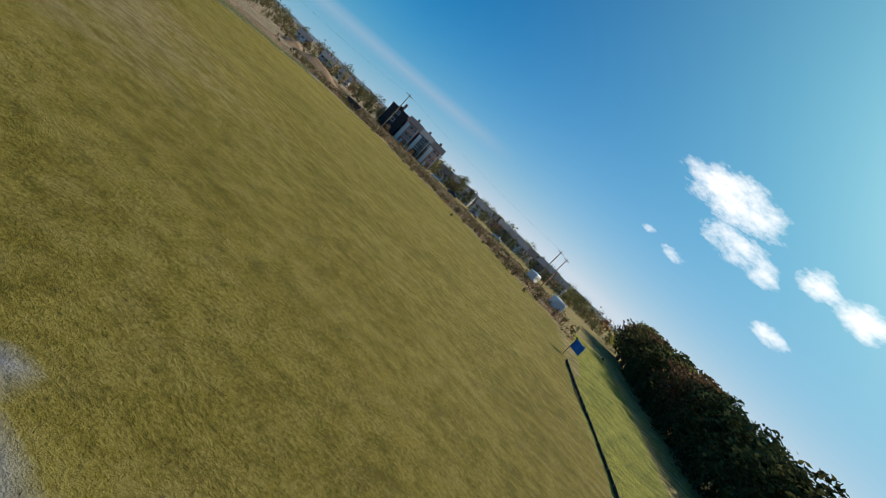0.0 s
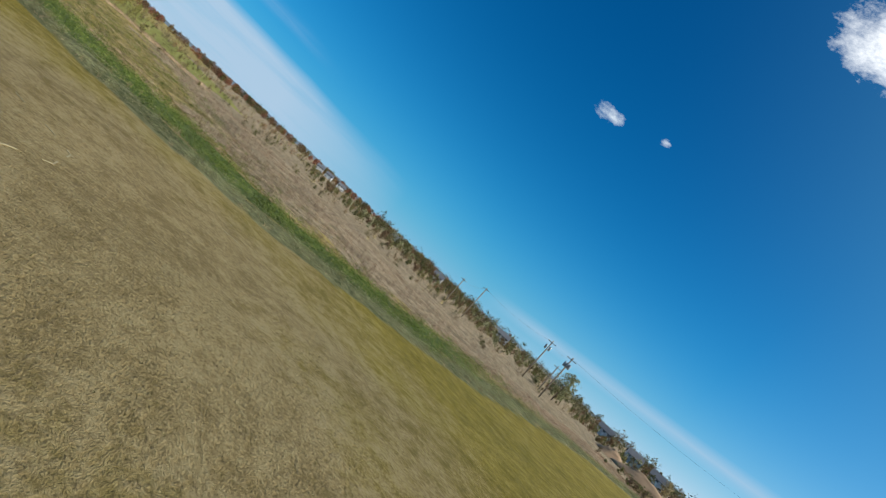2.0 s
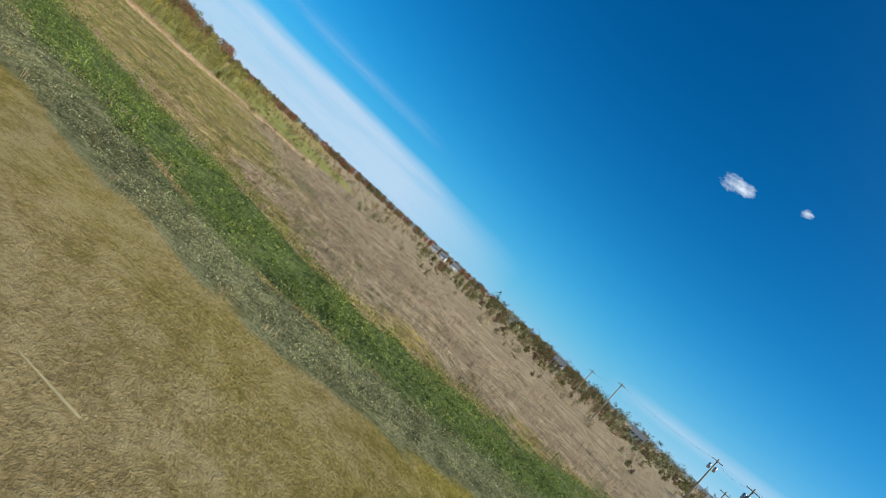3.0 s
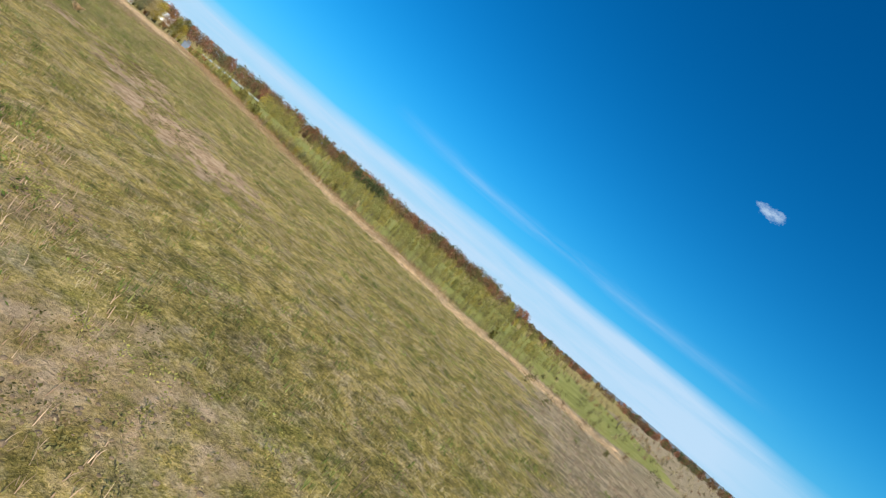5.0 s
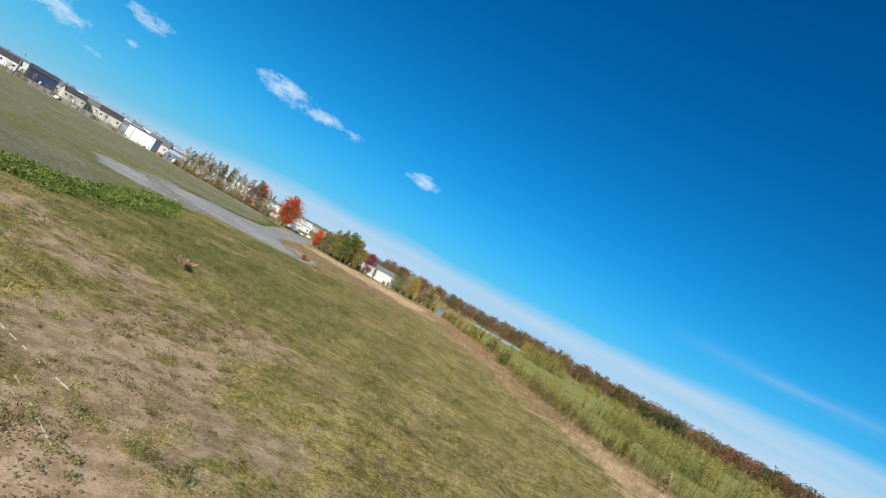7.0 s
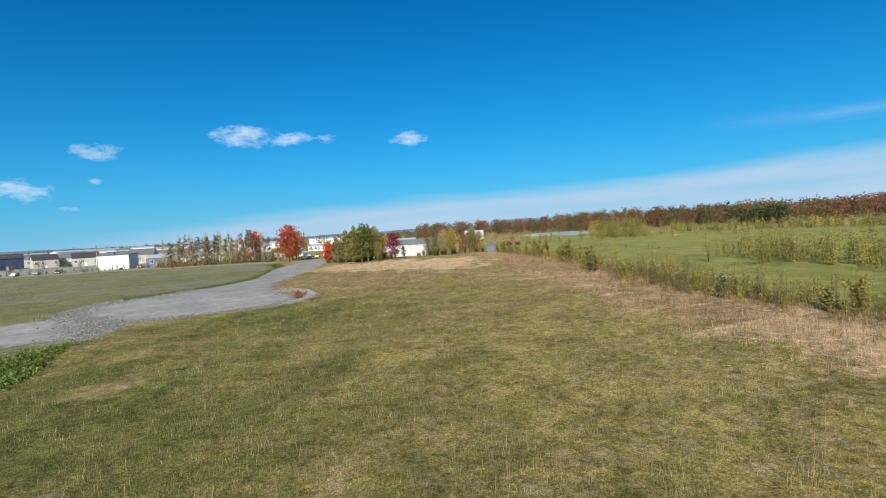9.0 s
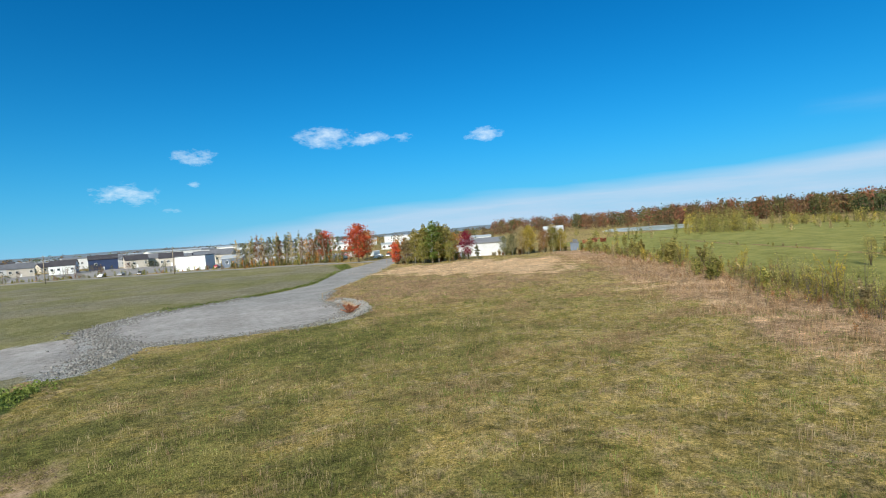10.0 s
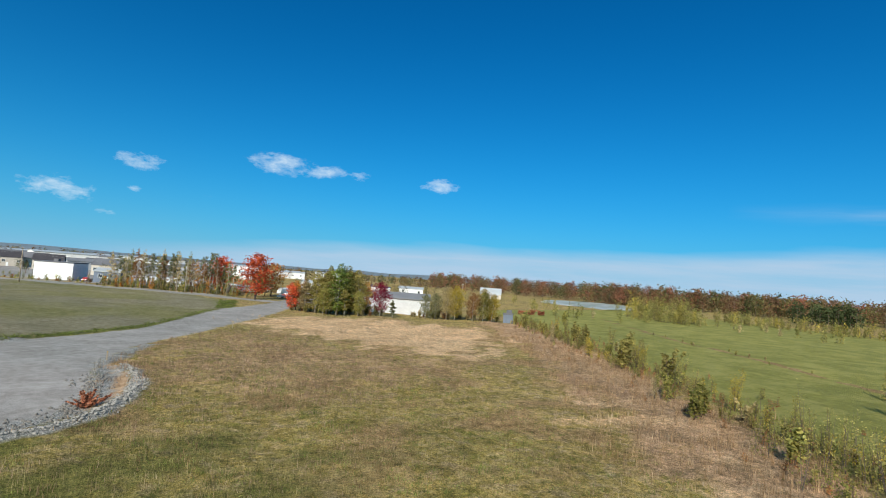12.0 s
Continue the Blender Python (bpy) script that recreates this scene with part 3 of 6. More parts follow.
mown_shade = k.mix(k.math("MULTIPLY", k.math("SUBTRACT", n_patch, 0.45), 3.0, clamp=True), cover((0.165, 0.128, 0.02), (0.262, 0.20, 0.034), (0.345, 0.268, 0.062), blend), cover((0.19, 0.148, 0.035), (0.285, 0.215, 0.058), (0.37, 0.285, 0.095), blend))
lay("mown", k.mix(k.math("MULTIPLY", k.math("SUBTRACT", k.noise(2.9, 4, 0.72), 0.595), 9.0, clamp=True), mown_shade, (0.19, 0.142, 0.03)), 0.15)
lay("worn", k.mix(k.math("MULTIPLY", k.math("SUBTRACT", k.noise(2.4, 4, 0.72), 0.575), 9.0, clamp=True), cover((0.225, 0.163, 0.07), (0.325, 0.24, 0.11), (0.405, 0.31, 0.155), blend), (0.235, 0.17, 0.075)), 0.9)
lay("bank", cover((0.17, 0.17, 0.02), (0.27, 0.26, 0.035), (0.36, 0.33, 0.06), blend), 0.4)
lay("verge", cover((0.06, 0.07, 0.02), (0.13, 0.135, 0.04), (0.22, 0.2, 0.075), blend), 0.5)
lay("weed", cover((0.10, 0.10, 0.045), (0.17, 0.168, 0.08), (0.26, 0.25, 0.13), blend))
lay("lush", cover((0.06, 0.085, 0.022), (0.11, 0.145, 0.04), (0.19, 0.205, 0.075), blend), 0.9)
lay("bare", k.mix(k.math("MULTIPLY", k.math("SUBTRACT", k.noise(3.6, 5, 0.7), 0.61), 9.0, clamp=True), cover((0.28, 0.182, 0.108), (0.365, 0.243, 0.15), (0.44, 0.305, 0.195), k.math("ADD", k.math("MULTIPLY", n_mid, 0.75), k.math("MULTIPLY", n_fine, 0.25))), (0.17, 0.125, 0.065)), 1.5)
lay("gravel", k.mix(k.math("MULTIPLY", k.math("SUBTRACT", n_big, 0.45), 4.0, clamp=True), cover((0.22, 0.20, 0.185), (0.29, 0.268, 0.25), (0.355, 0.33, 0.312), blend), cover((0.25, 0.23, 0.212), (0.325, 0.30, 0.282), (0.39, 0.366, 0.348), blend)), 0.35)
lay("stony", cover((0.15, 0.145, 0.135), (0.28, 0.27, 0.255), (0.42, 0.41, 0.39), k.math("ADD", k.math("MULTIPLY", speck, 0.5), k.math("MULTIPLY", n_fine, 0.5))), 0.6)
col = k.mix(1.0, col, k.ramp(n_huge, (0.3, (0.86, 0.88, 0.86)), (0.7, (1.08, 1.05, 1.02))), "MULTIPLY")
clump = k.math("ADD", k.math("MULTIPLY", k.noise(1.15, 5, 0.68), 0.65), k.math("MULTIPLY", k.noise(0.22, 3, 0.6), 0.35))
wild = k.math("SUBTRACT", 1.0, k.math("ADD", k.math("ADD", k.attr("mown"), k.attr("gravel")), k.math("ADD", k.attr("plot"), k.math("ADD", k.attr("crop"), k.attr("bare"))), clamp=True), clamp=True)
col = k.mix(wild, col, k.mix(1.0, col, k.ramp(clump, (0.38, (0.62, 0.64, 0.62)), (0.5, (1.0, 1.0, 1.0)), (0.62, (1.32, 1.28, 1.26))), "MULTIPLY"))
grain = k.math("ADD", k.math("MULTIPLY", k.noise(17, 5, 0.75), 0.6), k.math("MULTIPLY", k.noise(4.6, 4, 0.7), 0.4))
col = k.mix(wild, col, k.mix(1.0, col, k.ramp(grain, (0.4, (0.52, 0.54, 0.5)), (0.5, (1.0, 1.0, 1.0)), (0.6, (1.42, 1.38, 1.36))), "MULTIPLY"))
relief = k.math("ADD", k.math("ADD", n_fine, k.math("MULTIPLY", tuft, 1.2)), k.math("MULTIPLY", speck, 0.5))
smooth = k.math("SUBTRACT", 1.0, k.math("MULTIPLY", k.math("MAXIMUM", k.attr("bare"), k.attr("gravel")), 0.8, clamp=True))
nt.links.new(k.surface(col, 0.95, 0, k.bump(k.math("MULTIPLY", relief, smooth), 1.0, 0.12), 0.1), out.inputs[0])
ground_mesh.materials.append(m)
ground = tagged(new("ground", ground_mesh), "level ground of mown field, dry grass, crops and gravel", "ground", kind="structure")


# ---- building blocks ----
def mesh_of(name, verts, faces, *materials, slots=None, smooth=False):
    me = bpy.data.meshes.new(name)
    me.from_pydata([tuple(v) for v in verts], [], [tuple(f) for f in faces])
    for mt in materials:
        me.materials.append(mt)
    if slots is not None:
        me.polygons.foreach_set("material_index", slots)
    if smooth:
        me.polygons.foreach_set("use_smooth", [True] * len(me.polygons))
    return me


def part(name, data, parent, label="", material=None):
    """Links a mesh or bmesh as one mesh object under a thing or a part."""
    if isinstance(data, bmesh.types.BMesh):
        me = bpy.data.meshes.new(name)
        data.to_mesh(me)
        data.free()
        data = me
    if material:
        data.materials.append(material)
    ob = new(name, data)
    ob.parent = parent
    return tagged(ob, label)


def thing(name, m, label, category, group=""):
    ob = new(name)
    ob.empty_display_size = 0.3
    ob.matrix_basis = m
    return tagged(ob, label, category, group)


def box(bm, x0, x1, y0, y1, z0, z1, bevel=0.0):
    r = bmesh.ops.create_cube(bm, size=1, matrix=Matrix.Translation(((x0 + x1) / 2, (y0 + y1) / 2, (z0 + z1) / 2)) @ Matrix.Diagonal((x1 - x0, y1 - y0, z1 - z0, 1)))
    if bevel:
        bmesh.ops.bevel(bm, geom=list({e for v in r["verts"] for e in v.link_edges}), offset=bevel, segments=1, affect="EDGES")
    return bm


def one_box(x0, x1, y0, y1, z0, z1, bevel=0.0):
    return box(bmesh.new(), x0, x1, y0, y1, z0, z1, bevel)


def tube(points, radii, sides=6):
    """Vertices and faces of a tapered tube along points."""
    v, f = [], []
    pts = [Vector(p) for p in points]
    for i, p in enumerate(pts):
        d = (pts[min(i + 1, len(pts) - 1)] - pts[max(i - 1, 0)]).normalized()
        a = d.orthogonal().normalized()
        b = d.cross(a)
        for s in range(sides):
            t = 2 * math.pi * s / sides
            v.append(p + (a * math.cos(t) + b * math.sin(t)) * radii[i])
    for i in range(len(pts) - 1):
        for s in range(sides):
            f.append((i * sides + s, i * sides + (s + 1) % sides, (i + 1) * sides + (s + 1) % sides, (i + 1) * sides + s))
    f.append(tuple(range((len(pts) - 1) * sides, len(pts) * sides)))
    f.append(tuple(range(sides))[::-1])
    return v, f


def join(pieces):
    v, f = [], []
    for pv, pf in pieces:
        f += [tuple(i + len(v) for i in face) for face in pf]
        v += list(pv)
    return v, f


def leaves(rng, centres, size, droop=0.3):
    """Kite-shaped leaf sprays, one at each centre, turned every way."""
    c = np.asarray(centres, float)
    n = len(c)
    a = rng.normal(size=(n, 3))
    a[:, 2] = a[:, 2] * 0.7 - droop
    a /= np.linalg.norm(a, axis=1)[:, None]
    b = np.cross(a, rng.normal(size=(n, 3)))
    b /= np.linalg.norm(b, axis=1)[:, None] + 1e-9
    s = size * rng.uniform(0.6, 1.4, (n, 1))
    v = np.stack([c - a * s * 0.7, c + b * s * 0.42, c + a * s * 0.8, c - b * s * 0.42], 1).reshape(-1, 3)
    return v, (np.arange(n)[:, None] * 4 + np.arange(4)[None])


def in_ball(rng, n):
    p = rng.normal(size=(n, 3))
    p /= np.linalg.norm(p, axis=1)[:, None]
    return p * rng.uniform(0.25, 1.0, (n, 1)) ** 0.5


def tree_parts(rng, kind, h, count):
    """Trunk and limb tubes, and the places of the leaves, of one tree of height h."""
    tubes, spots = [], []
    if kind == "conifer":
        top = Vector((rng.normal() * 0.1, rng.normal() * 0.1, h))
        tubes.append(tube([(0, 0, -0.2), top * 0.5, top], [h * 0.014, h * 0.009, 0.02], 7))
        tiers = int(h * 1.5)
        for i in range(tiers):
            t = 0.14 + 0.84 * i / tiers
            reach = h * 0.19 * (1 - t) ** 0.8 + 0.15
            for j in range(5):
                az = rng.uniform(0, 6.28)
                r = reach * rng.uniform(0.65, 1.1)
                base = Vector((0, 0, h * t))
                tip = base + Vector((math.cos(az) * r, math.sin(az) * r, -0.12 * r + 0.1))
                tubes.append(tube([base, tip], [0.035, 0.01], 3))
                m = max(3, int(count / tiers / 5))
                f = rng.uniform(0.25, 1.0, (m, 1))
                spots.append(np.array(base) + (np.array(tip) - np.array(base)) * f + rng.normal(size=(m, 3)) * 0.13 * (1 + r * 0.3))
        return join(tubes), np.concatenate(spots)
    if kind == "scots":
        top = Vector((rng.normal() * 0.3, rng.normal() * 0.3, h))
        tubes.append(tube([(0, 0, -0.2), top * 0.5, top], [h * 0.011, h * 0.008, 0.02], 7))
        for i in range(26):
            t = 0.42 + 0.56 * (i + rng.uniform(0, 1)) / 26
            az, r = rng.uniform(0, 6.28), h * 0.13 * (1.15 - t) ** 0.5 * rng.uniform(0.4, 1.1)
            base = top * t
            tip = base + Vector((math.cos(az) * r, math.sin(az) * r, 0.25 * r))
            tubes.append(tube([base, tip], [0.03, 0.01], 3))
            m = int(count / 26)
            spots.append(np.array(tip) + in_ball(rng, m) * [h * 0.045, h * 0.045, h * 0.03])
        return join(tubes), np.concatenate(spots)
    if kind in ("shrub", "brush", "sapling"):
        stems = {"shrub": rng.randint(7, 12), "brush": 26, "sapling": rng.randint(5, 9)}[kind]
        reach = {"shrub": 0.42, "brush": 1.3, "sapling": 0.2}[kind]
        fuzz = {"shrub": 0.07, "brush": 0.05, "sapling": 0.062}[kind]
        for i in range(stems):
            az, lean = rng.uniform(0, 6.28), rng.uniform(0.04, reach)
            hh = h * rng.uniform(0.55, 1.0)
            mid = Vector((math.cos(az) * lean * hh * 0.4, math.sin(az) * lean * hh * 0.4, hh * 0.5))
            tip = Vector((math.cos(az) * lean * hh, math.sin(az) * lean * hh, hh))
            tubes.append(tube([(0, 0, -0.1), mid, tip], [0.03 + h * 0.004, 0.02, 0.006], 4))
            m = int(count / stems)
            f = rng.uniform(0.12, 1.0, m) ** 0.8
            axis = np.array([np.array(mid) * min(1, 2 * t) + (np.array(tip) - np.array(mid)) * max(0, 2 * t - 1) for t in f])
            spots.append(axis + rng.normal(size=(m, 3)) * (fuzz * h * ((0.95 - 0.45 * f) if kind == 'sapling' else (1.15 - f)))[:, None])
        return join(tubes), np.concatenate(spots)
    # leaf trees: a trunk that forks into limbs, each with its own cloud of leaves
    base = {"broad": 0.16, "slim": 0.22, "poplar": 0.10}[kind]
    wide = {"broad": 0.30, "slim": 0.11, "poplar": 0.15}[kind]
    lean = Vector((rng.normal() * 0.03 * h, rng.normal() * 0.03 * h, h))
    tubes.append(tube([(0, 0, -0.2), lean * 0.3, lean * 0.65, lean * 0.97], [h * 0.017, h * 0.013, h * 0.008, 0.02], 7))
    limbs = {"broad": 20, "slim": 14, "poplar": 22}[kind]
    for i in range(limbs):
        t = base + (0.97 - base) * (i + rng.uniform(0, 0.8)) / limbs
        az = i * 2.4 + rng.uniform(-0.5, 0.5)
        swell = math.sin(math.pi * min(1, max(0.0, (t - base) / (1 - base)) * 0.86 + 0.14)) ** 0.7
        reach = h * wide * swell * rng.uniform(0.65, 1.15)
        start = lean * t * 0.92
        tip = start + Vector((math.cos(az) * reach, math.sin(az) * reach, reach * rng.uniform(0.25, 0.75)))
        tubes.append(tube([start, (start + tip) / 2 + Vector((0, 0, -0.04 * reach)), tip], [h * 0.006, h * 0.004, 0.012], 4))
        m = int(count / limbs)
        r = h * wide * 0.5 * rng.uniform(0.8, 1.25)
        for cc, share in ((tip, 0.34), (start * 0.3 + tip * 0.7, 0.33), (start * 0.6 + tip * 0.4, 0.33)):
            mm = int(m * share)
            spots.append(np.array(cc) + in_ball(rng, mm) * [r, r, r * 0.8])
    spots.append(np.array(lean * 0.95) + in_ball(rng, count // 24) * [h * wide * 0.35, h * wide * 0.35, h * 0.09])
    return join(tubes), np.concatenate(spots)


PROTO = {}


def plant_mesh(kind, leaf, h, count, size, seed, bark):
    key = (kind, leaf, h, seed)
    if key not in PROTO:
        rng = np.random.RandomState(seed)
        (tv, tf), spots = tree_parts(rng, kind, h, count)
        lv, lf = leaves(rng, spots, size)
        PROTO[key] = (mesh_of("trunk", tv, tf, bark, smooth=True), mesh_of("crown", lv.tolist(), lf.tolist(), LEAF[leaf]))
    return PROTO[key]


def ground_at(x, y):
    return float(rise(np.array([x], float), np.array([y], float))[0])


def tree(name, kind, leaf, x, y, h, label, category, group="", seed=0, count=900, size=0.42, bark=None, wide=1.0):
    """One tree or shrub as a thing of its own, with its trunk and its crown."""
    std = {"shrub": 3.0, "brush": 1.2, "sapling": 6.0}.get(kind, 12.0)
    tm, cm = plant_mesh(kind, leaf, std, count, size, seed, bark or BARK)
    rng = random.Random(int(x * 37 + y * 91))
    s = h / std
    base = thing(name, pose(x, y, ground_at(x, y) - 0.02, 0, 0, rng.uniform(0, 360)) @ Matrix.Diagonal((s * wide, s * wide, s, 1)), label, category, group)
    part("trunk", tm, base)
    part("crown", cm, base)
    return base


SHADE = {"green": "green", "olive": "olive-green", "yellow": "yellowing", "orange": "orange", "red": "bright red", "crimson": "crimson", "pine": "dark green",
         "rust": "rust-brown", "far_olive": "olive-brown", "far_rust": "russet", "far_green": "green", "far_red": "red", "far_orange": "orange-brown", "weed": "green", "strip": "green", "grey": "grey-green", "scots": "dull green", "sage": "sage-green", "tawny": "tawny", "brush": "reddish-brown", "straw": "straw-coloured", "mat": "dull olive", "litter": "brown"}

# ---- trees by the gravel road ----
ROADSIDE = [  # x, y, height, kind, leaf
    (-172.5, -183.5, 7.0, "poplar", "red"), (-175, -181, 8.0, "poplar", "tawny"), (-177.5, -180, 10.5, "poplar", "sage"), (-180, -178.5, 10.6, "poplar", "sage"),
    (-182.5, -178, 13.0, "poplar", "green"), (-185, -179, 12.4, "poplar", "olive"), (-186.5, -181, 10.8, "poplar", "orange"), (-188.5, -178.5, 11.4, "poplar", "sage"),
    (-190.8, -179.5, 8.6, "broad", "orange"), (-194, -177, 8.8, "broad", "crimson"), (-196.5, -174.5, 4.6, "slim", "grey"), (-174, -186, 7.5, "poplar", "orange"),
    (-181, -181, 12.0, "slim", "olive"), (-178.8, -177.2, 7.0, "broad", "olive"), (-184, -176, 7.0, "slim", "sage"), (-187.5, -176, 6.5, "broad", "olive"), (-176, -184, 8.0, "slim", "rust"),
    (-206.5, -175.5, 6.4, "broad", "grey"), (-209.0, -174.5, 6.8, "broad", "grey"), (-212.5, -174.5, 9.0, "broad", "tawny"), (-214.5, -173.5, 9.4, "broad", "yellow"),
    (-216, -175.5, 8.4, "broad", "tawny"), (-220, -173, 7.6, "broad", "rust"), (-222.5, -171.5, 8.2, "broad", "olive"), (-225, -171, 7.6, "broad", "yellow"), (-223.8, -173.5, 9.0, "broad", "tawny")]
for i, (x, y, h, kind, leaf) in enumerate(ROADSIDE):
    tree("roadside_tree", kind, leaf, x, y, h, f"{SHADE[leaf]} {'slender' if kind == 'slim' else 'leafy'} young tree beside the gravel road", "tree", "trees beside the gravel road",
         seed=200 + i, count=4200 if leaf == "crimson" else 3400, size=0.27 if kind == "broad" else 0.22, bark=PALE_BARK, wide=0.85 if kind == "broad" else 1.5)
lr = random.Random(31)
for i in range(44):
    t = (i + lr.random()) / 44
    kind = lr.choice(["slim", "slim", "slim", "scots", "scots"])
    leaf = "scots" if kind == "scots" else lr.choice(["orange", "olive", "tawny", "olive", "rust", "rust", "tawny", "sage"])
    x, y, h = -127 - 37 * t + lr.gauss(0, 0.6), -268 + 29 * t + lr.gauss(0, 2.0), lr.uniform(9.5, 14.0) * (0.86 if t < 0.2 or t > 0.88 else 1.0)
    tree("lane_tree", kind, leaf, x, y, h, f"{SHADE[leaf]} {'pine with bare trunk' if kind == 'scots' else 'slender autumn tree'} in the lane row", "tree", "trees along the lane",
         seed=i % 5, count=950, size=0.2, bark=PALE_BARK)
for x, y, h, leaf in [(-169.5, -223.5, 14.5, "red"), (-161, -250, 13.0, "red"), (-176, -244, 11.0, "tawny"), (-179, -249, 12.0, "orange"), (-172.5, -240, 9.0, "olive")]:
    tree("lane_tree", "broad", leaf, x, y, h, f"full-crowned {SHADE[leaf]} autumn tree by the lane", "tree", "trees along the lane", seed=3, count=2600, size=0.33, wide=1.15)
ur = random.Random(41)
for i in range(46):
    if i < 24:
        x, y = -172 - i * 0.95 + ur.gauss(0, 0.7), -184 + i * 0.32 + ur.gauss(0, 1.0)
    else:
        x, y = -204 - (i - 24) * 1.1, -178.5 + (i - 24) * 0.28 + ur.gauss(0, 1.2)
    leaf = ur.choice(["sage", "tawny", "grey", "olive", "rust"])
    tree("underbrush_shrub", "shrub", leaf, x, y, ur.uniform(1.2, 3.4), f"{SHADE[leaf]} shrub in the undergrowth below the roadside trees", "shrub", "undergrowth of the roadside trees", seed=i % 4, count=420, size=0.2, wide=1.5)
for i in range(30):
    x, y = -122 - i * 1.5 + ur.gauss(0, 0.8), -263 + i * 1.05 + ur.gauss(0, 1.4)
    leaf = ur.choice(["olive", "sage", "tawny", "grey", "rust"])
    tree("underbrush_shrub", "shrub", leaf, x, y, ur.uniform(0.7, 1.6), f"{SHADE[leaf]} shrub in the undergrowth below the lane trees", "shrub", "undergrowth of the lane trees", seed=i % 4, count=420, size=0.2, wide=1.7)

# ---- shrubs along the edge of the rough grass ----
rng = random.Random(4)


def stroll(line, step, jitter):
    """Points along a line, a step apart, strayed to both sides."""
    out = []
    for (ax, ay), (bx, by) in zip(line[:-1], line[1:]):
        d = math.hypot(bx - ax, by - ay)
        for i in range(max(1, int(d / step))):
            t = (i + rng.random()) / max(1, int(d / step))
            out.append((ax + (bx - ax) * t + rng.gauss(0, jitter), ay + (by - ay) * t + rng.gauss(0, jitter)))
    return out


for n, (x, y) in enumerate(stroll(BOUNDARY[3:10], 2.1, 2.4)):
    leaf = rng.choice(["olive", "sage", "olive", "yellow", "sage", "tawny", "sage", "olive"])
    kind = rng.choice(["shrub", "shrub", "sapling"])
    h = rng.choice([1.2, 1.6, 2.0, 2.4, 2.8, 3.4, 4.6]) * (0.75 if y > -42 else 1.0)
    tree("shrub", kind, leaf, x, y, h, f"{SHADE[leaf]} wild shrub at the edge of the crop field", "shrub", "shrubs along the field edge", seed=n % 6, count=1150, size=0.06 if kind == "shrub" else 0.10, wide=1.15)
for x, y, h, leaf in [(-153.5, 20.4, 2.6, "olive"), (-161.4, -17.8, 3.0, "tawny"), (-186, -77, 3.2, "olive"), (-171.5, -43, 3.0, "grey"), (-176, -49, 3.4, "yellow"), (-182, -66, 3.0, "olive"),
                      (-187.8, -77.6, 3.4, "olive"), (-203, -102, 4.6, "sage"), (-207, -113, 4.0, "yellow"), (-222, -130, 4.2, "sage"), (-253, -173, 4.5, "olive"), (-181, -57, 2.8, "yellow")]:
    tree("shrub", "shrub", leaf, x, y, h, f"bushy {SHADE[leaf]} shrub standing in the rough grass", "shrub", seed=2, count=2200, size=0.062, wide=1.3)
for x, y, h in [(-265.5, -212.5, 1.7), (-269.5, -211.5, 2.1), (-273.5, -210.5, 1.8)]:
    tree("red_bush", "shrub", "brush", x, y, h, "low spreading rust-red bush at the end of the crop", "shrub", "red bushes at the crop end", seed=5, count=2600, size=0.2, wide=3.6)
for n, (x, y) in enumerate(stroll(DITCH[1:4], 5.0, 0.8)):
    leaf = rng.choice(["olive", "tawny", "tawny", "sage"])
    tree("ditch_shrub", "shrub", leaf, x, y, rng.uniform(0.4, 1.0), f"small {SHADE[leaf]} shrub in the ditch between crop strips", "shrub", "shrubs in the ditch", seed=n % 3, count=300, size=0.26, wide=1.3)
for x, y, h in [(-212, -71.5, 5.0), (-206.5, -104.5, 6.0), (-205, -101, 4.5), (-214, -108, 4.0), (-221, -122, 4.5), (-232, -148, 4.0), (-229, -140, 3.2)]:
    tree("young_tree", "sapling", "sage", x, y, h, "slender sage-green young tree standing in the crop", "tree", "young trees in the crop", seed=int(h), count=700, size=0.24, wide=1.4)


# ---- far woods: past counting ----
def woods(name, spots, leaf, label, seed, per=56, size=1.25):
    """One object of many trees: for each (x, y, height) a trunk and a crown of leaf sprays."""
    r = np.random.RandomState(seed)
    vs, fs, sl, n0 = [], [], [], 0
    for x, y, h in spots:
        w = h * r.uniform(0.2, 0.3)
        tv, tf = tube([(x, y, -0.3), (x + r.normal() * 0.2, y, h * 0.75)], [0.16, 0.06], 4)
        vs += [tuple(v) for v in tv]
        fs += [tuple(i + n0 for i in f) for f in tf]
        sl += [1] * len(tf)
        n0 += len(tv)
        p = in_ball(r, per)
        p = p * [w, w, h * 0.47] + [x, y, h * 0.5]
        p[:, :2] += (p[:, :2] - [x, y]) * np.clip(0.75 - p[:, 2:] / h, -0.35, 0.5)
        p[:, :2] += (np.floor(r.uniform(0, 4, (per, 1))) - 1.5) * r.normal(size=(1, 2)) * 0.25 * w
        lv, lf = leaves(r, p, size * (h / 12) ** 0.5)
        vs += lv.tolist()
        fs += (lf + n0).tolist()
        sl += [0] * len(lf)
        n0 += len(lv)
    return tagged(new(name, mesh_of(name, vs, fs, LEAF[leaf], BARK, slots=sl)), label, "trees", kind="stuff")


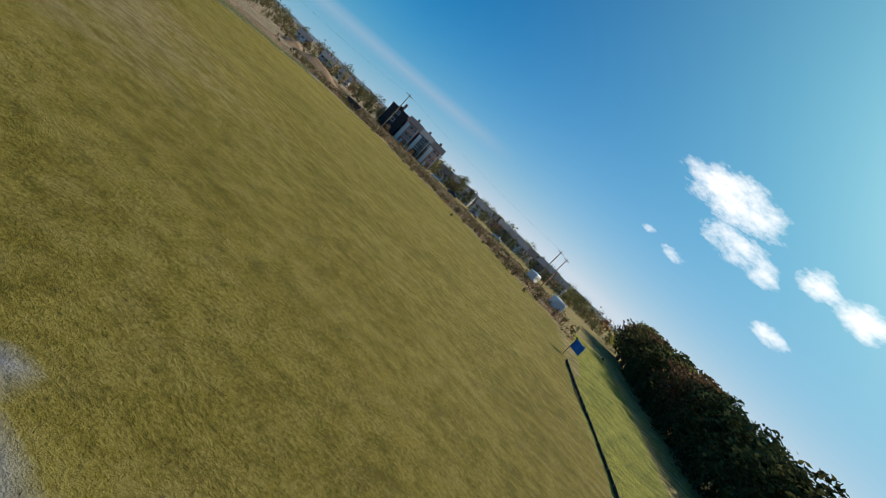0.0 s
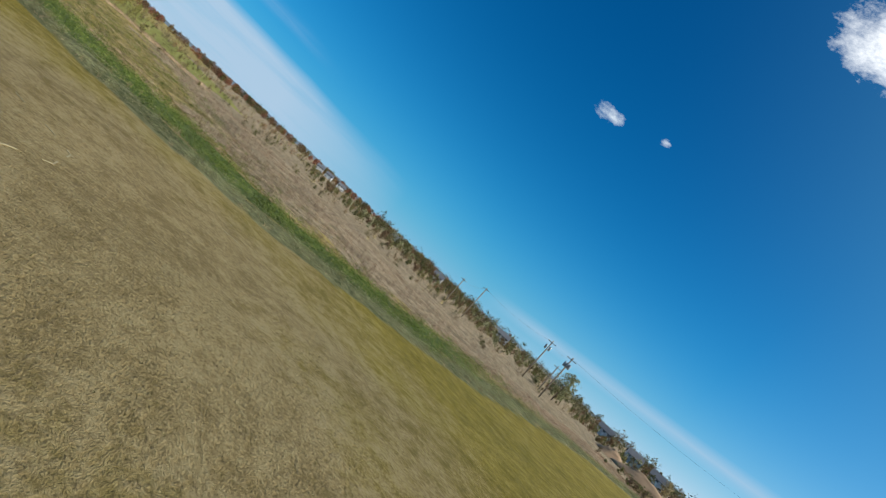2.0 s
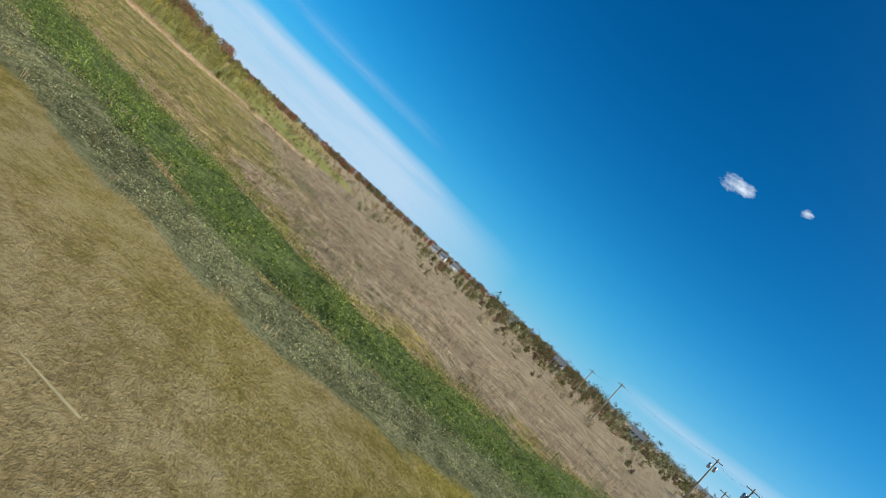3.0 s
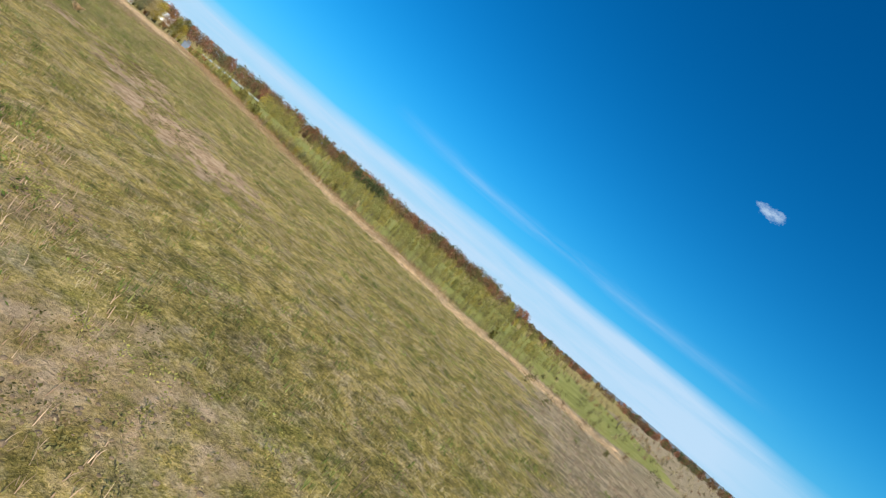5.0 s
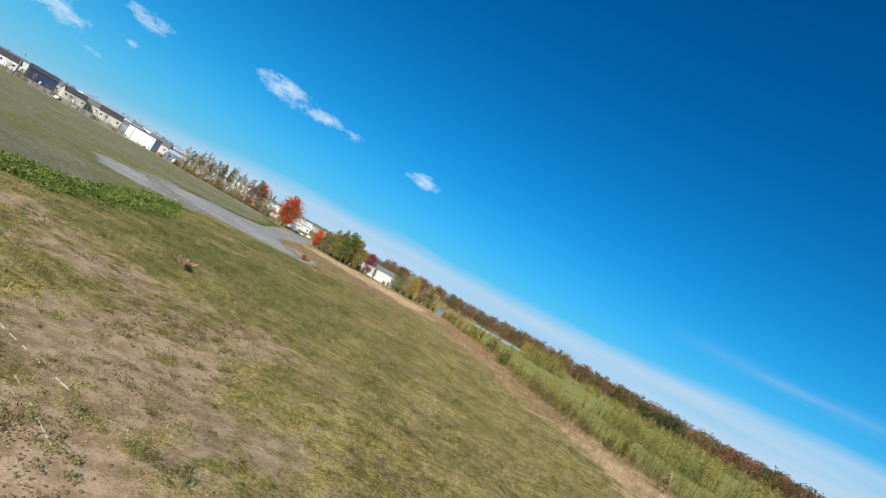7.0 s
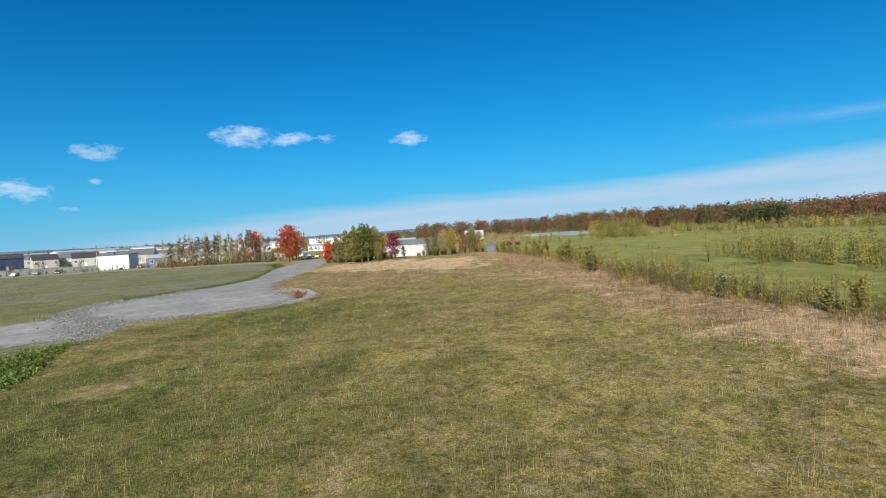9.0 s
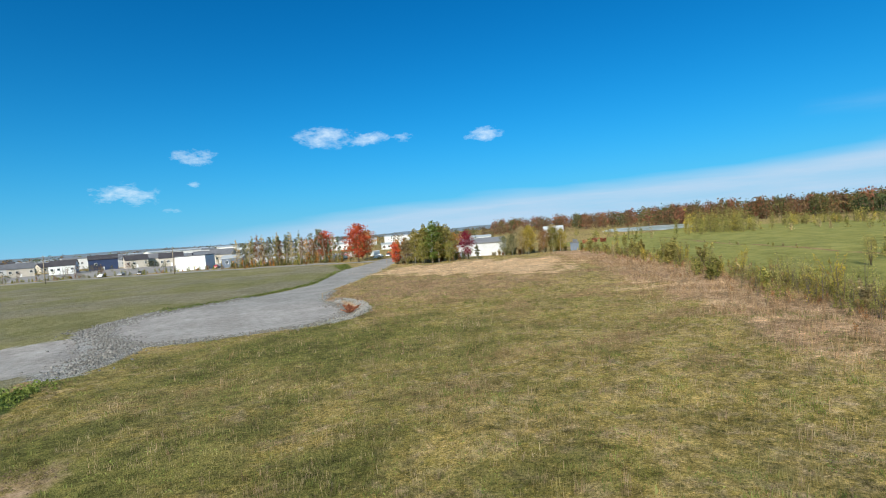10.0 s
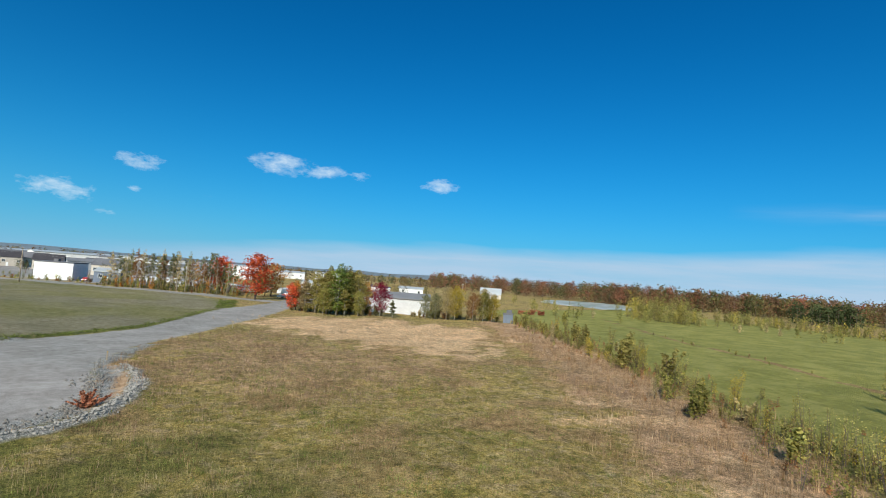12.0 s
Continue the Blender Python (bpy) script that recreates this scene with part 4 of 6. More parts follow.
def thicket(name, spots, leaf, label, seed, per=70, size=0.2, slim=0.075):
    """One object of crowded saplings: for each (x, y, height) thin stems with sprays of leaves along them."""
    r = np.random.RandomState(seed)
    vs, fs, sl, n0 = [], [], [], 0
    for x, y, h in spots:
        z0 = ground_at(x, y)
        for _ in range(3):
            lx, ly, hh = r.normal() * 0.09 * h, r.normal() * 0.09 * h, h * r.uniform(0.6, 1.0)
            tv, tf = tube([(x, y, z0 - 0.1), (x + lx, y + ly, z0 + hh)], [0.015 + 0.003 * h, 0.006], 3)
            vs += [tuple(v) for v in tv]
            fs += [tuple(i + n0 for i in f) for f in tf]
            sl += [1] * len(tf)
            n0 += len(tv)
            m = per // 3
            f = r.uniform(0.06, 1.0, (m, 1))
            p = np.array([[x, y, z0]]) + f * np.array([[lx, ly, hh]]) + r.normal(size=(m, 3)) * slim * h * (1.05 - 0.6 * f)
            p[:, 2] = np.maximum(p[:, 2], z0 + 0.1)
            lv, lf = leaves(r, p, size, -0.5)
            vs += lv.tolist()
            fs += (lf + n0).tolist()
            sl += [0] * m
            n0 += len(lv)
    return tagged(new(name, mesh_of(name, vs, fs, LEAF[leaf], BARK, slots=sl)), label, "thicket", kind="stuff")


def strewn(line, step, jitter, h0, h1):
    return [(x, y, rng.uniform(h0, h1)) for x, y in stroll(line, step, jitter)]


def polar(az, dist, cx=-110.0, cy=-10.0):
    """A place from its bearing (degrees to the left of +y) and distance."""
    return cx - dist * math.sin(radians(az)), cy + dist * math.cos(radians(az))


def band(az0, az1, d0, d1, n, h0, h1, keep=lambda x, y: True):
    out = []
    while len(out) < n:
        x, y = polar(rng.uniform(az0, az1), rng.uniform(d0, d1))
        n -= 0 if keep(x, y) else 1
        if keep(x, y):
            out.append((x, y, rng.uniform(h0, h1)))
    return out


NEAR_BELT, FAR_BELT = [(-232, -76), (-220, -58), (-211, -36), (-209, -10), (-206, 24)], [(-402, -226), (-398, -190), (-404, -150), (-392, -96), (-372, -40), (-350, 12)]
GROVE = [(-350, -234), (-342, -212), (-330, -186)]
for leaf, n in (("sage", 1.0), ("olive", 0.9), ("yellow", 3.2)):
    thicket("sapling_belt", strewn(NEAR_BELT, 1.0 * n, 3.6, 3.0, 7.0), leaf, f"dense belt of {SHADE[leaf]} saplings beside the crop strips", 71 + int(n * 9), 150, 0.2, 0.08)
    thicket("sapling_hedge", strewn(FAR_BELT, 1.5 * n, 6.0, 3.0, 8.0), leaf, f"loose hedge of {SHADE[leaf]} young trees across the fields", 81 + int(n * 9), 110, 0.3, 0.09)
    thicket("sapling_grove", strewn(GROVE, 1.5 * n, 8.0, 7.0, 13.0), leaf, f"grove of tall {SHADE[leaf]} poplars standing in the crop", 86 + int(n * 9), 220, 0.3, 0.08)
    thicket("edge_thicket", strewn(BOUNDARY[1:7], 0.95 * n, 2.4, 2.2, 4.5), leaf, f"dense leafy {SHADE[leaf]} thicket between the tan grass and the crop", 97 + int(n * 9), 150, 0.095, 0.09)
    thicket("edge_thicket", strewn(BOUNDARY[3:10], 1.5 * n, 2.6, 0.8, 2.4), leaf, f"feathery {SHADE[leaf]} undergrowth along the field edge", 91 + int(n * 9), 110, 0.11, 0.1)
thicket("dead_weeds", strewn(BOUNDARY[3:10], 0.55, 3.6, 0.6, 1.5), "rust", "rust-brown dead weeds along the field edge", 95, 60, 0.09, 0.14)
for leaf, n in (("orange", 0.9), ("olive", 0.7), ("tawny", 0.7), ("scots", 0.8)):
    thicket("lane_thicket", strewn([(-124, -269), (-146, -253), (-166, -238)], n * 1.3, 2.2, 1.6, 5.0), leaf, f"crowded {SHADE[leaf]} saplings between the lane trees", 101 + int(n * 9), 90, 0.26, 0.06)
for leaf, n in (("grey", 2.6), ("olive", 2.2), ("rust", 4.0)):
    thicket("lane_hedge", strewn([(20, -330), (-40, -309), (-86, -288), (-122, -267)], n, 3.0, 0.8, 2.6), leaf, f"low {SHADE[leaf]} hedge growth along the far side of the lane", 111 + int(n * 9), 60, 0.24, 0.14)
for leaf, n in (("far_red", 8), ("far_olive", 50), ("far_rust", 30), ("far_green", 70)):
    woods("town_trees", band(150, 204, 300, 430, n, 3.5, 6.5, lambda x, y: y < -300), leaf, f"{SHADE[leaf]} trees standing among the town buildings", 121 + n, 90, 0.5)
for leaf, n in (("far_olive", 170), ("far_rust", 300), ("far_orange", 50), ("far_green", 100), ("far_red", 210), ("pine", 40)):
    woods("west_wood", band(40, 96, 440, 600, int(n * 0.45), 6.0, 9.5) + band(96, 152, 560, 700, int(n * 0.6), 15.0, 20.0) + band(100, 137, 520, 600, int(n * 0.3), 16, 22), leaf, f"far {SHADE[leaf]} autumn woods on the western skyline", 11 + n, 170, 0.82)
woods("dark_grove", [(*polar(133.6 + rng.uniform(-1.0, 1.0), 560 + rng.uniform(-8, 8)), rng.uniform(12, 16)) for _ in range(24)], "pine", "grove of dark trees beyond the crop fields", 5, 80, 0.9)
woods("dark_grove", [(*polar(118.5 + rng.uniform(-2.2, 2.2), 440 + rng.uniform(-10, 10)), rng.uniform(12, 16)) for _ in range(36)], "pine", "grove of dark trees beyond the crop fields", 6, 80, 0.9)
for leaf, n in (("sage", 150), ("olive", 110), ("tawny", 70)):
    thicket("scrub", band(92, 150, 250, 480, n, 3.0, 7.0, lambda x, y: x < -275 and (x * 0.9 - y * 0.45) % 62 < 30 and math.hypot(x + 427, y + 349) > 84), leaf, f"{SHADE[leaf]} scrub in loose belts across the far fields", 21 + n, 80, 0.42, 0.1)
for leaf, n in (("sage", 90), ("rust", 90), ("tawny", 90)):
    woods("scrub", band(44, 98, 130, 420, n, 0.8, 3.2, lambda x, y: x < -165), leaf, f"{SHADE[leaf]} scrub scattered over the dry grassland", 31 + n, 45, 0.5)
for leaf, n in (("far_olive", 120), ("far_rust", 80), ("far_green", 70), ("grey", 60)):
    woods("north_wood", [(*polar(az, rng.uniform(235, 340), -10, 15), rng.uniform(5.0, 8.5) if az < 22 else rng.uniform(3.0, 5.0)) for az in [rng.choice([rng.uniform(-9, 22), rng.uniform(-9, 66)]) for _ in range(int(n * 1.4))]], leaf, f"{SHADE[leaf]} trees behind the northern houses", 41 + n, 56, 0.9)
for leaf, n in (("far_rust", 150), ("far_olive", 160), ("grey", 60)):
    thicket("north_scrub", [(*polar(rng.uniform(13, 70), rng.uniform(185, 300), -10, 15), rng.uniform(1.4, 3.6)) for _ in range(n)], leaf, f"dense {SHADE[leaf]} scrub between the field and the northern houses", 141 + n, 54, 0.4, 0.2)
for leaf, n in (("far_olive", 170), ("far_green", 150), ("far_rust", 90), ("grey", 60)):
    woods("north_treeline", [(*polar(rng.uniform(-16, 62), rng.uniform(330, 470), -20, 20), rng.choice([6, 7, 8, 9, 11]) * rng.uniform(0.8, 1.1)) for _ in range(n)], leaf, f"{SHADE[leaf]} trees closing the northern skyline", 161 + n, 80, 0.75)
for leaf, n in (("far_olive", 170), ("litter", 130), ("tawny", 60), ("mat", 110)):
    thicket("heath_scrub", [(*polar(rng.uniform(22, 92), rng.uniform(75, 320), -60, 30), rng.uniform(0.7, 2.4)) for _ in range(n)], leaf, f"low {SHADE[leaf]} scrub dotted over the dry grassland", 181 + n, 72, 0.16, 0.26)
for leaf, n in (("far_olive", 120), ("far_rust", 120), ("far_green", 70), ("far_orange", 40), ("pine", 40)):
    woods("south_wood", band(150, 204, 560, 820, int(n * 1.3), 8, 13), leaf, f"far {SHADE[leaf]} trees between the roofs of the town", 51 + n, 56, 0.95)
for leaf, n in (("olive", 70), ("rust", 70)):
    woods("east_wood", [(rng.uniform(35, 84), rng.uniform(25, 260), rng.uniform(8.5, 10.5)) for _ in range(n)], leaf, f"{SHADE[leaf]} woods behind the wood edge", 61 + n, 90)
for n, (x, y) in enumerate(stroll([(34, 22), (34, 60), (35, 90), (36, 125), (38, 190)], 3.0, 1.2)):
    # dark leaves on the nearer trees stand in for the wood's backlit shade
    leaf = rng.choice(["pine", "far_green", "pine", "pine", "far_green"] if y < 95 else ["far_rust", "far_olive", "far_rust", "far_green"])
    tree("edge_tree", "broad", leaf, x, y, rng.uniform(8.0, 9.6) + max(0, y - 60) * 0.035, f"{SHADE[leaf]} tree at the edge of the shaded wood", "tree", "trees of the wood edge", seed=n % 4, count=1100, size=0.44, wide=1.5)
thicket("wood_underbrush", strewn([(30, 20), (30.5, 60), (31.5, 90), (33, 150)], 0.8, 1.0, 2.5, 6.0), "pine", "dark undergrowth along the shaded wood edge", 131, 150, 0.28, 0.12)
for leaf, n in (("far_green", 70), ("far_olive", 60), ("pine", 40), ("far_rust", 30)):
    woods("garden_wood", [(*polar(rng.uniform(-14, 19), rng.uniform(192, 232), -8, 24), rng.uniform(2.4, 6.4)) for _ in range(n)], leaf, f"{SHADE[leaf]} trees and hedges between the northern houses", 211 + n, 110, 0.45)
for leaf, n in (("far_rust", 130), ("far_olive", 130), ("litter", 110)):
    thicket("rough_scrub", [(x, y, rng.uniform(0.5, 1.5)) for x, y in stroll([(8, 118), (-10, 134), (-34, 143), (-58, 140), (-74, 126)], 1.0, 7.0)[:n]], leaf, f"low {SHADE[leaf]} scrub in the rough beyond the mown field", 221 + n, 60, 0.2, 0.25)
tree("willow", "broad", "grey", -114, 150, 9.0, "tall grey-green tree behind the utility poles", "tree", seed=3, count=1200, wide=1.2)
tree("lone_tree", "broad", "olive", *polar(97, 470), 12.5, "lone round tree above the far scrub", "tree", seed=1, count=600, size=0.6)
for x, y, h, leaf in [(-84, 207, 6, "tawny"), (-90, 207, 7, "far_olive"), (-95, 204, 6, "far_olive"), (-38, 214, 7, "far_green"), (-46, 226, 9, "far_olive"), (-101, 200, 6, "tawny")]:
    tree("garden_tree", "broad", leaf, x, y, h, f"{SHADE[leaf]} garden tree beside the brick townhouses", "tree", "garden trees", seed=2, count=700, size=0.5)


# ---- grasses and weeds: past counting ----
def tufts(name, xs, ys, blades, high, wide, material, label, seed, lean=0.5, width=0.03):
    """Tufts of bent blades, each blade two triangles."""
    r = np.random.RandomState(seed)
    n = len(xs) * blades
    bx, by = np.repeat(xs, blades) + r.normal(size=n) * wide, np.repeat(ys, blades) + r.normal(size=n) * wide
    bz = rise(bx, by) - 0.02
    hh = np.repeat(high * r.uniform(0.5, 1.35, len(xs)), blades) * r.uniform(0.55, 1.15, n)
    az = r.uniform(0, 6.283, n)
    dx, dy = np.cos(az), np.sin(az)
    ln = hh * lean * r.uniform(0.1, 1.0, n)
    w = width * r.uniform(0.6, 1.5, n)
    sx, sy = -dy * w, dx * w
    mx, my, mz = bx + dx * ln * 0.35, by + dy * ln * 0.35, bz + hh * 0.6
    v = np.stack([np.stack([bx - sx, by - sy, bz], 1), np.stack([bx + sx, by + sy, bz], 1), np.stack([mx + sx * 0.7, my + sy * 0.7, mz], 1),
                  np.stack([mx - sx * 0.7, my - sy * 0.7, mz], 1), np.stack([bx + dx * ln, by + dy * ln, bz + hh], 1)], 1).reshape(-1, 3)
    o = np.arange(n)[:, None] * 5
    me = bpy.data.meshes.new(name)
    me.from_pydata(v.tolist(), [], (o + [[0, 1, 2, 3]]).tolist() + (o + [[3, 2, 4]]).tolist())
    me.materials.append(material)
    return tagged(new(name, me), label, "grass", kind="stuff")


def herbs(name, xs, ys, count, high, wide, size, material, label, seed):
    """Leafy clumps of broad weeds."""
    r = np.random.RandomState(seed)
    n = len(xs) * count
    hh = np.repeat(high * r.uniform(0.5, 1.3, len(xs)), count)
    p = np.stack([np.repeat(xs, count) + r.normal(size=n) * wide, np.repeat(ys, count) + r.normal(size=n) * wide, hh * r.uniform(0.1, 1.0, n)], 1)
    p[:, 2] += rise(p[:, 0], p[:, 1])
    lv, lf = leaves(r, p, size)
    return tagged(new(name, mesh_of(name, lv.tolist(), lf.tolist(), material)), label, "weeds", kind="stuff")


FLIGHT = [(5, 12), (-15, 29), (-40, 38), (-67, 38), (-90, 25), (-105, 8), (-118, -12), (-141, -44)]


def sow(n, x0, x1, y0, y1, weight, seed):
    """Places strewn over a stretch of the plan where weight(x, y, zones) beats chance."""
    r = np.random.RandomState(seed)
    x, y = r.uniform(x0, x1, n), r.uniform(y0, y1, n)
    keep = r.uniform(0, 1, n) < weight(x, y, zones(x, y))
    return x[keep], y[keep]


def open_grass(x, y, z):
    w = (1 - z["mown"]) * (1 - z["gravel"]) * (1 - z["stony"]) * (1 - z["plot"]) * (1 - z["lush"]) * (1 - z["crop"]) * (1 - np.clip(z["bare"] * 2.2, 0, 1)) * (1 - z["tan"])
    return w * np.clip(1.3 - along(x, y, FLIGHT + [(-150, -62), (-156, -85)]) / 48, 0.05, 1)


gx1, gy1 = sow(36000, -172, -66, -135, 44, lambda x, y, z: open_grass(x, y, z) * (1 - z["dry"]) * np.clip(0.55 + 0.5 * ripple(x, y, 9, 11), 0.15, 1), 1)
tufts("mixed_grass", gx1, gy1, 6, 0.26, 0.17, GRASS["mixed"], "rough olive and straw-coloured grass of the open ground", 2, 0.9, 0.011)
gx2, gy2 = sow(52000, -172, -66, -135, 44, lambda x, y, z: open_grass(x, y, z) * np.clip(ripple(x, y, 7, 12), 0, 1), 3)
tufts("green_grass", gx2, gy2, 7, 0.26, 0.17, GRASS["green"], "fresher green grass between the dry tufts", 4, 0.9, 0.016)
gx3, gy3 = sow(20000, -172, -66, -135, 44, lambda x, y, z: np.where(y > -6, 0.5, 1) * open_grass(x, y, z) * np.clip(ripple(x, y, 14, 13) - 0.1, 0, 1), 5)
tufts("straw_grass", gx3, gy3, 9, 0.28, 0.24, GRASS["dry"], "pale straw tufts standing in the rough grass", 6, 0.8, 0.011)


def near_path(x, y, z):
    """The open grass close under the way of flight, clumped."""
    return open_grass(x, y, z) * np.clip(1.25 - along(x, y, FLIGHT[3:] + [(-150, -62), (-156, -85)]) / 26, 0, 1)


gxk, gyk = sow(60000, -172, -62, -112, 60, lambda x, y, z: soft(y + 6, 16) * near_path(x, y, z) * np.clip(0.55 + 0.5 * ripple(x, y, 4, 31), 0.1, 1), 41)
tufts("field_grass", gxk, gyk, 7, 0.48, 0.15, GRASS["mixed"], "long fine olive grass of the rough field", 42, 0.6, 0.006)
gxl, gyl = sow(36000, -172, -62, -112, 60, lambda x, y, z: near_path(x, y, z) * np.clip(0.2 + 0.8 * ripple(x, y, 3, 32), 0, 1), 43)
tufts("field_grass", gxl, gyl, 9, 0.26, 0.12, GRASS["green"], "clumps of darker green grass in the rough field", 44, 0.7, 0.010)
gxm, gym = sow(20000, -172, -62, -112, 60, lambda x, y, z: soft(y + 6, 16) * near_path(x, y, z) * np.clip(0.7 * ripple(x, y, 6, 33), 0, 1), 45)
tufts("field_grass", gxm, gym, 9, 0.62, 0.12, GRASS["brown"], "greyish brown seed stalks above the grass", 46, 0.4, 0.006)
gxp, gyp = sow(36000, -165, -62, -100, 60, lambda x, y, z: near_path(x, y, z) * np.clip(0.35 + 0.8 * ripple(x, y, 2.2, 37), 0, 1), 51)
herbs("turf_herbs", gxp, gyp, 12, 0.16, 0.16, 0.042, LEAF["mat"], "small dull green herbs matted into the turf", 52)
gxq, gyq = sow(24000, -130, -62, -25, 60, lambda x, y, z: near_path(x, y, z) * np.clip(0.1 + 0.9 * ripple(x, y, 1.8, 38), 0, 1), 53)
tufts("bent_grass", gxq, gyq, 12, 0.2, 0.13, GRASS["dry"], "short bleached tufts of bent grass in the turf", 54, 1.3, 0.006)
gx4, gy4 = sow(17000, -175, -62, 20, 150, lambda x, y, z: z["dry"] * (1 - z["lush"]) * (1 - z["weed"]) * np.clip(1.2 - along(x, y, FLIGHT) / 60, 0.1, 1), 7)
tufts("brown_grass", gx4, gy4, 6, 0.5, 0.25, GRASS["brown"], "brown dry grass of the unmown land", 8, 0.8, 0.013)
gx5, gy5 = sow(32000, -215, -140, -175, 45, lambda x, y, z: z["tan"] * np.where(y < -100, 0.35, 1), 9)
tufts("tan_grass", gx5, gy5, 5, 0.6, 0.2, GRASS["tan"], "tall tan grass in a band along the field", 10, 0.7, 0.014)
gx6, gy6 = sow(18000, -215, -150, -175, 10, lambda x, y, z: soft(along(x, y, WEEDY) - 8.5 + 2 * ripple(x, y, 7, 28), 6) * (1 - 0.6 * z["tan"]), 11)
tufts("russet_grass", gx6, gy6, 6, 0.75, 0.2, GRASS["russet"], "russet weeds along the edge of the crop field", 12, 0.7, 0.014)
gxc, gyc = sow(14000, -190, -136, -142, -86, lambda x, y, z: z["russet"] * (1 - z["tan"]) * (1 - z["gravel"]) * 0.8, 25)
tufts("russet_grass", gxc, gyc, 7, 0.5, 0.2, GRASS["brown"], "brown seeded grass beside the gravel pad", 26, 0.8, 0.014)
gxd, gyd = sow(9000, -114, -70, -28, 44, lambda x, y, z: np.clip(z["bare"] * 1.3, 0, 1) * np.clip(2.2 * ripple(x, y, 3.2, 17) - 0.6, 0, 1), 27)
herbs("soil_weeds", gxd, gyd, 16, 0.2, 0.2, 0.05, LEAF["mat"], "low weeds dotted over the bare soil", 28)
gxe, gye = sow(20000, -172, -66, -135, 44, lambda x, y, z: np.where(y > -15, 0.5, 1) * open_grass(x, y, z) * np.clip(0.3 + ripple(x, y, 5, 18), 0, 1), 29)
herbs("low_herbs", gxe, gye, 12, 0.2, 0.18, 0.05, LEAF["weed"], "low green herbs among the rough grass", 30)
gx7, gy7 = sow(9000, -66, 14, -10, 80, lambda x, y, z: z["mown"] * np.clip(1.2 - along(x, y, FLIGHT) / 26, 0, 1), 13)
tufts("mown_grass", gx7, gy7, 4, 0.08, 0.12, GRASS["mixed"], "short mown grass of the flying field", 14, 1.2, 0.007)
gx8, gy8 = sow(17000, -86, -50, -12, 130, lambda x, y, z: z["lush"] * np.clip(0.75 + 0.5 * ripple(x, y, 3.5, 34), 0.25, 1) * np.clip(1.25 - along(x, y, FLIGHT) / 60, 0.25, 1), 15)
herbs("green_weeds", gx8, gy8, 22, 0.55, 0.34, 0.075, LEAF["strip"], "dense green leafy weeds in a strip along the field", 16)
gx9, gy9 = sow(26000, -75, -48, -12, 130, lambda x, y, z: np.maximum(z["weed"], soft(np.abs(outside(x, y, MOWN) - 1.0) - 0.7, 0.2)) * (1 - z["lush"]) * (outside(x, y, MOWN) > 0.15), 17)
herbs("grey_weeds", gx9, gy9, 16, 0.42, 0.25, 0.048, LEAF["grey"], "grey withered weeds at the edge of the mown field", 18)
gxa, gya = sow(9000, -112, -82, -75, -22, lambda x, y, z: z["lush"], 19)
herbs("green_weeds", gxa, gya, 12, 0.5, 0.22, 0.15, LEAF["weed"], "bright green weeds beside the levelled plot", 20)
gxb, gyb = sow(15000, -90, -58, 15, 130, lambda x, y, z: (1 - z["lush"]) * (1 - z["mown"]) * (1 - z["weed"]) * soft(along(x, y, GREEN_LINE) - 7, 4) * 0.7, 21)
gxn, gyn = sow(60000, -75, -46, -12, 130, lambda x, y, z: 0.35 * soft(np.abs(outside(x, y, MOWN) - 0.3) - 0.1, 0.2) * (x < -46), 47)
tufts("fringe_grass", gxn, gyn, 9, 0.26, 0.16, GRASS["dry"], "pale withered grass fringing the mown field", 48, 0.9, 0.008)
gxo, gyo = sow(9000, -78, -48, -12, 130, lambda x, y, z: np.maximum(z["weed"], z["lush"] * np.clip(ripple(x, y, 3, 35), 0, 1)) * (1 - z["mown"]) * np.clip(0.3 + ripple(x, y, 2.5, 36), 0, 1), 49)
tufts("withered_stalks", gxo, gyo, 9, 0.36, 0.2, GRASS["mixed"], "withered stalks standing between the green weeds", 50, 0.7, 0.008)
tufts("pink_grass", gxb, gyb, 7, 0.32, 0.2, GRASS["brown"], "pinkish dry grass behind the green weeds", 22, 0.9, 0.010)

gxf, gyf = sow(18000, -112, 16, 100, 198, lambda x, y, z: soft(outside(x, y, ROUGH), 4) * (1 - z["mown"]) * np.clip(0.5 + ripple(x, y, 12, 21), 0.15, 1), 31)
tufts("rough_grass", gxf, gyf, 5, 0.75, 0.35, GRASS["brown"], "tall brown rough grass beyond the mown field", 32, 0.5, 0.04)
gxg, gyg = sow(9000, -112, 16, 100, 198, lambda x, y, z: soft(outside(x, y, ROUGH), 4) * (1 - z["mown"]) * np.clip(ripple(x, y, 9, 22), 0, 1), 33)
herbs("rough_weeds", gxg, gyg, 8, 0.8, 0.5, 0.28, LEAF["far_green"], "dark weeds in the rough beyond the field", 34)

# ---- stones ----
m, nt, out = mat("stone")
k = N(nt)
scol = k.ramp(k.each(), (0, (0.11, 0.10, 0.088)), (0.5, (0.21, 0.195, 0.172)), (1, (0.37, 0.345, 0.305)))
scol = k.mix(k.math("MULTIPLY", k.noise(7, 5, 0.7), 0.6), scol, (0.22, 0.20, 0.18))
nt.links.new(k.surface(scol, 0.9, 0, k.bump(k.noise(18, 5, 0.7), 0.5, 0.03), 0.2), out.inputs[0])
STONE = m


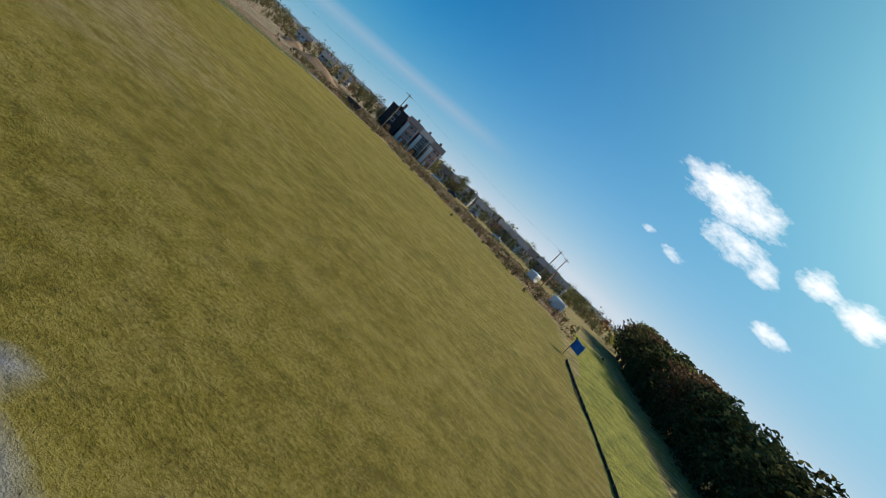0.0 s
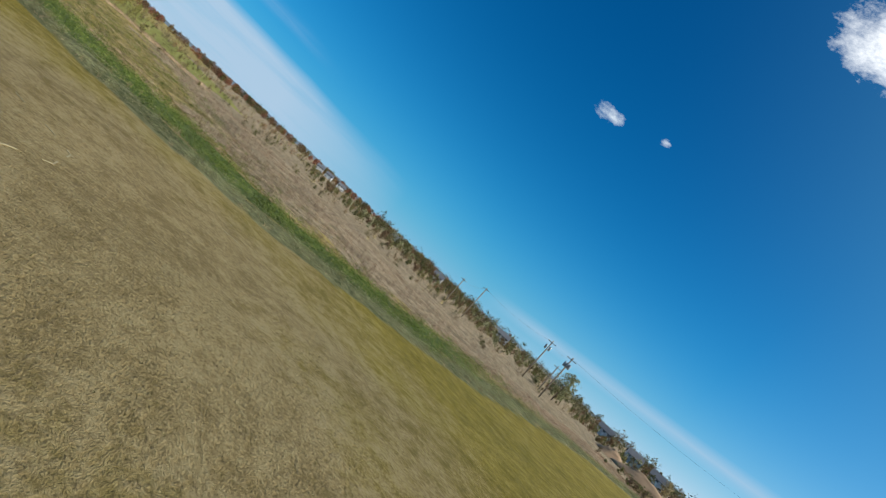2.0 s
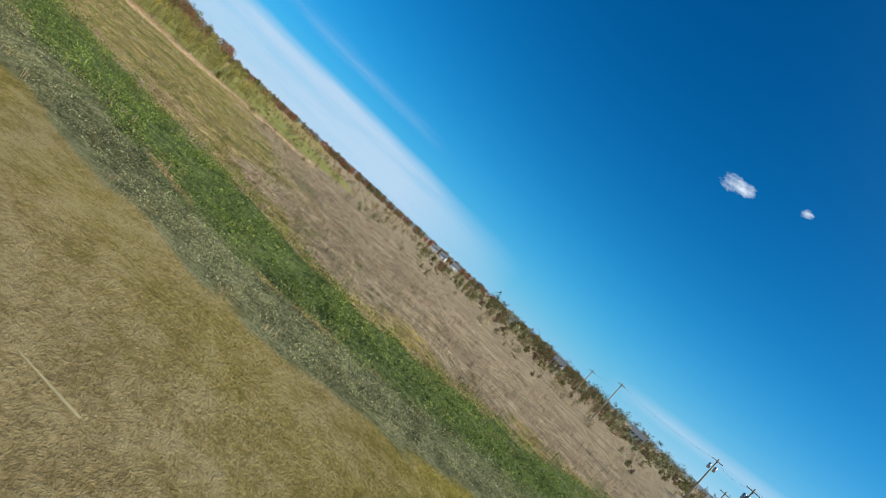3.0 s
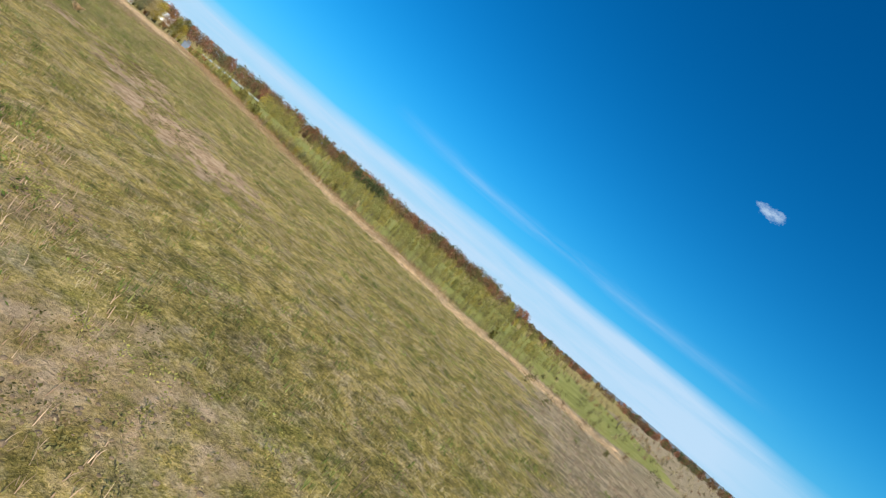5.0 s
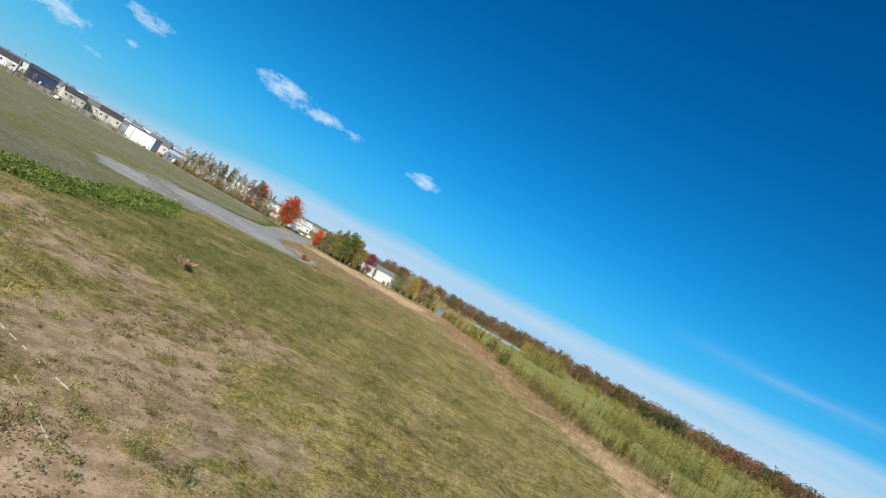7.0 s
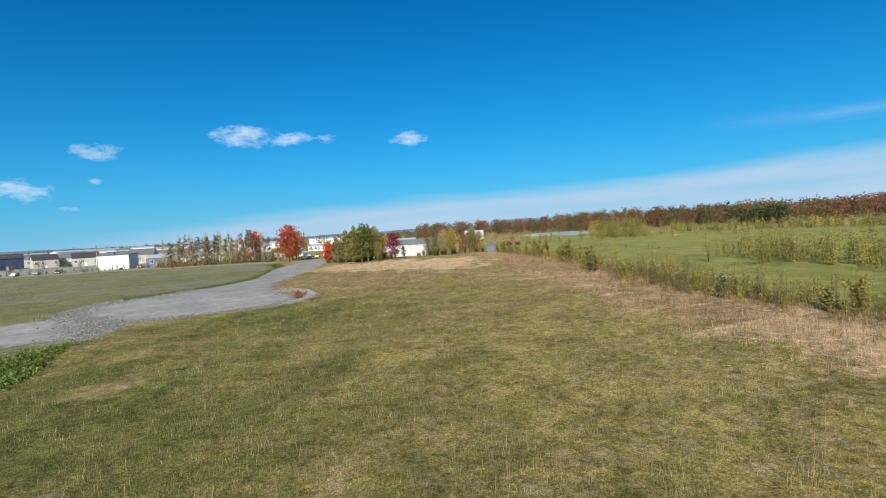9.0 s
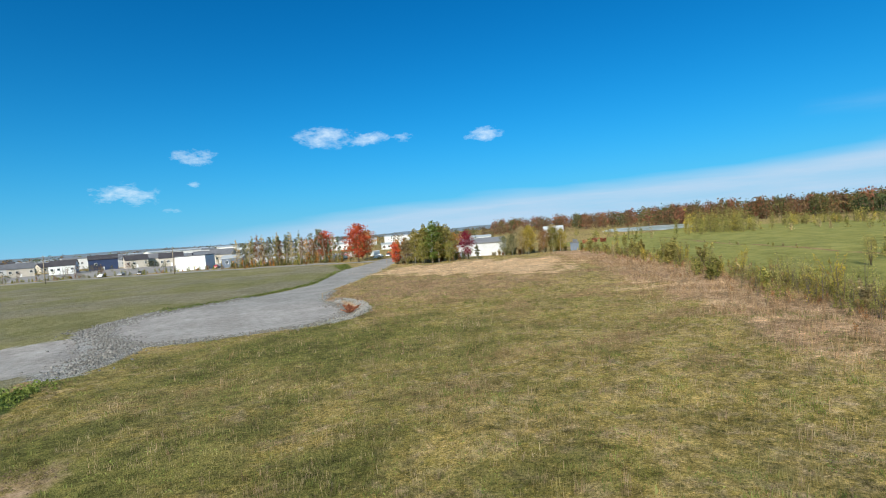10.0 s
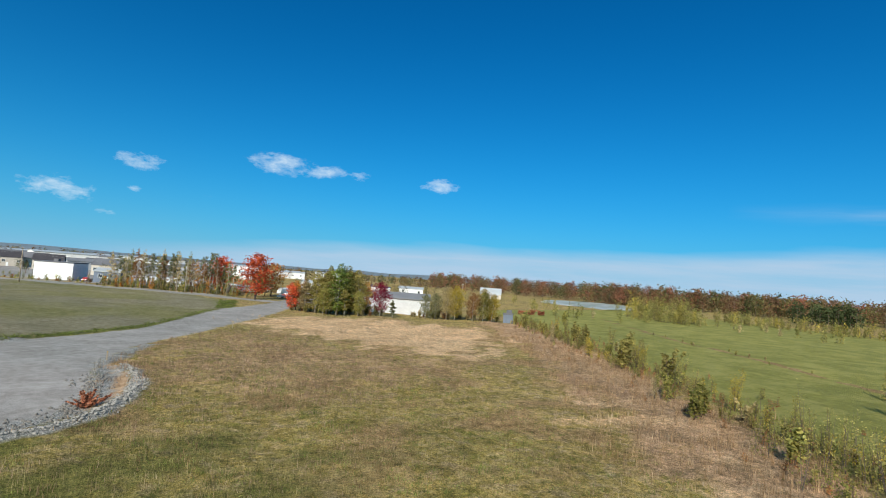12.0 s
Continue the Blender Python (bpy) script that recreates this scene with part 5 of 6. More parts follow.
def stone_geometry(r, size):
    bm = bmesh.new()
    bmesh.ops.create_icosphere(bm, subdivisions=1, radius=1)
    sx, sy, sz = size * r.uniform(0.6, 1.2), size * r.uniform(0.5, 1.0), size * r.uniform(0.35, 0.7)
    for v in bm.verts:
        f = 1 + r.uniform(-0.22, 0.22)
        v.co = Vector((v.co.x * sx * f, v.co.y * sy * f, v.co.z * sz * f))
    vs = [tuple(v.co) for v in bm.verts]
    fs = [tuple(v.index for v in f.verts) for f in bm.faces]
    bm.free()
    return vs, fs


r = random.Random(9)
STONES = [mesh_of("stone", *stone_geometry(r, 0.42), STONE) for _ in range(7)]
bank = thing("stone_bank", pose(-110, -95, 0), "bank of grey broken stones along the gravel pad", "stone bank")
spots = []
while len(spots) < 300:
    i = r.randrange(len(STONE_LINE) - 1)
    (ax, ay), (bx, by) = STONE_LINE[i], STONE_LINE[i + 1]
    t = r.random()
    spots.append((ax + (bx - ax) * t + r.gauss(0, 1.0), ay + (by - ay) * t + r.gauss(0, 0.9)))
for x, y in spots:
    ob = part("stone", STONES[r.randrange(7)], bank)
    s = r.uniform(0.22, 0.62)
    ob.matrix_basis = pose(x + 110, y + 95, ground_at(x, y) + 0.08 * s, r.uniform(-25, 25), r.uniform(-25, 25), r.uniform(0, 360)) @ Matrix.Diagonal((s, s, s, 1))


CLOD = plain_material("dark_clod", (0.17, 0.115, 0.07), 0.95, grain=12, vary=0.45, bump=0.5)


def pebbles(name, spots, size, label, seed, material=STONE):
    rr = random.Random(seed)
    kinds = [stone_geometry(rr, 1.0) for _ in range(5)]
    vs, fs = [], []
    for x, y in spots:
        kv, kf = kinds[rr.randrange(5)]
        s, a, z = size * rr.uniform(0.4, 1.5), rr.uniform(0, 6.28), ground_at(x, y)
        c, d = math.cos(a) * s, math.sin(a) * s
        fs += [tuple(i + len(vs) for i in f) for f in kf]
        vs += [(x + vx * c - vy * d, y + vx * d + vy * c, z + vz * s + 0.2 * s) for vx, vy, vz in kv]
    return tagged(new(name, mesh_of(name, vs, fs, material)), label, "stones", kind="stuff")


spots = []
for i in range(len(STONE_LINE) - 1):
    (ax, ay), (bx, by) = STONE_LINE[i], STONE_LINE[i + 1]
    for _ in range(300):
        t = r.random()
        spots.append((ax + (bx - ax) * t + r.gauss(0, 1.6), ay + (by - ay) * t + r.gauss(0, 1.4)))
rim = GRAVEL[:6]
for (ax, ay), (bx, by) in zip([GRAVEL[-1]] + rim[:-1], rim):
    for _ in range(int(17 * math.hypot(bx - ax, by - ay))):
        t = r.random()
        spots.append((ax + (bx - ax) * t + r.gauss(0, 0.75), ay + (by - ay) * t + 0.5 + r.gauss(0, 0.75)))
pebbles("small_stones", spots, 0.13, "loose grey stones round the rim of the gravel pad", 3)
spots = []
for (ax, ay), (bx, by) in zip(LIP[:-1], LIP[1:]):
    for _ in range(int(17 * math.hypot(bx - ax, by - ay))):
        t = r.random()
        spots.append((ax + (bx - ax) * t + r.gauss(0, 0.4), ay + (by - ay) * t + r.gauss(0, 0.4)))
pebbles("lip_stones", spots, 0.11, "pale loose stones heaped along the curling lip of the pad", 6)
gxh, gyh = sow(60000, -166, -108, -216, -112, lambda x, y, z: z["verge"] * np.clip(0.3 + ripple(x, y, 4, 26), 0, 1) * 0.7, 35)
herbs("verge_weeds", gxh, gyh, 8, 0.28, 0.3, 0.12, LEAF["weed"], "rank weeds between the gravel road and the plot", 36)
gxi, gyi = sow(15000, -200, -120, -150, -30, lambda x, y, z: np.clip(z["ruddy"] * 1.6 - 0.5, 0, 1) * (1 - z["tan"]) * (1 - z["crop"]) * (1 - z["stony"]), 37)
tufts("seeded_grass", gxi, gyi, 6, 0.4, 0.24, GRASS["russet"], "russet seeded grass standing in the rough field", 38, 0.5, 0.014)
gxj, gyj = sow(14000, -180, -70, -130, -8, lambda x, y, z: open_grass(x, y, z) * np.clip(ripple(x, y, 11, 24), 0, 1), 39)
tufts("tall_straw", gxj, gyj, 7, 0.5, 0.26, GRASS["brown"], "tall withered straw stalks above the grass", 40, 0.6, 0.006)
wr = random.Random(77)
mats = {"mat": [], "olive": [], "litter": []}
for bx, by, rad, much in BARE:
    for _ in range(int(rad * 9)):
        cx, cy, size = bx + wr.gauss(0, rad * 0.6), by + wr.gauss(0, rad * 0.6), wr.choice([0.1, 0.14, 0.2, 0.3, 0.5, 0.8])
        leaf = wr.choice(["mat", "mat", "litter"] if size < 0.25 else ["mat", "mat", "olive"])
        mats[leaf] += [(cx + wr.gauss(0, size * 0.6), cy + wr.gauss(0, size * 0.5)) for _ in range(int(7 + 55 * size))]
for leaf, places in mats.items():
    herbs("weed_mats", np.array([p[0] for p in places]), np.array([p[1] for p in places]), 4, 0.13, 0.06, 0.042, LEAF[leaf], f"low {SHADE[leaf]} weed mats on the bare soil", 50 + len(places) % 7)
spots = []
for bx, by, rad, much in BARE:
    for _ in range(16):
        cx, cy = bx + r.gauss(0, rad * 0.5), by + r.gauss(0, rad * 0.5)
        spots += [(cx + r.gauss(0, 0.35), cy + r.gauss(0, 0.35)) for _ in range(9)]
pebbles("clods", spots, 0.055, "small dark clods strewn over the bare soil", 4, CLOD)


# ---- buildings ----
def wall_material(name, color, lines=0.0, rough=0.75):
    """Painted or clad wall: stains at two scales and, where told, faint lines of the cladding."""
    mm, ntt, o = mat(name)
    kk = N(ntt)
    c = Vector(color)
    both = kk.math("ADD", kk.math("MULTIPLY", kk.noise(2.5, 5, 0.65), 0.5), kk.math("MULTIPLY", kk.noise(0.35, 3, 0.6), 0.5))
    colr = kk.ramp(both, (0.3, tuple(c * 0.8)), (0.7, tuple(c * 1.08)))
    nrm = None
    if lines:
        wv = ntt.nodes.new("ShaderNodeTexWave")
        wv.bands_direction = "Z"
        wv.inputs["Scale"].default_value = lines
        ntt.links.new(kk.coords(), wv.inputs["Vector"])
        nrm = kk.bump(wv.outputs["Fac"], 0.5, 0.03)
    ntt.links.new(kk.surface(colr, rough, 0, nrm, 0.3), o.inputs[0])
    return mm


def brick_material(name, a, b):
    mm, ntt, o = mat(name)
    kk = N(ntt)
    br = ntt.nodes.new("ShaderNodeTexBrick")
    br.inputs["Color1"].default_value, br.inputs["Color2"].default_value, br.inputs["Mortar"].default_value = (*a, 1), (*b, 1), (0.35, 0.33, 0.30, 1)
    br.inputs["Scale"].default_value = 4.0
    mp = ntt.nodes.new("ShaderNodeMapping")
    mp.inputs["Rotation"].default_value = (radians(90), 0, 0)
    ntt.links.new(kk.coords(), mp.inputs[0])
    ntt.links.new(mp.outputs[0], br.inputs["Vector"])
    ntt.links.new(kk.surface(kk.mix(0.3, br.outputs["Color"], kk.ramp(kk.noise(0.6), (0.3, (0.2, 0.1, 0.08)), (0.7, (0.5, 0.25, 0.18)))), 0.9), o.inputs[0])
    return mm


WHITE_WALL = wall_material("white_cladding", (0.78, 0.78, 0.76), 5)
PALE_WALL = wall_material("pale_grey_cladding", (0.6, 0.6, 0.6), 5)
GREY_WALL = wall_material("grey_cladding", (0.42, 0.42, 0.42), 5)
BEIGE_WALL = wall_material("beige_cladding", (0.56, 0.50, 0.42), 5)
DARK_WALL = wall_material("dark_cladding", (0.045, 0.042, 0.045), 5)
SLATE_WALL = wall_material("slate_cladding", (0.15, 0.18, 0.23), 5)
BLUE_WALL = wall_material("blue_cladding", (0.03, 0.05, 0.11), 5)
BRICK = brick_material("red_brick", (0.5, 0.17, 0.11), (0.6, 0.24, 0.16))
SHINGLE = plain_material("grey_shingle", (0.13, 0.13, 0.14), 0.9, grain=5, vary=0.3)
DARK_SHINGLE = plain_material("dark_shingle", (0.055, 0.05, 0.055), 0.9, grain=5, vary=0.3)
METAL_ROOF = plain_material("metal_roof", (0.50, 0.52, 0.52), 0.5, 0.3, grain=2, vary=0.15)
ROOF_GREY = plain_material("dull_grey_roof", (0.20, 0.20, 0.205), 0.7, 0.1, grain=2, vary=0.2)
TRIM = plain_material("white_trim", (0.8, 0.8, 0.78), 0.6, grain=6, vary=0.08)
STEEL = plain_material("grey_steel", (0.35, 0.36, 0.37), 0.45, 0.8, grain=6, vary=0.2)
RUBBER = plain_material("tyre_rubber", (0.02, 0.02, 0.02), 0.9, grain=20, vary=0.3)
WOOD = plain_material("weathered_pole_wood", (0.30, 0.24, 0.17), 0.9, grain=9, vary=0.35, bump=0.5)
BLACK_CLOTH = plain_material("black_cloth", (0.02, 0.02, 0.022), 0.9, grain=10, vary=0.3)
BLUE_CLOTH = plain_material("blue_cloth", (0.02, 0.16, 0.55), 0.7, grain=10, vary=0.2)
SOIL = plain_material("brown_soil", (0.30, 0.19, 0.11), 0.95, grain=3, vary=0.35, bump=0.8)
mg, ntg, og = mat("window_glass")
kg = N(ntg)
ntg.links.new(kg.surface((0.03, 0.04, 0.05), 0.08, 0, None, 0.6), og.inputs[0])
GLASS = mg


def prism(w, d, z, rh, over=0.35, along_x=True, thick=0.18):
    """A gable roof of some thickness over a w by d plan, ridge along x."""
    a, b = w / 2 + over, d / 2 + over
    drop = rh * over / (d / 2)
    v = [(-a, -b, z - drop), (a, -b, z - drop), (a, 0, z + rh), (-a, 0, z + rh), (a, b, z - drop), (-a, b, z - drop)]
    v += [(x, y, zz - thick) for x, y, zz in v]
    f = [(0, 1, 2, 3), (3, 2, 4, 5), (7, 6, 9, 8), (8, 9, 11, 10), (0, 6, 7, 1), (5, 4, 10, 11), (1, 7, 8, 2), (2, 8, 10, 4), (0, 3, 9, 6), (3, 5, 11, 9)]
    return v, f


def gable_body(w, d, h, rh):
    """Walls with their gable ends, closed below the roof."""
    a, b = w / 2, d / 2
    v = [(-a, -b, -0.3), (a, -b, -0.3), (a, b, -0.3), (-a, b, -0.3), (-a, -b, h), (a, -b, h), (a, b, h), (-a, b, h), (-a, 0, h + rh - 0.2), (a, 0, h + rh - 0.2)]
    f = [(0, 1, 5, 4), (2, 3, 7, 6), (1, 2, 6, 9, 5), (3, 0, 4, 8, 7), (3, 2, 1, 0), (4, 5, 9, 8), (6, 7, 8, 9)]
    return v, f


WINDOW = {}


def window(parent, x, y, z, w, h, facing="front"):
    """A window set in a wall: a frame that stands proud, with a sill and a pane."""
    key = (round(w, 2), round(h, 2))
    if key not in WINDOW:
        bm = bmesh.new()
        t = 0.09
        box(bm, -w / 2 - t, w / 2 + t, -0.07, 0.0, h / 2, h / 2 + t)
        box(bm, -w / 2 - t, w / 2 + t, -0.12, 0.0, -h / 2 - t, -h / 2)
        box(bm, -w / 2 - t, -w / 2, -0.07, 0.0, -h / 2, h / 2)
        box(bm, w / 2, w / 2 + t, -0.07, 0.0, -h / 2, h / 2)
        box(bm, -0.03, 0.03, -0.05, 0.0, -h / 2, h / 2)
        fm = bpy.data.meshes.new("window")
        bm.to_mesh(fm)
        bm.free()
        fm.materials.append(TRIM)
        bm = one_box(-w / 2, w / 2, -0.03, -0.004, -h / 2, h / 2)
        pm = bpy.data.meshes.new("pane")
        bm.to_mesh(pm)
        bm.free()
        pm.materials.append(GLASS)
        WINDOW[key] = fm, pm
    fm, pm = WINDOW[key]
    fr = part("window", fm, parent)
    turn = {"front": 0, "right": 90, "back": 180, "left": 270}[facing]
    fr.matrix_basis = pose(x, y, z, 0, 0, turn)
    part("pane", pm, fr)
    return fr


def house(name, x, y, rot, w, d, h, rh, wall, roof, label, category="house", storeys=1, columns=3, door=True, group="", flat=False):
    """A building with walls, roof, windows in two sides and a door; its front faces -y before the turn."""
    base = thing(name, pose(x, y, 0, 0, 0, rot), label, category, group)
    if flat:
        part("wall", one_box(-w / 2, w / 2, -d / 2, d / 2, -0.3, h), base, material=wall)
        bm = one_box(-w / 2 - 0.15, w / 2 + 0.15, -d / 2 - 0.15, d / 2 + 0.15, h + 0.003, h + 0.35)
        box(bm, -w / 5, -w / 5 + 1.6, -1, 0.6, h + 0.35, h + 1.3)
        part("roof", bm, base, material=roof)
    else:
        part("wall", mesh_of("wall", *gable_body(w, d, h, rh), wall), base)
        part("roof", mesh_of("roof", *prism(w, d, h + 0.03, rh), roof), base)
    for s in range(storeys):
        z = h * (s + 0.55) / storeys
        for c in range(columns):
            if door and s == 0 and c == columns // 2:
                continue
            window(base, -w / 2 + w * (c + 0.5) / columns, -d / 2, z, min(1.3, w / columns * 0.5), min(1.3, h / storeys * 0.45))
        for c in range(max(1, columns - 1) if columns else 0):
            window(base, w / 2, -d / 2 + d * (c + 0.5) / max(1, columns - 1), z, 1.0, min(1.2, h / storeys * 0.42), "right")
    if door:
        dr = part("door", one_box(-0.5, 0.5, -d / 2 - 0.06, -d / 2, 0.0, 2.05), base, material=TRIM)
        part("handle", one_box(0.34, 0.42, -d / 2 - 0.11, -d / 2 - 0.06, 0.95, 1.02), dr, material=STEEL)
    return base


def toward(x, y, cx, cy):
    """The turn by which a front that faces -y looks from (x, y) to (cx, cy)."""
    return math.degrees(math.atan2(cy - y, cx - x)) + 90


# the brick townhouses north of the field
tr = toward(-71, 213, -8, 24)
ux, uy = math.cos(radians(tr)), math.sin(radians(tr))
for i, (w, h, wall, roof, cols, text) in enumerate([(9.5, 10.5, DARK_WALL, DARK_SHINGLE, 1, "tall dark-clad end house of the townhouse row"), (7.5, 9.6, BRICK, DARK_SHINGLE, 3, "brick townhouse with white bays and balconies"),
                                                    (7.0, 9.2, DARK_WALL, SHINGLE, 3, "dark townhouse with white-framed windows"), (7.0, 8.8, BRICK, DARK_SHINGLE, 3, "red brick townhouse at the end of the row")]):
    off = (-9.0, -1.5, 4.8, 10.9)[i]
    w, h = w * 0.84, h * 0.92
    hs = house("townhouse", -71 + ux * off, 213 + uy * off, tr, w - 0.1, 11, h, 2.2, wall, roof, text, storeys=3, columns=cols, group="townhouse row", flat=i == 0)
    if i:
        part("bay", one_box(-w / 2 + 0.5, -w / 2 + 1.9, -6.0, -5.51, 0.2, h - 0.6, 0.04), hs, "white projecting bay", TRIM)
        for s in (1, 2):
            bal = part("balcony", one_box(-w / 2 + 0.5, w / 2 - 0.5, -6.9, -5.5, h * s / 3 - 0.1, h * s / 3 + 0.1), hs, "white balcony", TRIM)
            bm = bmesh.new()
            box(bm, -w / 2 + 0.5, w / 2 - 0.5, -6.9, -6.82, h * s / 3 + 0.95, h * s / 3 + 1.05)
            for kx in range(9):
                xx = -w / 2 + 0.55 + (w - 1.1) * kx / 8
                box(bm, xx - 0.03, xx + 0.03, -6.88, -6.84, h * s / 3 + 0.1, h * s / 3 + 0.95)
            part("railing", bm, bal, material=TRIM)
        part("column", one_box(-w / 2 + 0.5, -w / 2 + 0.75, -6.9, -6.65, -0.3, h), hs, "white post", TRIM)
        part("column", one_box(w / 2 - 0.75, w / 2 - 0.5, -6.9, -6.65, -0.3, h), hs, "white post", TRIM)
    part("chimney", one_box(-0.5, 0.5, 0.5, 1.4, h + 0.4, h + 3.2), hs, material=BRICK)
hr = random.Random(12)
for i in range(10):
    az = 13 - i * 1.9 + hr.uniform(-0.4, 0.4)
    x, y = polar(az, hr.uniform(205, 240), -8, 24)
    house("house", x, y, toward(x, y, -8, 24) + hr.uniform(-12, 12), hr.uniform(7, 9.5), 9, hr.uniform(3.8, 4.8), 2.2, hr.choice([WHITE_WALL, GREY_WALL, BEIGE_WALL, WHITE_WALL, BRICK]),
          hr.choice([SHINGLE, DARK_SHINGLE]), "small house with a dark shingle roof behind the field", storeys=2, columns=3, group="northern houses")
for az, dist in ((27.2, 250), (29.8, 255), (33, 270), (46, 300), (55, 330), (68.6, 470), (70.2, 478), (71.4, 480), (61, 420)):
    x, y = polar(az, dist, -15, 28)
    house("house", x, y, toward(x, y, -15, 28) + hr.uniform(-10, 10), 7, 6, 3.6, 2.0, PALE_WALL, SHINGLE, "white clapboard house among the far trees", storeys=2, columns=3, group="far white houses")

# the town south of the plot
EYE_S = (-125, -30)


def town(name, az, dist, w, d, h, rh, wall, roof, label, category="house", **kw):
    x, y = polar(az, dist, *EYE_S)
    return house(name, x, y, toward(x, y, *EYE_S) + kw.pop("turn", 0), w, d, h, rh, wall, roof, label, category, **kw)


house("workshop", -205.4, -195.0, toward(-205.4, -195.0, -141, -44), 21, 13, 4.6, 1.5, PALE_WALL, ROOF_GREY, "long white workshop with a grey metal roof behind trees", "workshop", columns=0, door=False)
house("storage_box", -231, -171.5, toward(-231, -171.5, -141, -44), 2.7, 2.6, 2.4, 0, SLATE_WALL, SHINGLE, "small slate-grey storage box beside the shrubs", "container", columns=0, door=False, flat=True)
wbx, wby = -109.5, -291
house("warehouse", wbx, wby, toward(wbx, wby, -130, -30) - 22, 13, 12, 6.2, 0, WHITE_WALL, SHINGLE, "white flat-roofed warehouse across the plot", "warehouse", columns=0, door=False, flat=True)
house("shed", -126, -285, toward(-126, -285, -130, -30) - 18, 9, 8, 4.2, 1.2, SLATE_WALL, METAL_ROOF, "slate-blue shed with a pale roof beside the warehouse", "shed", columns=2)
town("house", -169, 400, 16, 12, 7, 2.5, BLUE_WALL, DARK_SHINGLE, "navy-blue two-storey building with a dark roof", storeys=1, columns=2)
for az, dist, wall, roof in ((-171.6, 390, BEIGE_WALL, DARK_SHINGLE), (-173.4, 400, BEIGE_WALL, SHINGLE), (-174.6, 360, BEIGE_WALL, DARK_SHINGLE), (-179.2, 330, BEIGE_WALL, SHINGLE), (-166, 380, WHITE_WALL, DARK_SHINGLE),
                             (-163, 400, BEIGE_WALL, SHINGLE), (-160, 390, WHITE_WALL, SHINGLE), (-157, 400, BRICK, DARK_SHINGLE)):
    town("house", az, dist, 13, 11, 5.2, 3.0, wall, roof, "bungalow with a dark hipped roof facing the plot", storeys=1, columns=4, group="houses facing the plot", turn=hr.uniform(-25, 25))
for az, dist, w, h in ((-176.5, 560, 46, 6.5), (-179.5, 640, 60, 7), (176.5, 520, 34, 6), (172, 600, 40, 7), (167, 560, 36, 6), (162, 640, 50, 7), (-172, 620, 50, 7), (-168, 560, 40, 6), (-163, 640, 55, 7), (169.5, 430, 18, 4.5)):
    town("warehouse", az, dist, w, 24, h, 1.2, WHITE_WALL, METAL_ROOF, "long white industrial hall with a pale metal roof", "warehouse", columns=5, door=False, group="industrial halls")
for az, dist, w, h in ((-177.5, 410, 34, 5.0), (-172.5, 430, 30, 5.5), (178.2, 420, 28, 4.6), (174, 450, 36, 5.5)):
    town("warehouse", az, dist, w, 20, h, 1.6, GREY_WALL, ROOF_GREY, "low grey depot under a dull grey roof", "warehouse", columns=5, door=False, group="grey depots", turn=hr.uniform(-20, 20))
for i in range(14):
    az = 168 + i * 1.9 + hr.uniform(-0.5, 0.5)
    town("warehouse", az, hr.uniform(470, 620), hr.uniform(22, 44), 20, hr.uniform(6.5, 9), 1.0, hr.choice([WHITE_WALL, PALE_WALL, WHITE_WALL]), hr.choice([METAL_ROOF, METAL_ROOF, ROOF_GREY]),
         "long pale industrial hall standing in the town", "warehouse", columns=6, door=False, group="industrial halls", turn=hr.uniform(-18, 18))
for i in range(16):
    az = -178 + i * 1.55 + hr.uniform(-0.4, 0.4)
    wl_, rf_, tx_ = hr.choice([(GREY_WALL, DARK_SHINGLE, "grey"), (PALE_WALL, SHINGLE, "pale"), (BEIGE_WALL, DARK_SHINGLE, "beige"), (WHITE_WALL, ROOF_GREY, "white")])
    town("house", az, hr.uniform(440, 560), hr.uniform(14, 30), 12, hr.uniform(4, 6.5), hr.uniform(1.6, 3.2), wl_, rf_, f"{tx_} low building in the town beyond the plot", storeys=1, columns=4, group="town buildings", turn=hr.uniform(-30, 30))
town("shop", 157.3, 330, 17, 12, 3.6, 0, WHITE_WALL, BLUE_WALL, "white shop building with a blue roof edge", "shop", columns=5, flat=True)
town("shop", 153.8, 340, 14, 12, 4.0, 1.0, WHITE_WALL, METAL_ROOF, "low white shop behind the yellow trees", "shop", columns=3)
town("barn", 146.0, 395, 14, 11, 3.4, 3.8, BEIGE_WALL, METAL_ROOF, "beige barn with a pale metal roof by the field", "barn", columns=3)
town("warehouse", 163.5, 345, 13, 10, 3.4, 1.0, WHITE_WALL, METAL_ROOF, "white depot building beyond the road trees", "warehouse", columns=4)


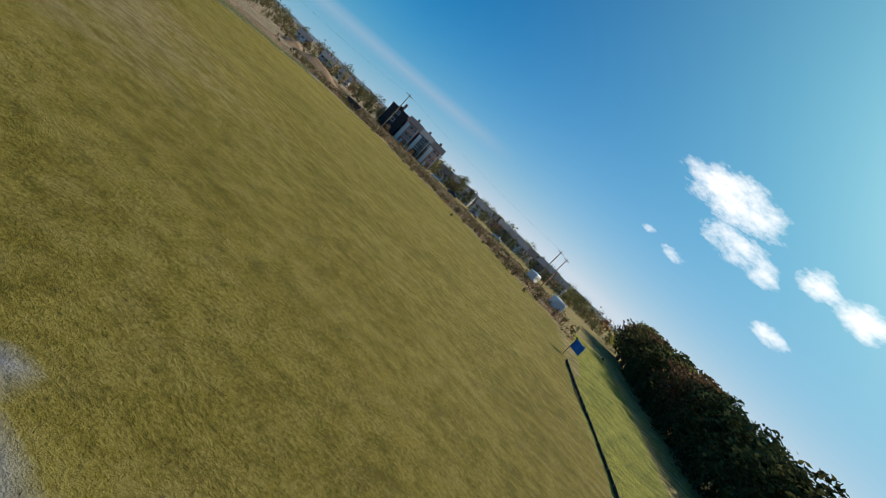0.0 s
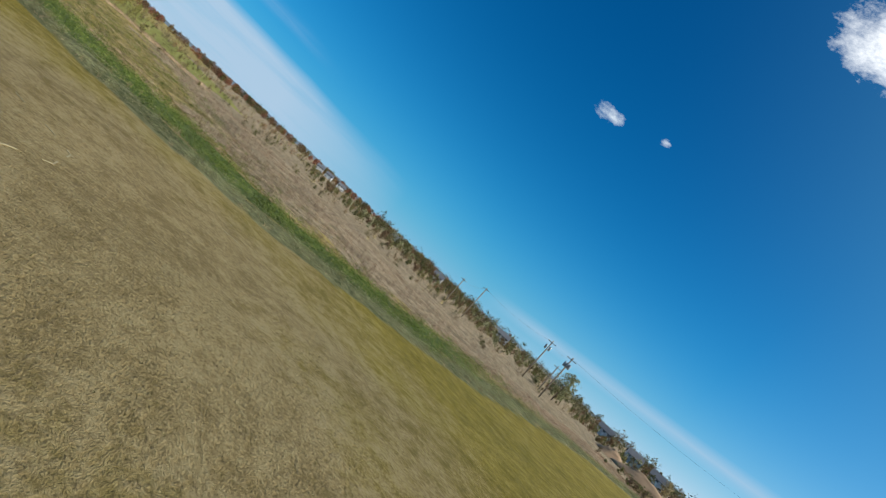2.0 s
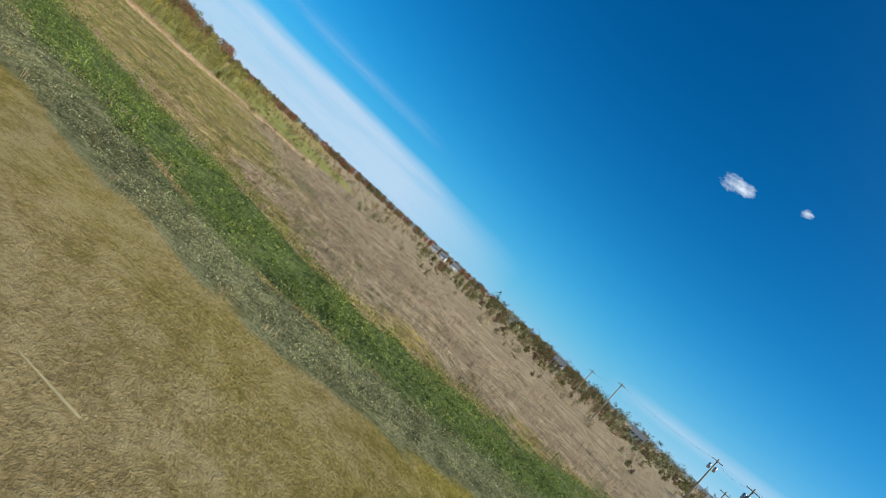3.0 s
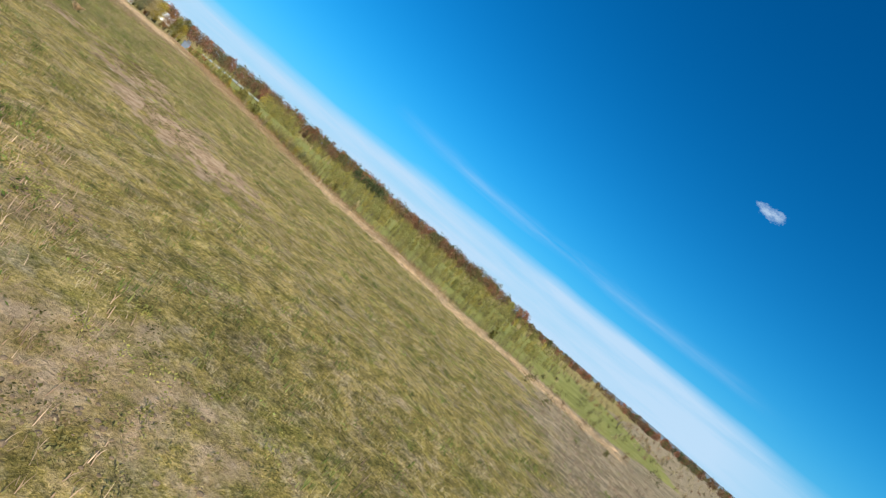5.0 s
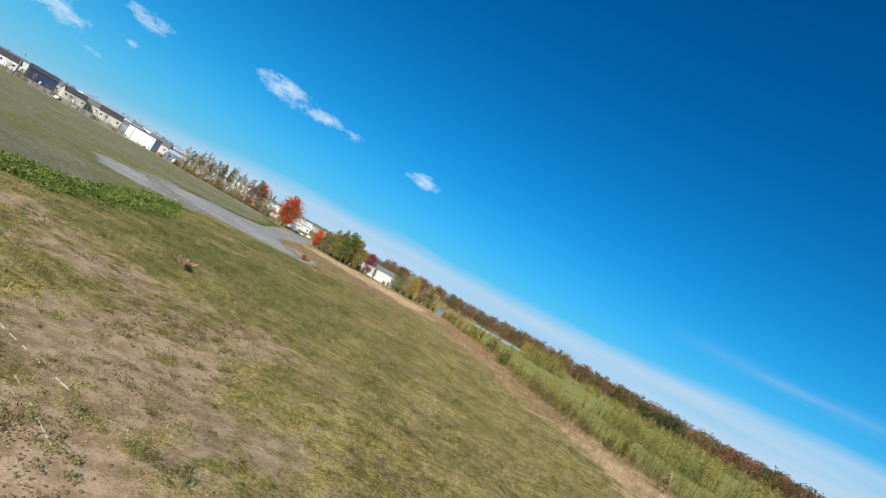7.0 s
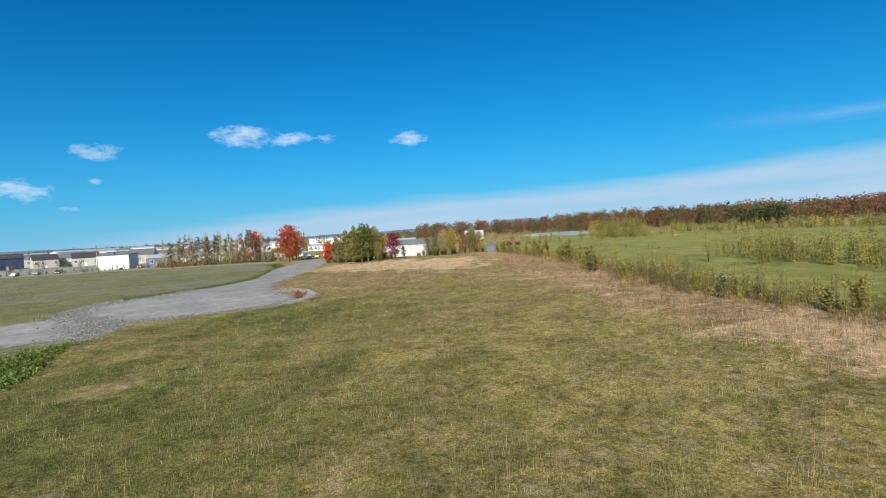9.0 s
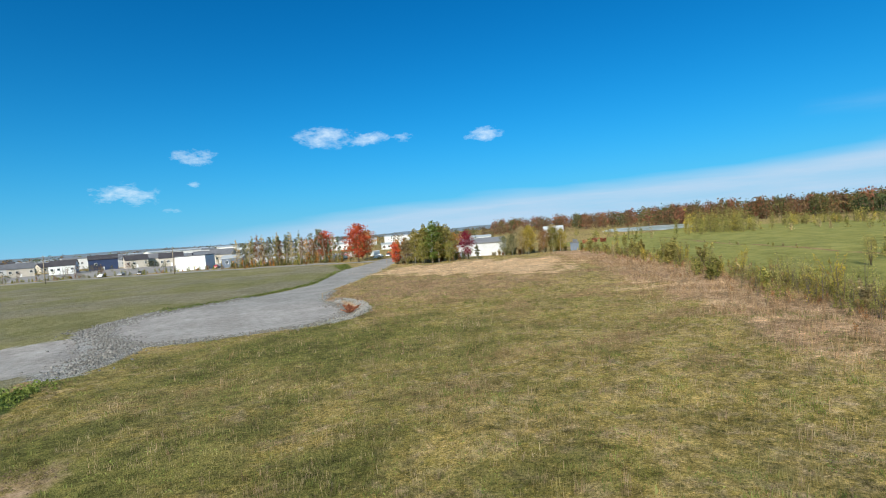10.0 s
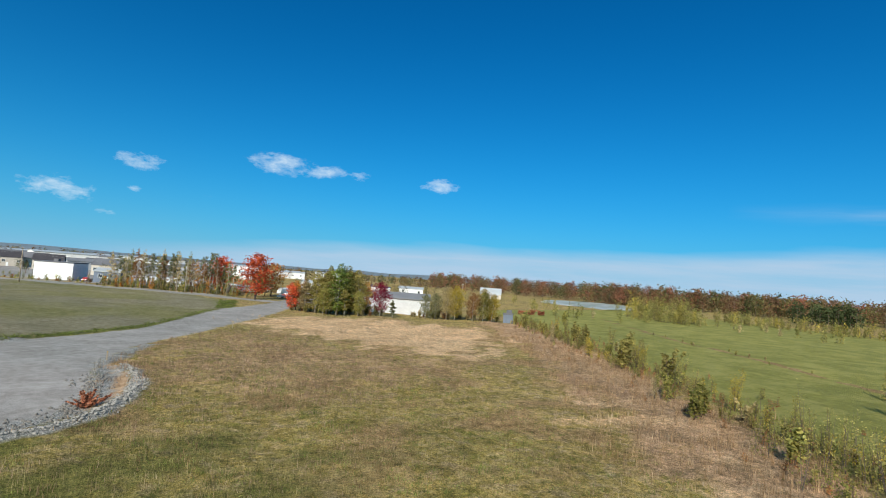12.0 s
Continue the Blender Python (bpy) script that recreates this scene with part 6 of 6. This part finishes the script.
# ---- utility poles and wires ----
def pole(x, y, h, rot=0, drums=0, arm=True):
    ob = thing("utility_pole", pose(x, y, ground_at(x, y), 0, 0, rot), "weathered wooden utility pole" + (" with grey transformers" if drums else " with a crossarm"), "utility pole", "utility poles")
    part("pole", mesh_of("pole", *tube([(0, 0, -0.3), (0, 0, h * 0.5), (0, 0, h)], [0.17, 0.15, 0.12], 8), WOOD, smooth=True), ob)
    if arm:
        part("crossarm", one_box(-1.1, 1.1, -0.06, 0.06, h - 0.6, h - 0.46), ob, material=WOOD)
        for s in (-1.0, 0.0, 1.0):
            part("insulator", mesh_of("insulator", *tube([(s, 0, h - 0.46), (s, 0, h - 0.36), (s, 0, h - 0.28)], [0.04, 0.07, 0.03], 6), TRIM), ob)
    for i in range(drums):
        s = (-0.55, 0.55, 0.0)[i]
        part("transformer", mesh_of("transformer", *tube([(s, -0.35, h - 2.6), (s, -0.35, h - 2.5), (s, -0.35, h - 1.6), (s, -0.35, h - 1.5)], [0.2, 0.28, 0.28, 0.16], 10), STEEL, smooth=True), ob, "grey drum transformer")
    return ob


def wire(a, b, sag):
    (ax, ay, az), (bx, by, bz) = a, b
    pts = [(ax + (bx - ax) * t, ay + (by - ay) * t, az + (bz - az) * t - sag * 4 * t * (1 - t)) for t in [i / 12 for i in range(13)]]
    return tagged(new("overhead_wire", mesh_of("overhead_wire", *tube(pts, [0.014] * 13, 4), STEEL)), "thin grey overhead wire sagging between utility poles", "wire", "overhead wires")


NORTH_POLES = [(-156, 134, 9.1, 0), (-140, 130, 11.0, 0), (-109, 130, 11.2, 2), (-95, 122, 10.7, 3), (-56, 152, 13.4, 0), (2.5, 160, 11.5, 0), (5, 165, 11.0, 0)]
for x, y, h, dr in NORTH_POLES:
    pole(x, y, h, 35, dr)
pole(-112, 141, 8, 20)
for (ax, ay, ah, _), (bx, by, bh, _) in zip(NORTH_POLES[:-2], NORTH_POLES[1:-1]):
    wire((ax, ay, ah - 0.3), (bx, by, bh - 0.3), 0.9)
LANE_POLES = [(-58, -268, 11), (-103.5, -255, 11), (-150, -241, 10.2), (-196, -226, 10.5), (-240, -214, 10)]
for x, y, h in LANE_POLES:
    pole(x, y, h, 72, 1 if x == -150 else 0)
for (ax, ay, ah), (bx, by, bh) in zip(LANE_POLES[:-1], LANE_POLES[1:]):
    for drop in (0.3, 1.6):
        wire((ax, ay, ah - drop), (bx, by, bh - drop), 0.8)


# ---- vehicles and small things ----
def wheel(parent, x, y, r, side):
    w = part("wheel", mesh_of("wheel", *tube([(0, -0.11, 0), (0, -0.09, 0), (0, 0.09, 0), (0, 0.11, 0)], [r * 0.85, r, r, r * 0.85], 14), RUBBER), parent)
    w.matrix_basis = pose(x, y, r)
    part("rim", mesh_of("rim", *tube([(0, side * 0.10, 0), (0, side * 0.125, 0)], [r * 0.55, r * 0.5], 10), STEEL), w)


PAINT = {n: plain_material(n + "_paint", c, 0.3, 0.0, grain=1.5, vary=0.06, bump=0.0, spec=0.5) for n, c in
         {"white": (0.75, 0.75, 0.74), "grey": (0.25, 0.26, 0.27), "dark": (0.03, 0.032, 0.04), "red": (0.35, 0.03, 0.03), "blue": (0.04, 0.09, 0.25)}.items()}


def camper(x, y, rot, length=6.0):
    ob = thing("camper_trailer", pose(x, y, ground_at(x, y), 0, 0, rot), "white camper trailer parked in the yard", "trailer", "parked trailers")
    a = length / 2
    bm = one_box(-a, a, -1.15, 1.15, 0.45, 2.75, 0.22)
    part("body", bm, ob, material=PAINT["white"])
    for i in range(3):
        part("window", one_box(-a + 0.8 + i * 1.7, -a + 1.7 + i * 1.7, -1.18, -1.15, 1.4, 2.0), ob, material=GLASS)
    part("door", one_box(a - 1.1, a - 0.5, -1.19, -1.15, 0.6, 2.4), ob, material=TRIM)
    part("drawbar", one_box(a, a + 1.2, -0.06, 0.06, 0.4, 0.52), ob, material=STEEL)
    for s in (-1, 1):
        wheel(ob, -0.3, s * 1.05, 0.33, s)
    return ob


def car(x, y, rot, paint):
    ob = thing("car", pose(x, y, ground_at(x, y), 0, 0, rot), f"{paint} saloon car parked on the hard standing", "car", "parked cars")
    prof = [(-2.2, 0.35), (-2.25, 0.8), (-1.5, 0.95), (-0.95, 1.42), (0.55, 1.45), (1.25, 0.98), (2.1, 0.82), (2.22, 0.4)]
    n = len(prof)
    v = [(px, s * (0.86 if pz < 1.2 else 0.66), pz) for s in (-1, 1) for px, pz in prof]
    f = [tuple(range(n))[::-1], tuple(range(n, 2 * n))] + [(i, (i + 1) % n, n + (i + 1) % n, n + i) for i in range(n)]
    part("body", mesh_of("body", v, f, PAINT[paint]), ob)
    for s in (-1, 1):
        part("side_window", mesh_of("side_window", [(-1.15, s * 0.80, 1.0), (-0.85, s * 0.69, 1.37), (0.5, s * 0.69, 1.39), (1.0, s * 0.80, 1.0), (-1.15, s * 0.84, 1.0), (-0.85, s * 0.73, 1.37), (0.5, s * 0.73, 1.39), (1.0, s * 0.84, 1.0)],
                                   [(0, 1, 2, 3), (7, 6, 5, 4), (0, 4, 5, 1), (1, 5, 6, 2), (2, 6, 7, 3), (3, 7, 4, 0)], GLASS), ob)
        for px in (-1.35, 1.35):
            wheel(ob, px, s * 0.82, 0.31, s)
        part("headlight", one_box(2.16, 2.24, s * 0.62 - 0.16, s * 0.62 + 0.16, 0.6, 0.74), ob, material=TRIM)
    return ob


for i, (x, y, rot) in enumerate([(-160, -262, 20), (-166, -266, 24), (-172, -262, 15), (-165, -256, 18), (-180, -268, 30), (-152, -270, 12), (-186, -262, 40), (-146, -296, 10), (-138, -300, 8), (-131, -304, 5), (-124, -300, 0)]):
    camper(x, y, rot, 5.2 + (i % 3) * 0.8)
for x, y, rot, paint in [(-184, -246, 60, "white"), (-189, -250, 62, "dark"), (-181, -239, 55, "grey"), (-195, -257, 60, "white"), (-88, -284, 80, "dark"), (-80, -288, 85, "grey"), (-118, -286, 75, "red"), (-72, -292, 80, "white"), (-126, -282, 70, "dark"),
                         (-48, 198, 20, "white"), (-40, 200, 15, "dark"), (-30, 203, 10, "grey"), (-18, 205, 0, "white")]:
    car(x, y, rot, paint)

flag = thing("marker_flag", pose(11.8, 75, 0), "blue cloth marker flag on a dark pole at the field edge", "flag")
part("pole", mesh_of("pole", *tube([(0, 0, -0.2), (0, 0, 2.4)], [0.035, 0.025], 6), BLACK_CLOTH), flag)
fv, ff = [], []
for i in range(9):
    for j in range(7):
        fv.append((0.03 + i * 0.17, 0.12 * math.sin(i * 0.9) * i / 8, 2.35 - j * 0.2 - 0.02 * i))
for i in range(8):
    for j in range(6):
        ff.append((i * 7 + j, i * 7 + j + 1, (i + 1) * 7 + j + 1, (i + 1) * 7 + j))
cl = part("cloth", mesh_of("cloth", fv, ff, BLUE_CLOTH, smooth=True), flag)
so = cl.modifiers.new("thickness", "SOLIDIFY")
so.thickness = 0.02
fence = thing("silt_fence", pose(0, 0, 0), "low black silt fence on wooden stakes along the field", "fence")
FL = [(12.2, 72), (12.9, 62), (13.8, 52), (14.6, 42), (15.0, 34)]
for (ax, ay), (bx, by) in zip(FL[:-1], FL[1:]):
    n = 5
    for i in range(n):
        x, y = ax + (bx - ax) * i / n, ay + (by - ay) * i / n
        x2, y2 = ax + (bx - ax) * (i + 1) / n, ay + (by - ay) * (i + 1) / n
        part("stake", mesh_of("stake", *tube([(x, y, -0.2), (x, y, 0.4)], [0.025, 0.02], 5), WOOD), fence)
        part("cloth_panel", mesh_of("cloth_panel", [(x + 0.04, y, -0.05), (x2 + 0.04, y2, -0.05), (x2 + 0.04, y2, 0.17), (x + 0.04, y, 0.21), (x + 0.06, y, -0.05), (x2 + 0.06, y2, -0.05), (x2 + 0.06, y2, 0.17), (x + 0.06, y, 0.21)],
                                   [(0, 1, 2, 3), (7, 6, 5, 4), (0, 4, 5, 1), (3, 2, 6, 7), (0, 3, 7, 4), (1, 5, 6, 2)], BLACK_CLOTH), fence)
camper(10, 131, 100, 7)
camper(2, 150, 80, 6)
skip = thing("skip", pose(-62, 143, 0, 0, 0, 15), "dark steel skip standing beyond the mown field", "skip")
part("body", mesh_of("body", [(-1.6, -0.9, 0.1), (1.6, -0.9, 0.1), (1.6, 0.9, 0.1), (-1.6, 0.9, 0.1), (-2.3, -1.05, 1.7), (2.3, -1.05, 1.7), (2.3, 1.05, 1.7), (-2.3, 1.05, 1.7), (-2.1, -0.9, 1.7), (2.1, -0.9, 1.7), (2.1, 0.9, 1.7), (-2.1, 0.9, 1.7),
                              (-1.5, -0.8, 0.25), (1.5, -0.8, 0.25), (1.5, 0.8, 0.25), (-1.5, 0.8, 0.25)],
                     [(3, 2, 1, 0), (0, 1, 5, 4), (1, 2, 6, 5), (2, 3, 7, 6), (3, 0, 4, 7), (4, 5, 9, 8), (5, 6, 10, 9), (6, 7, 11, 10), (7, 4, 8, 11), (8, 9, 13, 12), (9, 10, 14, 13), (10, 11, 15, 14), (11, 8, 12, 15), (12, 13, 14, 15)], PAINT["dark"]), skip)
part("runner", one_box(-1.4, 1.4, -0.7, -0.5, -0.02, 0.1), skip, material=STEEL)
part("runner", one_box(-1.4, 1.4, 0.5, 0.7, -0.02, 0.1), skip, material=STEEL)
board = tagged(new("board", bpy.data.meshes.new("board")), "white painted board lying at the field edge", "board")
bm = one_box(-1.6, 1.6, -0.15, 0.15, 0.02, 0.32, 0.02)
bm.to_mesh(board.data)
bm.free()
board.data.materials.append(TRIM)
board.matrix_basis = pose(-60.5, 118, 0.02, 0, 0, 25)


def mound(x, y, rx, ry, h, rot, material, label, seed):
    n, mth = 20, 28
    rr = random.Random(seed)
    v, f = [], []
    for i in range(n + 1):
        for j in range(mth):
            t, a = i / n, 2 * math.pi * j / mth
            bump = 1 + 0.18 * noise.noise((math.cos(a) * 2 + seed, math.sin(a) * 2, t * 3))
            v.append((rx * t * math.cos(a) * bump, ry * t * math.sin(a) * bump, h * (1 - t * t) ** 1.3 * (1 + 0.25 * noise.noise((math.cos(a) * t * 4, math.sin(a) * t * 4, seed))) - 0.1))
    for i in range(n):
        for j in range(mth):
            f.append((i * mth + j, i * mth + (j + 1) % mth, (i + 1) * mth + (j + 1) % mth, (i + 1) * mth + j))
    ob = tagged(new("soil_mound", mesh_of("soil_mound", v, f, material, smooth=True)), label, "mound")
    ob.matrix_basis = pose(x, y, 0, 0, 0, rot)
    return ob


mound(-86, 158, 9, 5, 2.6, 30, SOIL, "heap of orange-brown soil beyond the mown field", 1)
mound(-95, 156, 5, 4, 2.2, 60, SOIL, "smaller heap of brown soil with dead grass", 2)
tree("brush_pile", "brush", "brush", -137.7, -90.6, 1.1, "pile of dead reddish-brown branches beside the gravel", "brush pile", seed=2, count=3000, size=0.1, wide=1.6)
for x, y, h in [(-153.5, -141.8, 0.9), (-137.5, -111, 0.8), (-160.5, -158, 0.9), (-172.0, -193.5, 1.2)]:
    st = thing("survey_stake", pose(x, y, ground_at(x, y)), "short pale wooden survey stake beside the road", "stake", "survey stakes")
    part("shaft", one_box(-0.06, 0.06, -0.03, 0.03, -0.2, h, 0.008), st, material=WOOD)
    part("painted_tip", one_box(-0.065, 0.065, -0.035, 0.035, h, h + 0.14), st, "yellow painted tip", LEAF["yellow"])

tree("dead_grass_heap", "brush", "straw", -106.3, -25, 0.85, "rounded heap of dead tan grass in the rough", "grass heap", seed=4, count=4000, size=0.11, wide=0.95, bark=PALE_BARK)
# what is left of white field paint on the soil
CHALK = plain_material("field_paint", (0.44, 0.39, 0.31), 0.9, grain=9, vary=0.25, bump=0.3)
pr = random.Random(5)
for (ax, ay), (bx, by) in (((-98.7, -4.6), (-101.0, -0.9)), ((-99.6, -1.3), (-100.9, 2.4))):
    n = 16
    for i in range(n):
        if pr.random() < 0.35:
            continue
        t0, t1 = i / n, (i + 0.6 + 0.4 * pr.random()) / n
        wv = 0.010 + 0.014 * pr.random()
        dx, dy = bx - ax, by - ay
        ln = math.hypot(dx, dy)
        sx, sy = -dy / ln * wv, dx / ln * wv
        p0, p1 = (ax + dx * t0, ay + dy * t0), (ax + dx * t1, ay + dy * t1)
        corners = [(p0[0] - sx, p0[1] - sy), (p1[0] - sx, p1[1] - sy), (p1[0] + sx, p1[1] + sy), (p0[0] + sx, p0[1] + sy)]
        v = [(x, y, ground_at(x, y) + d) for d in (-0.02, 0.03) for x, y in corners]
        tagged(new("paint_mark", mesh_of("paint_mark", v, [(3, 2, 1, 0), (4, 5, 6, 7), (0, 1, 5, 4), (1, 2, 6, 5), (2, 3, 7, 6), (3, 0, 4, 7)], CHALK)), "worn dash of white field paint on bare soil", "paint mark", "worn field lines")

# faint pale lines worn into the mown field
WORN = plain_material("worn_turf", (0.36, 0.29, 0.155), 0.95, grain=6, vary=0.35, bump=0.4)
for line in (RING, STRIPE):
    v, f = [], []
    fine = []
    for (ax, ay), (bx, by) in zip(line[:-1], line[1:]):
        fine += [(ax + (bx - ax) * t / 4, ay + (by - ay) * t / 4) for t in range(4)]
    fine.append(line[-1])
    for i, (x, y) in enumerate(fine):
        (x0, y0), (x1, y1) = fine[max(i - 1, 0)], fine[min(i + 1, len(fine) - 1)]
        ln = math.hypot(x1 - x0, y1 - y0)
        w = 0.012 + 0.016 * pr.random()
        for side in (-1, 1):
            px, py = x - (y1 - y0) / ln * w * side, y + (x1 - x0) / ln * w * side
            v += [(px, py, ground_at(px, py) + 0.014), (px, py, ground_at(px, py) - 0.05)]
    for i in range(len(fine) - 1):
        if pr.random() < 0.5:
            continue
        a = i * 4
        f += [(a, a + 4, a + 6, a + 2), (a + 1, a + 3, a + 7, a + 5), (a, a + 1, a + 5, a + 4), (a + 2, a + 6, a + 7, a + 3)]
    tagged(new("field_line", mesh_of("field_line", v, f, WORN)), "faint pale line worn into the mown grass", "field line", "worn field lines")

# pond among the far fields
mw, ntw, ow = mat("pond_water")
kw_ = N(ntw)
ntw.links.new(kw_.surface(kw_.ramp(kw_.noise(0.05, 4, 0.6, (1, 3, 1)), (0.45, (0.22, 0.24, 0.14)), (0.56, (0.50, 0.50, 0.47))), 0.45, 0, kw_.bump(kw_.noise(0.8, 3, 0.5), 0.1, 0.05), 0.4), ow.inputs[0])
pv = []
for i in range(40):
    a = 2 * math.pi * i / 40
    u, w = 74 * math.cos(a) * (1 + 0.15 * math.sin(3 * a) + 0.07 * math.sin(11 * a)), 40 * math.sin(a) * (1 + 0.2 * math.cos(2 * a))
    pv.append((-427 - 0.69 * u - 0.73 * w, -349 - 0.73 * u + 0.69 * w, 0.16))
pw = tagged(new("pond", mesh_of("pond", pv, [tuple(range(40))], mw)), "shallow pale pond lying in the far field", "water", kind="structure")
ps = pw.modifiers.new("depth", "SOLIDIFY")
ps.thickness = 0.25

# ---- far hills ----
mh, nth, oh = mat("hazed_forest")
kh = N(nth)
# distance haze is painted into the forest colour as pale blue-grey
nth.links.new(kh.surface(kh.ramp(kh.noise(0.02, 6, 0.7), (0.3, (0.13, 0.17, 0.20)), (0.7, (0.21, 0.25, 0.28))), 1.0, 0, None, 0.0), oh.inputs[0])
hv, hf = [], []
ROWS_H = [(2500, 0.0), (2900, 0.55), (3300, 1.0), (3600, 0.9), (4000, -0.1)]
for i in range(240):
    a = 2 * math.pi * i / 240
    peak = 17 + 10 * noise.noise((math.cos(a) * 3, math.sin(a) * 3, 1.0)) + 7 * noise.noise((math.cos(a) * 14, math.sin(a) * 14, 4.0))
    for rad, s in ROWS_H:
        hv.append((-100 + rad * math.sin(a), rad * math.cos(a), peak * s - 1.0))
for i in range(240):
    for j in range(4):
        hf.append((i * 5 + j, i * 5 + j + 1, ((i + 1) % 240) * 5 + j + 1, ((i + 1) % 240) * 5 + j))
tagged(new("backdrop", mesh_of("backdrop", hv, hf, mh, smooth=True)), "low wooded hills along the horizon, blue with painted haze", "hills", kind="structure")
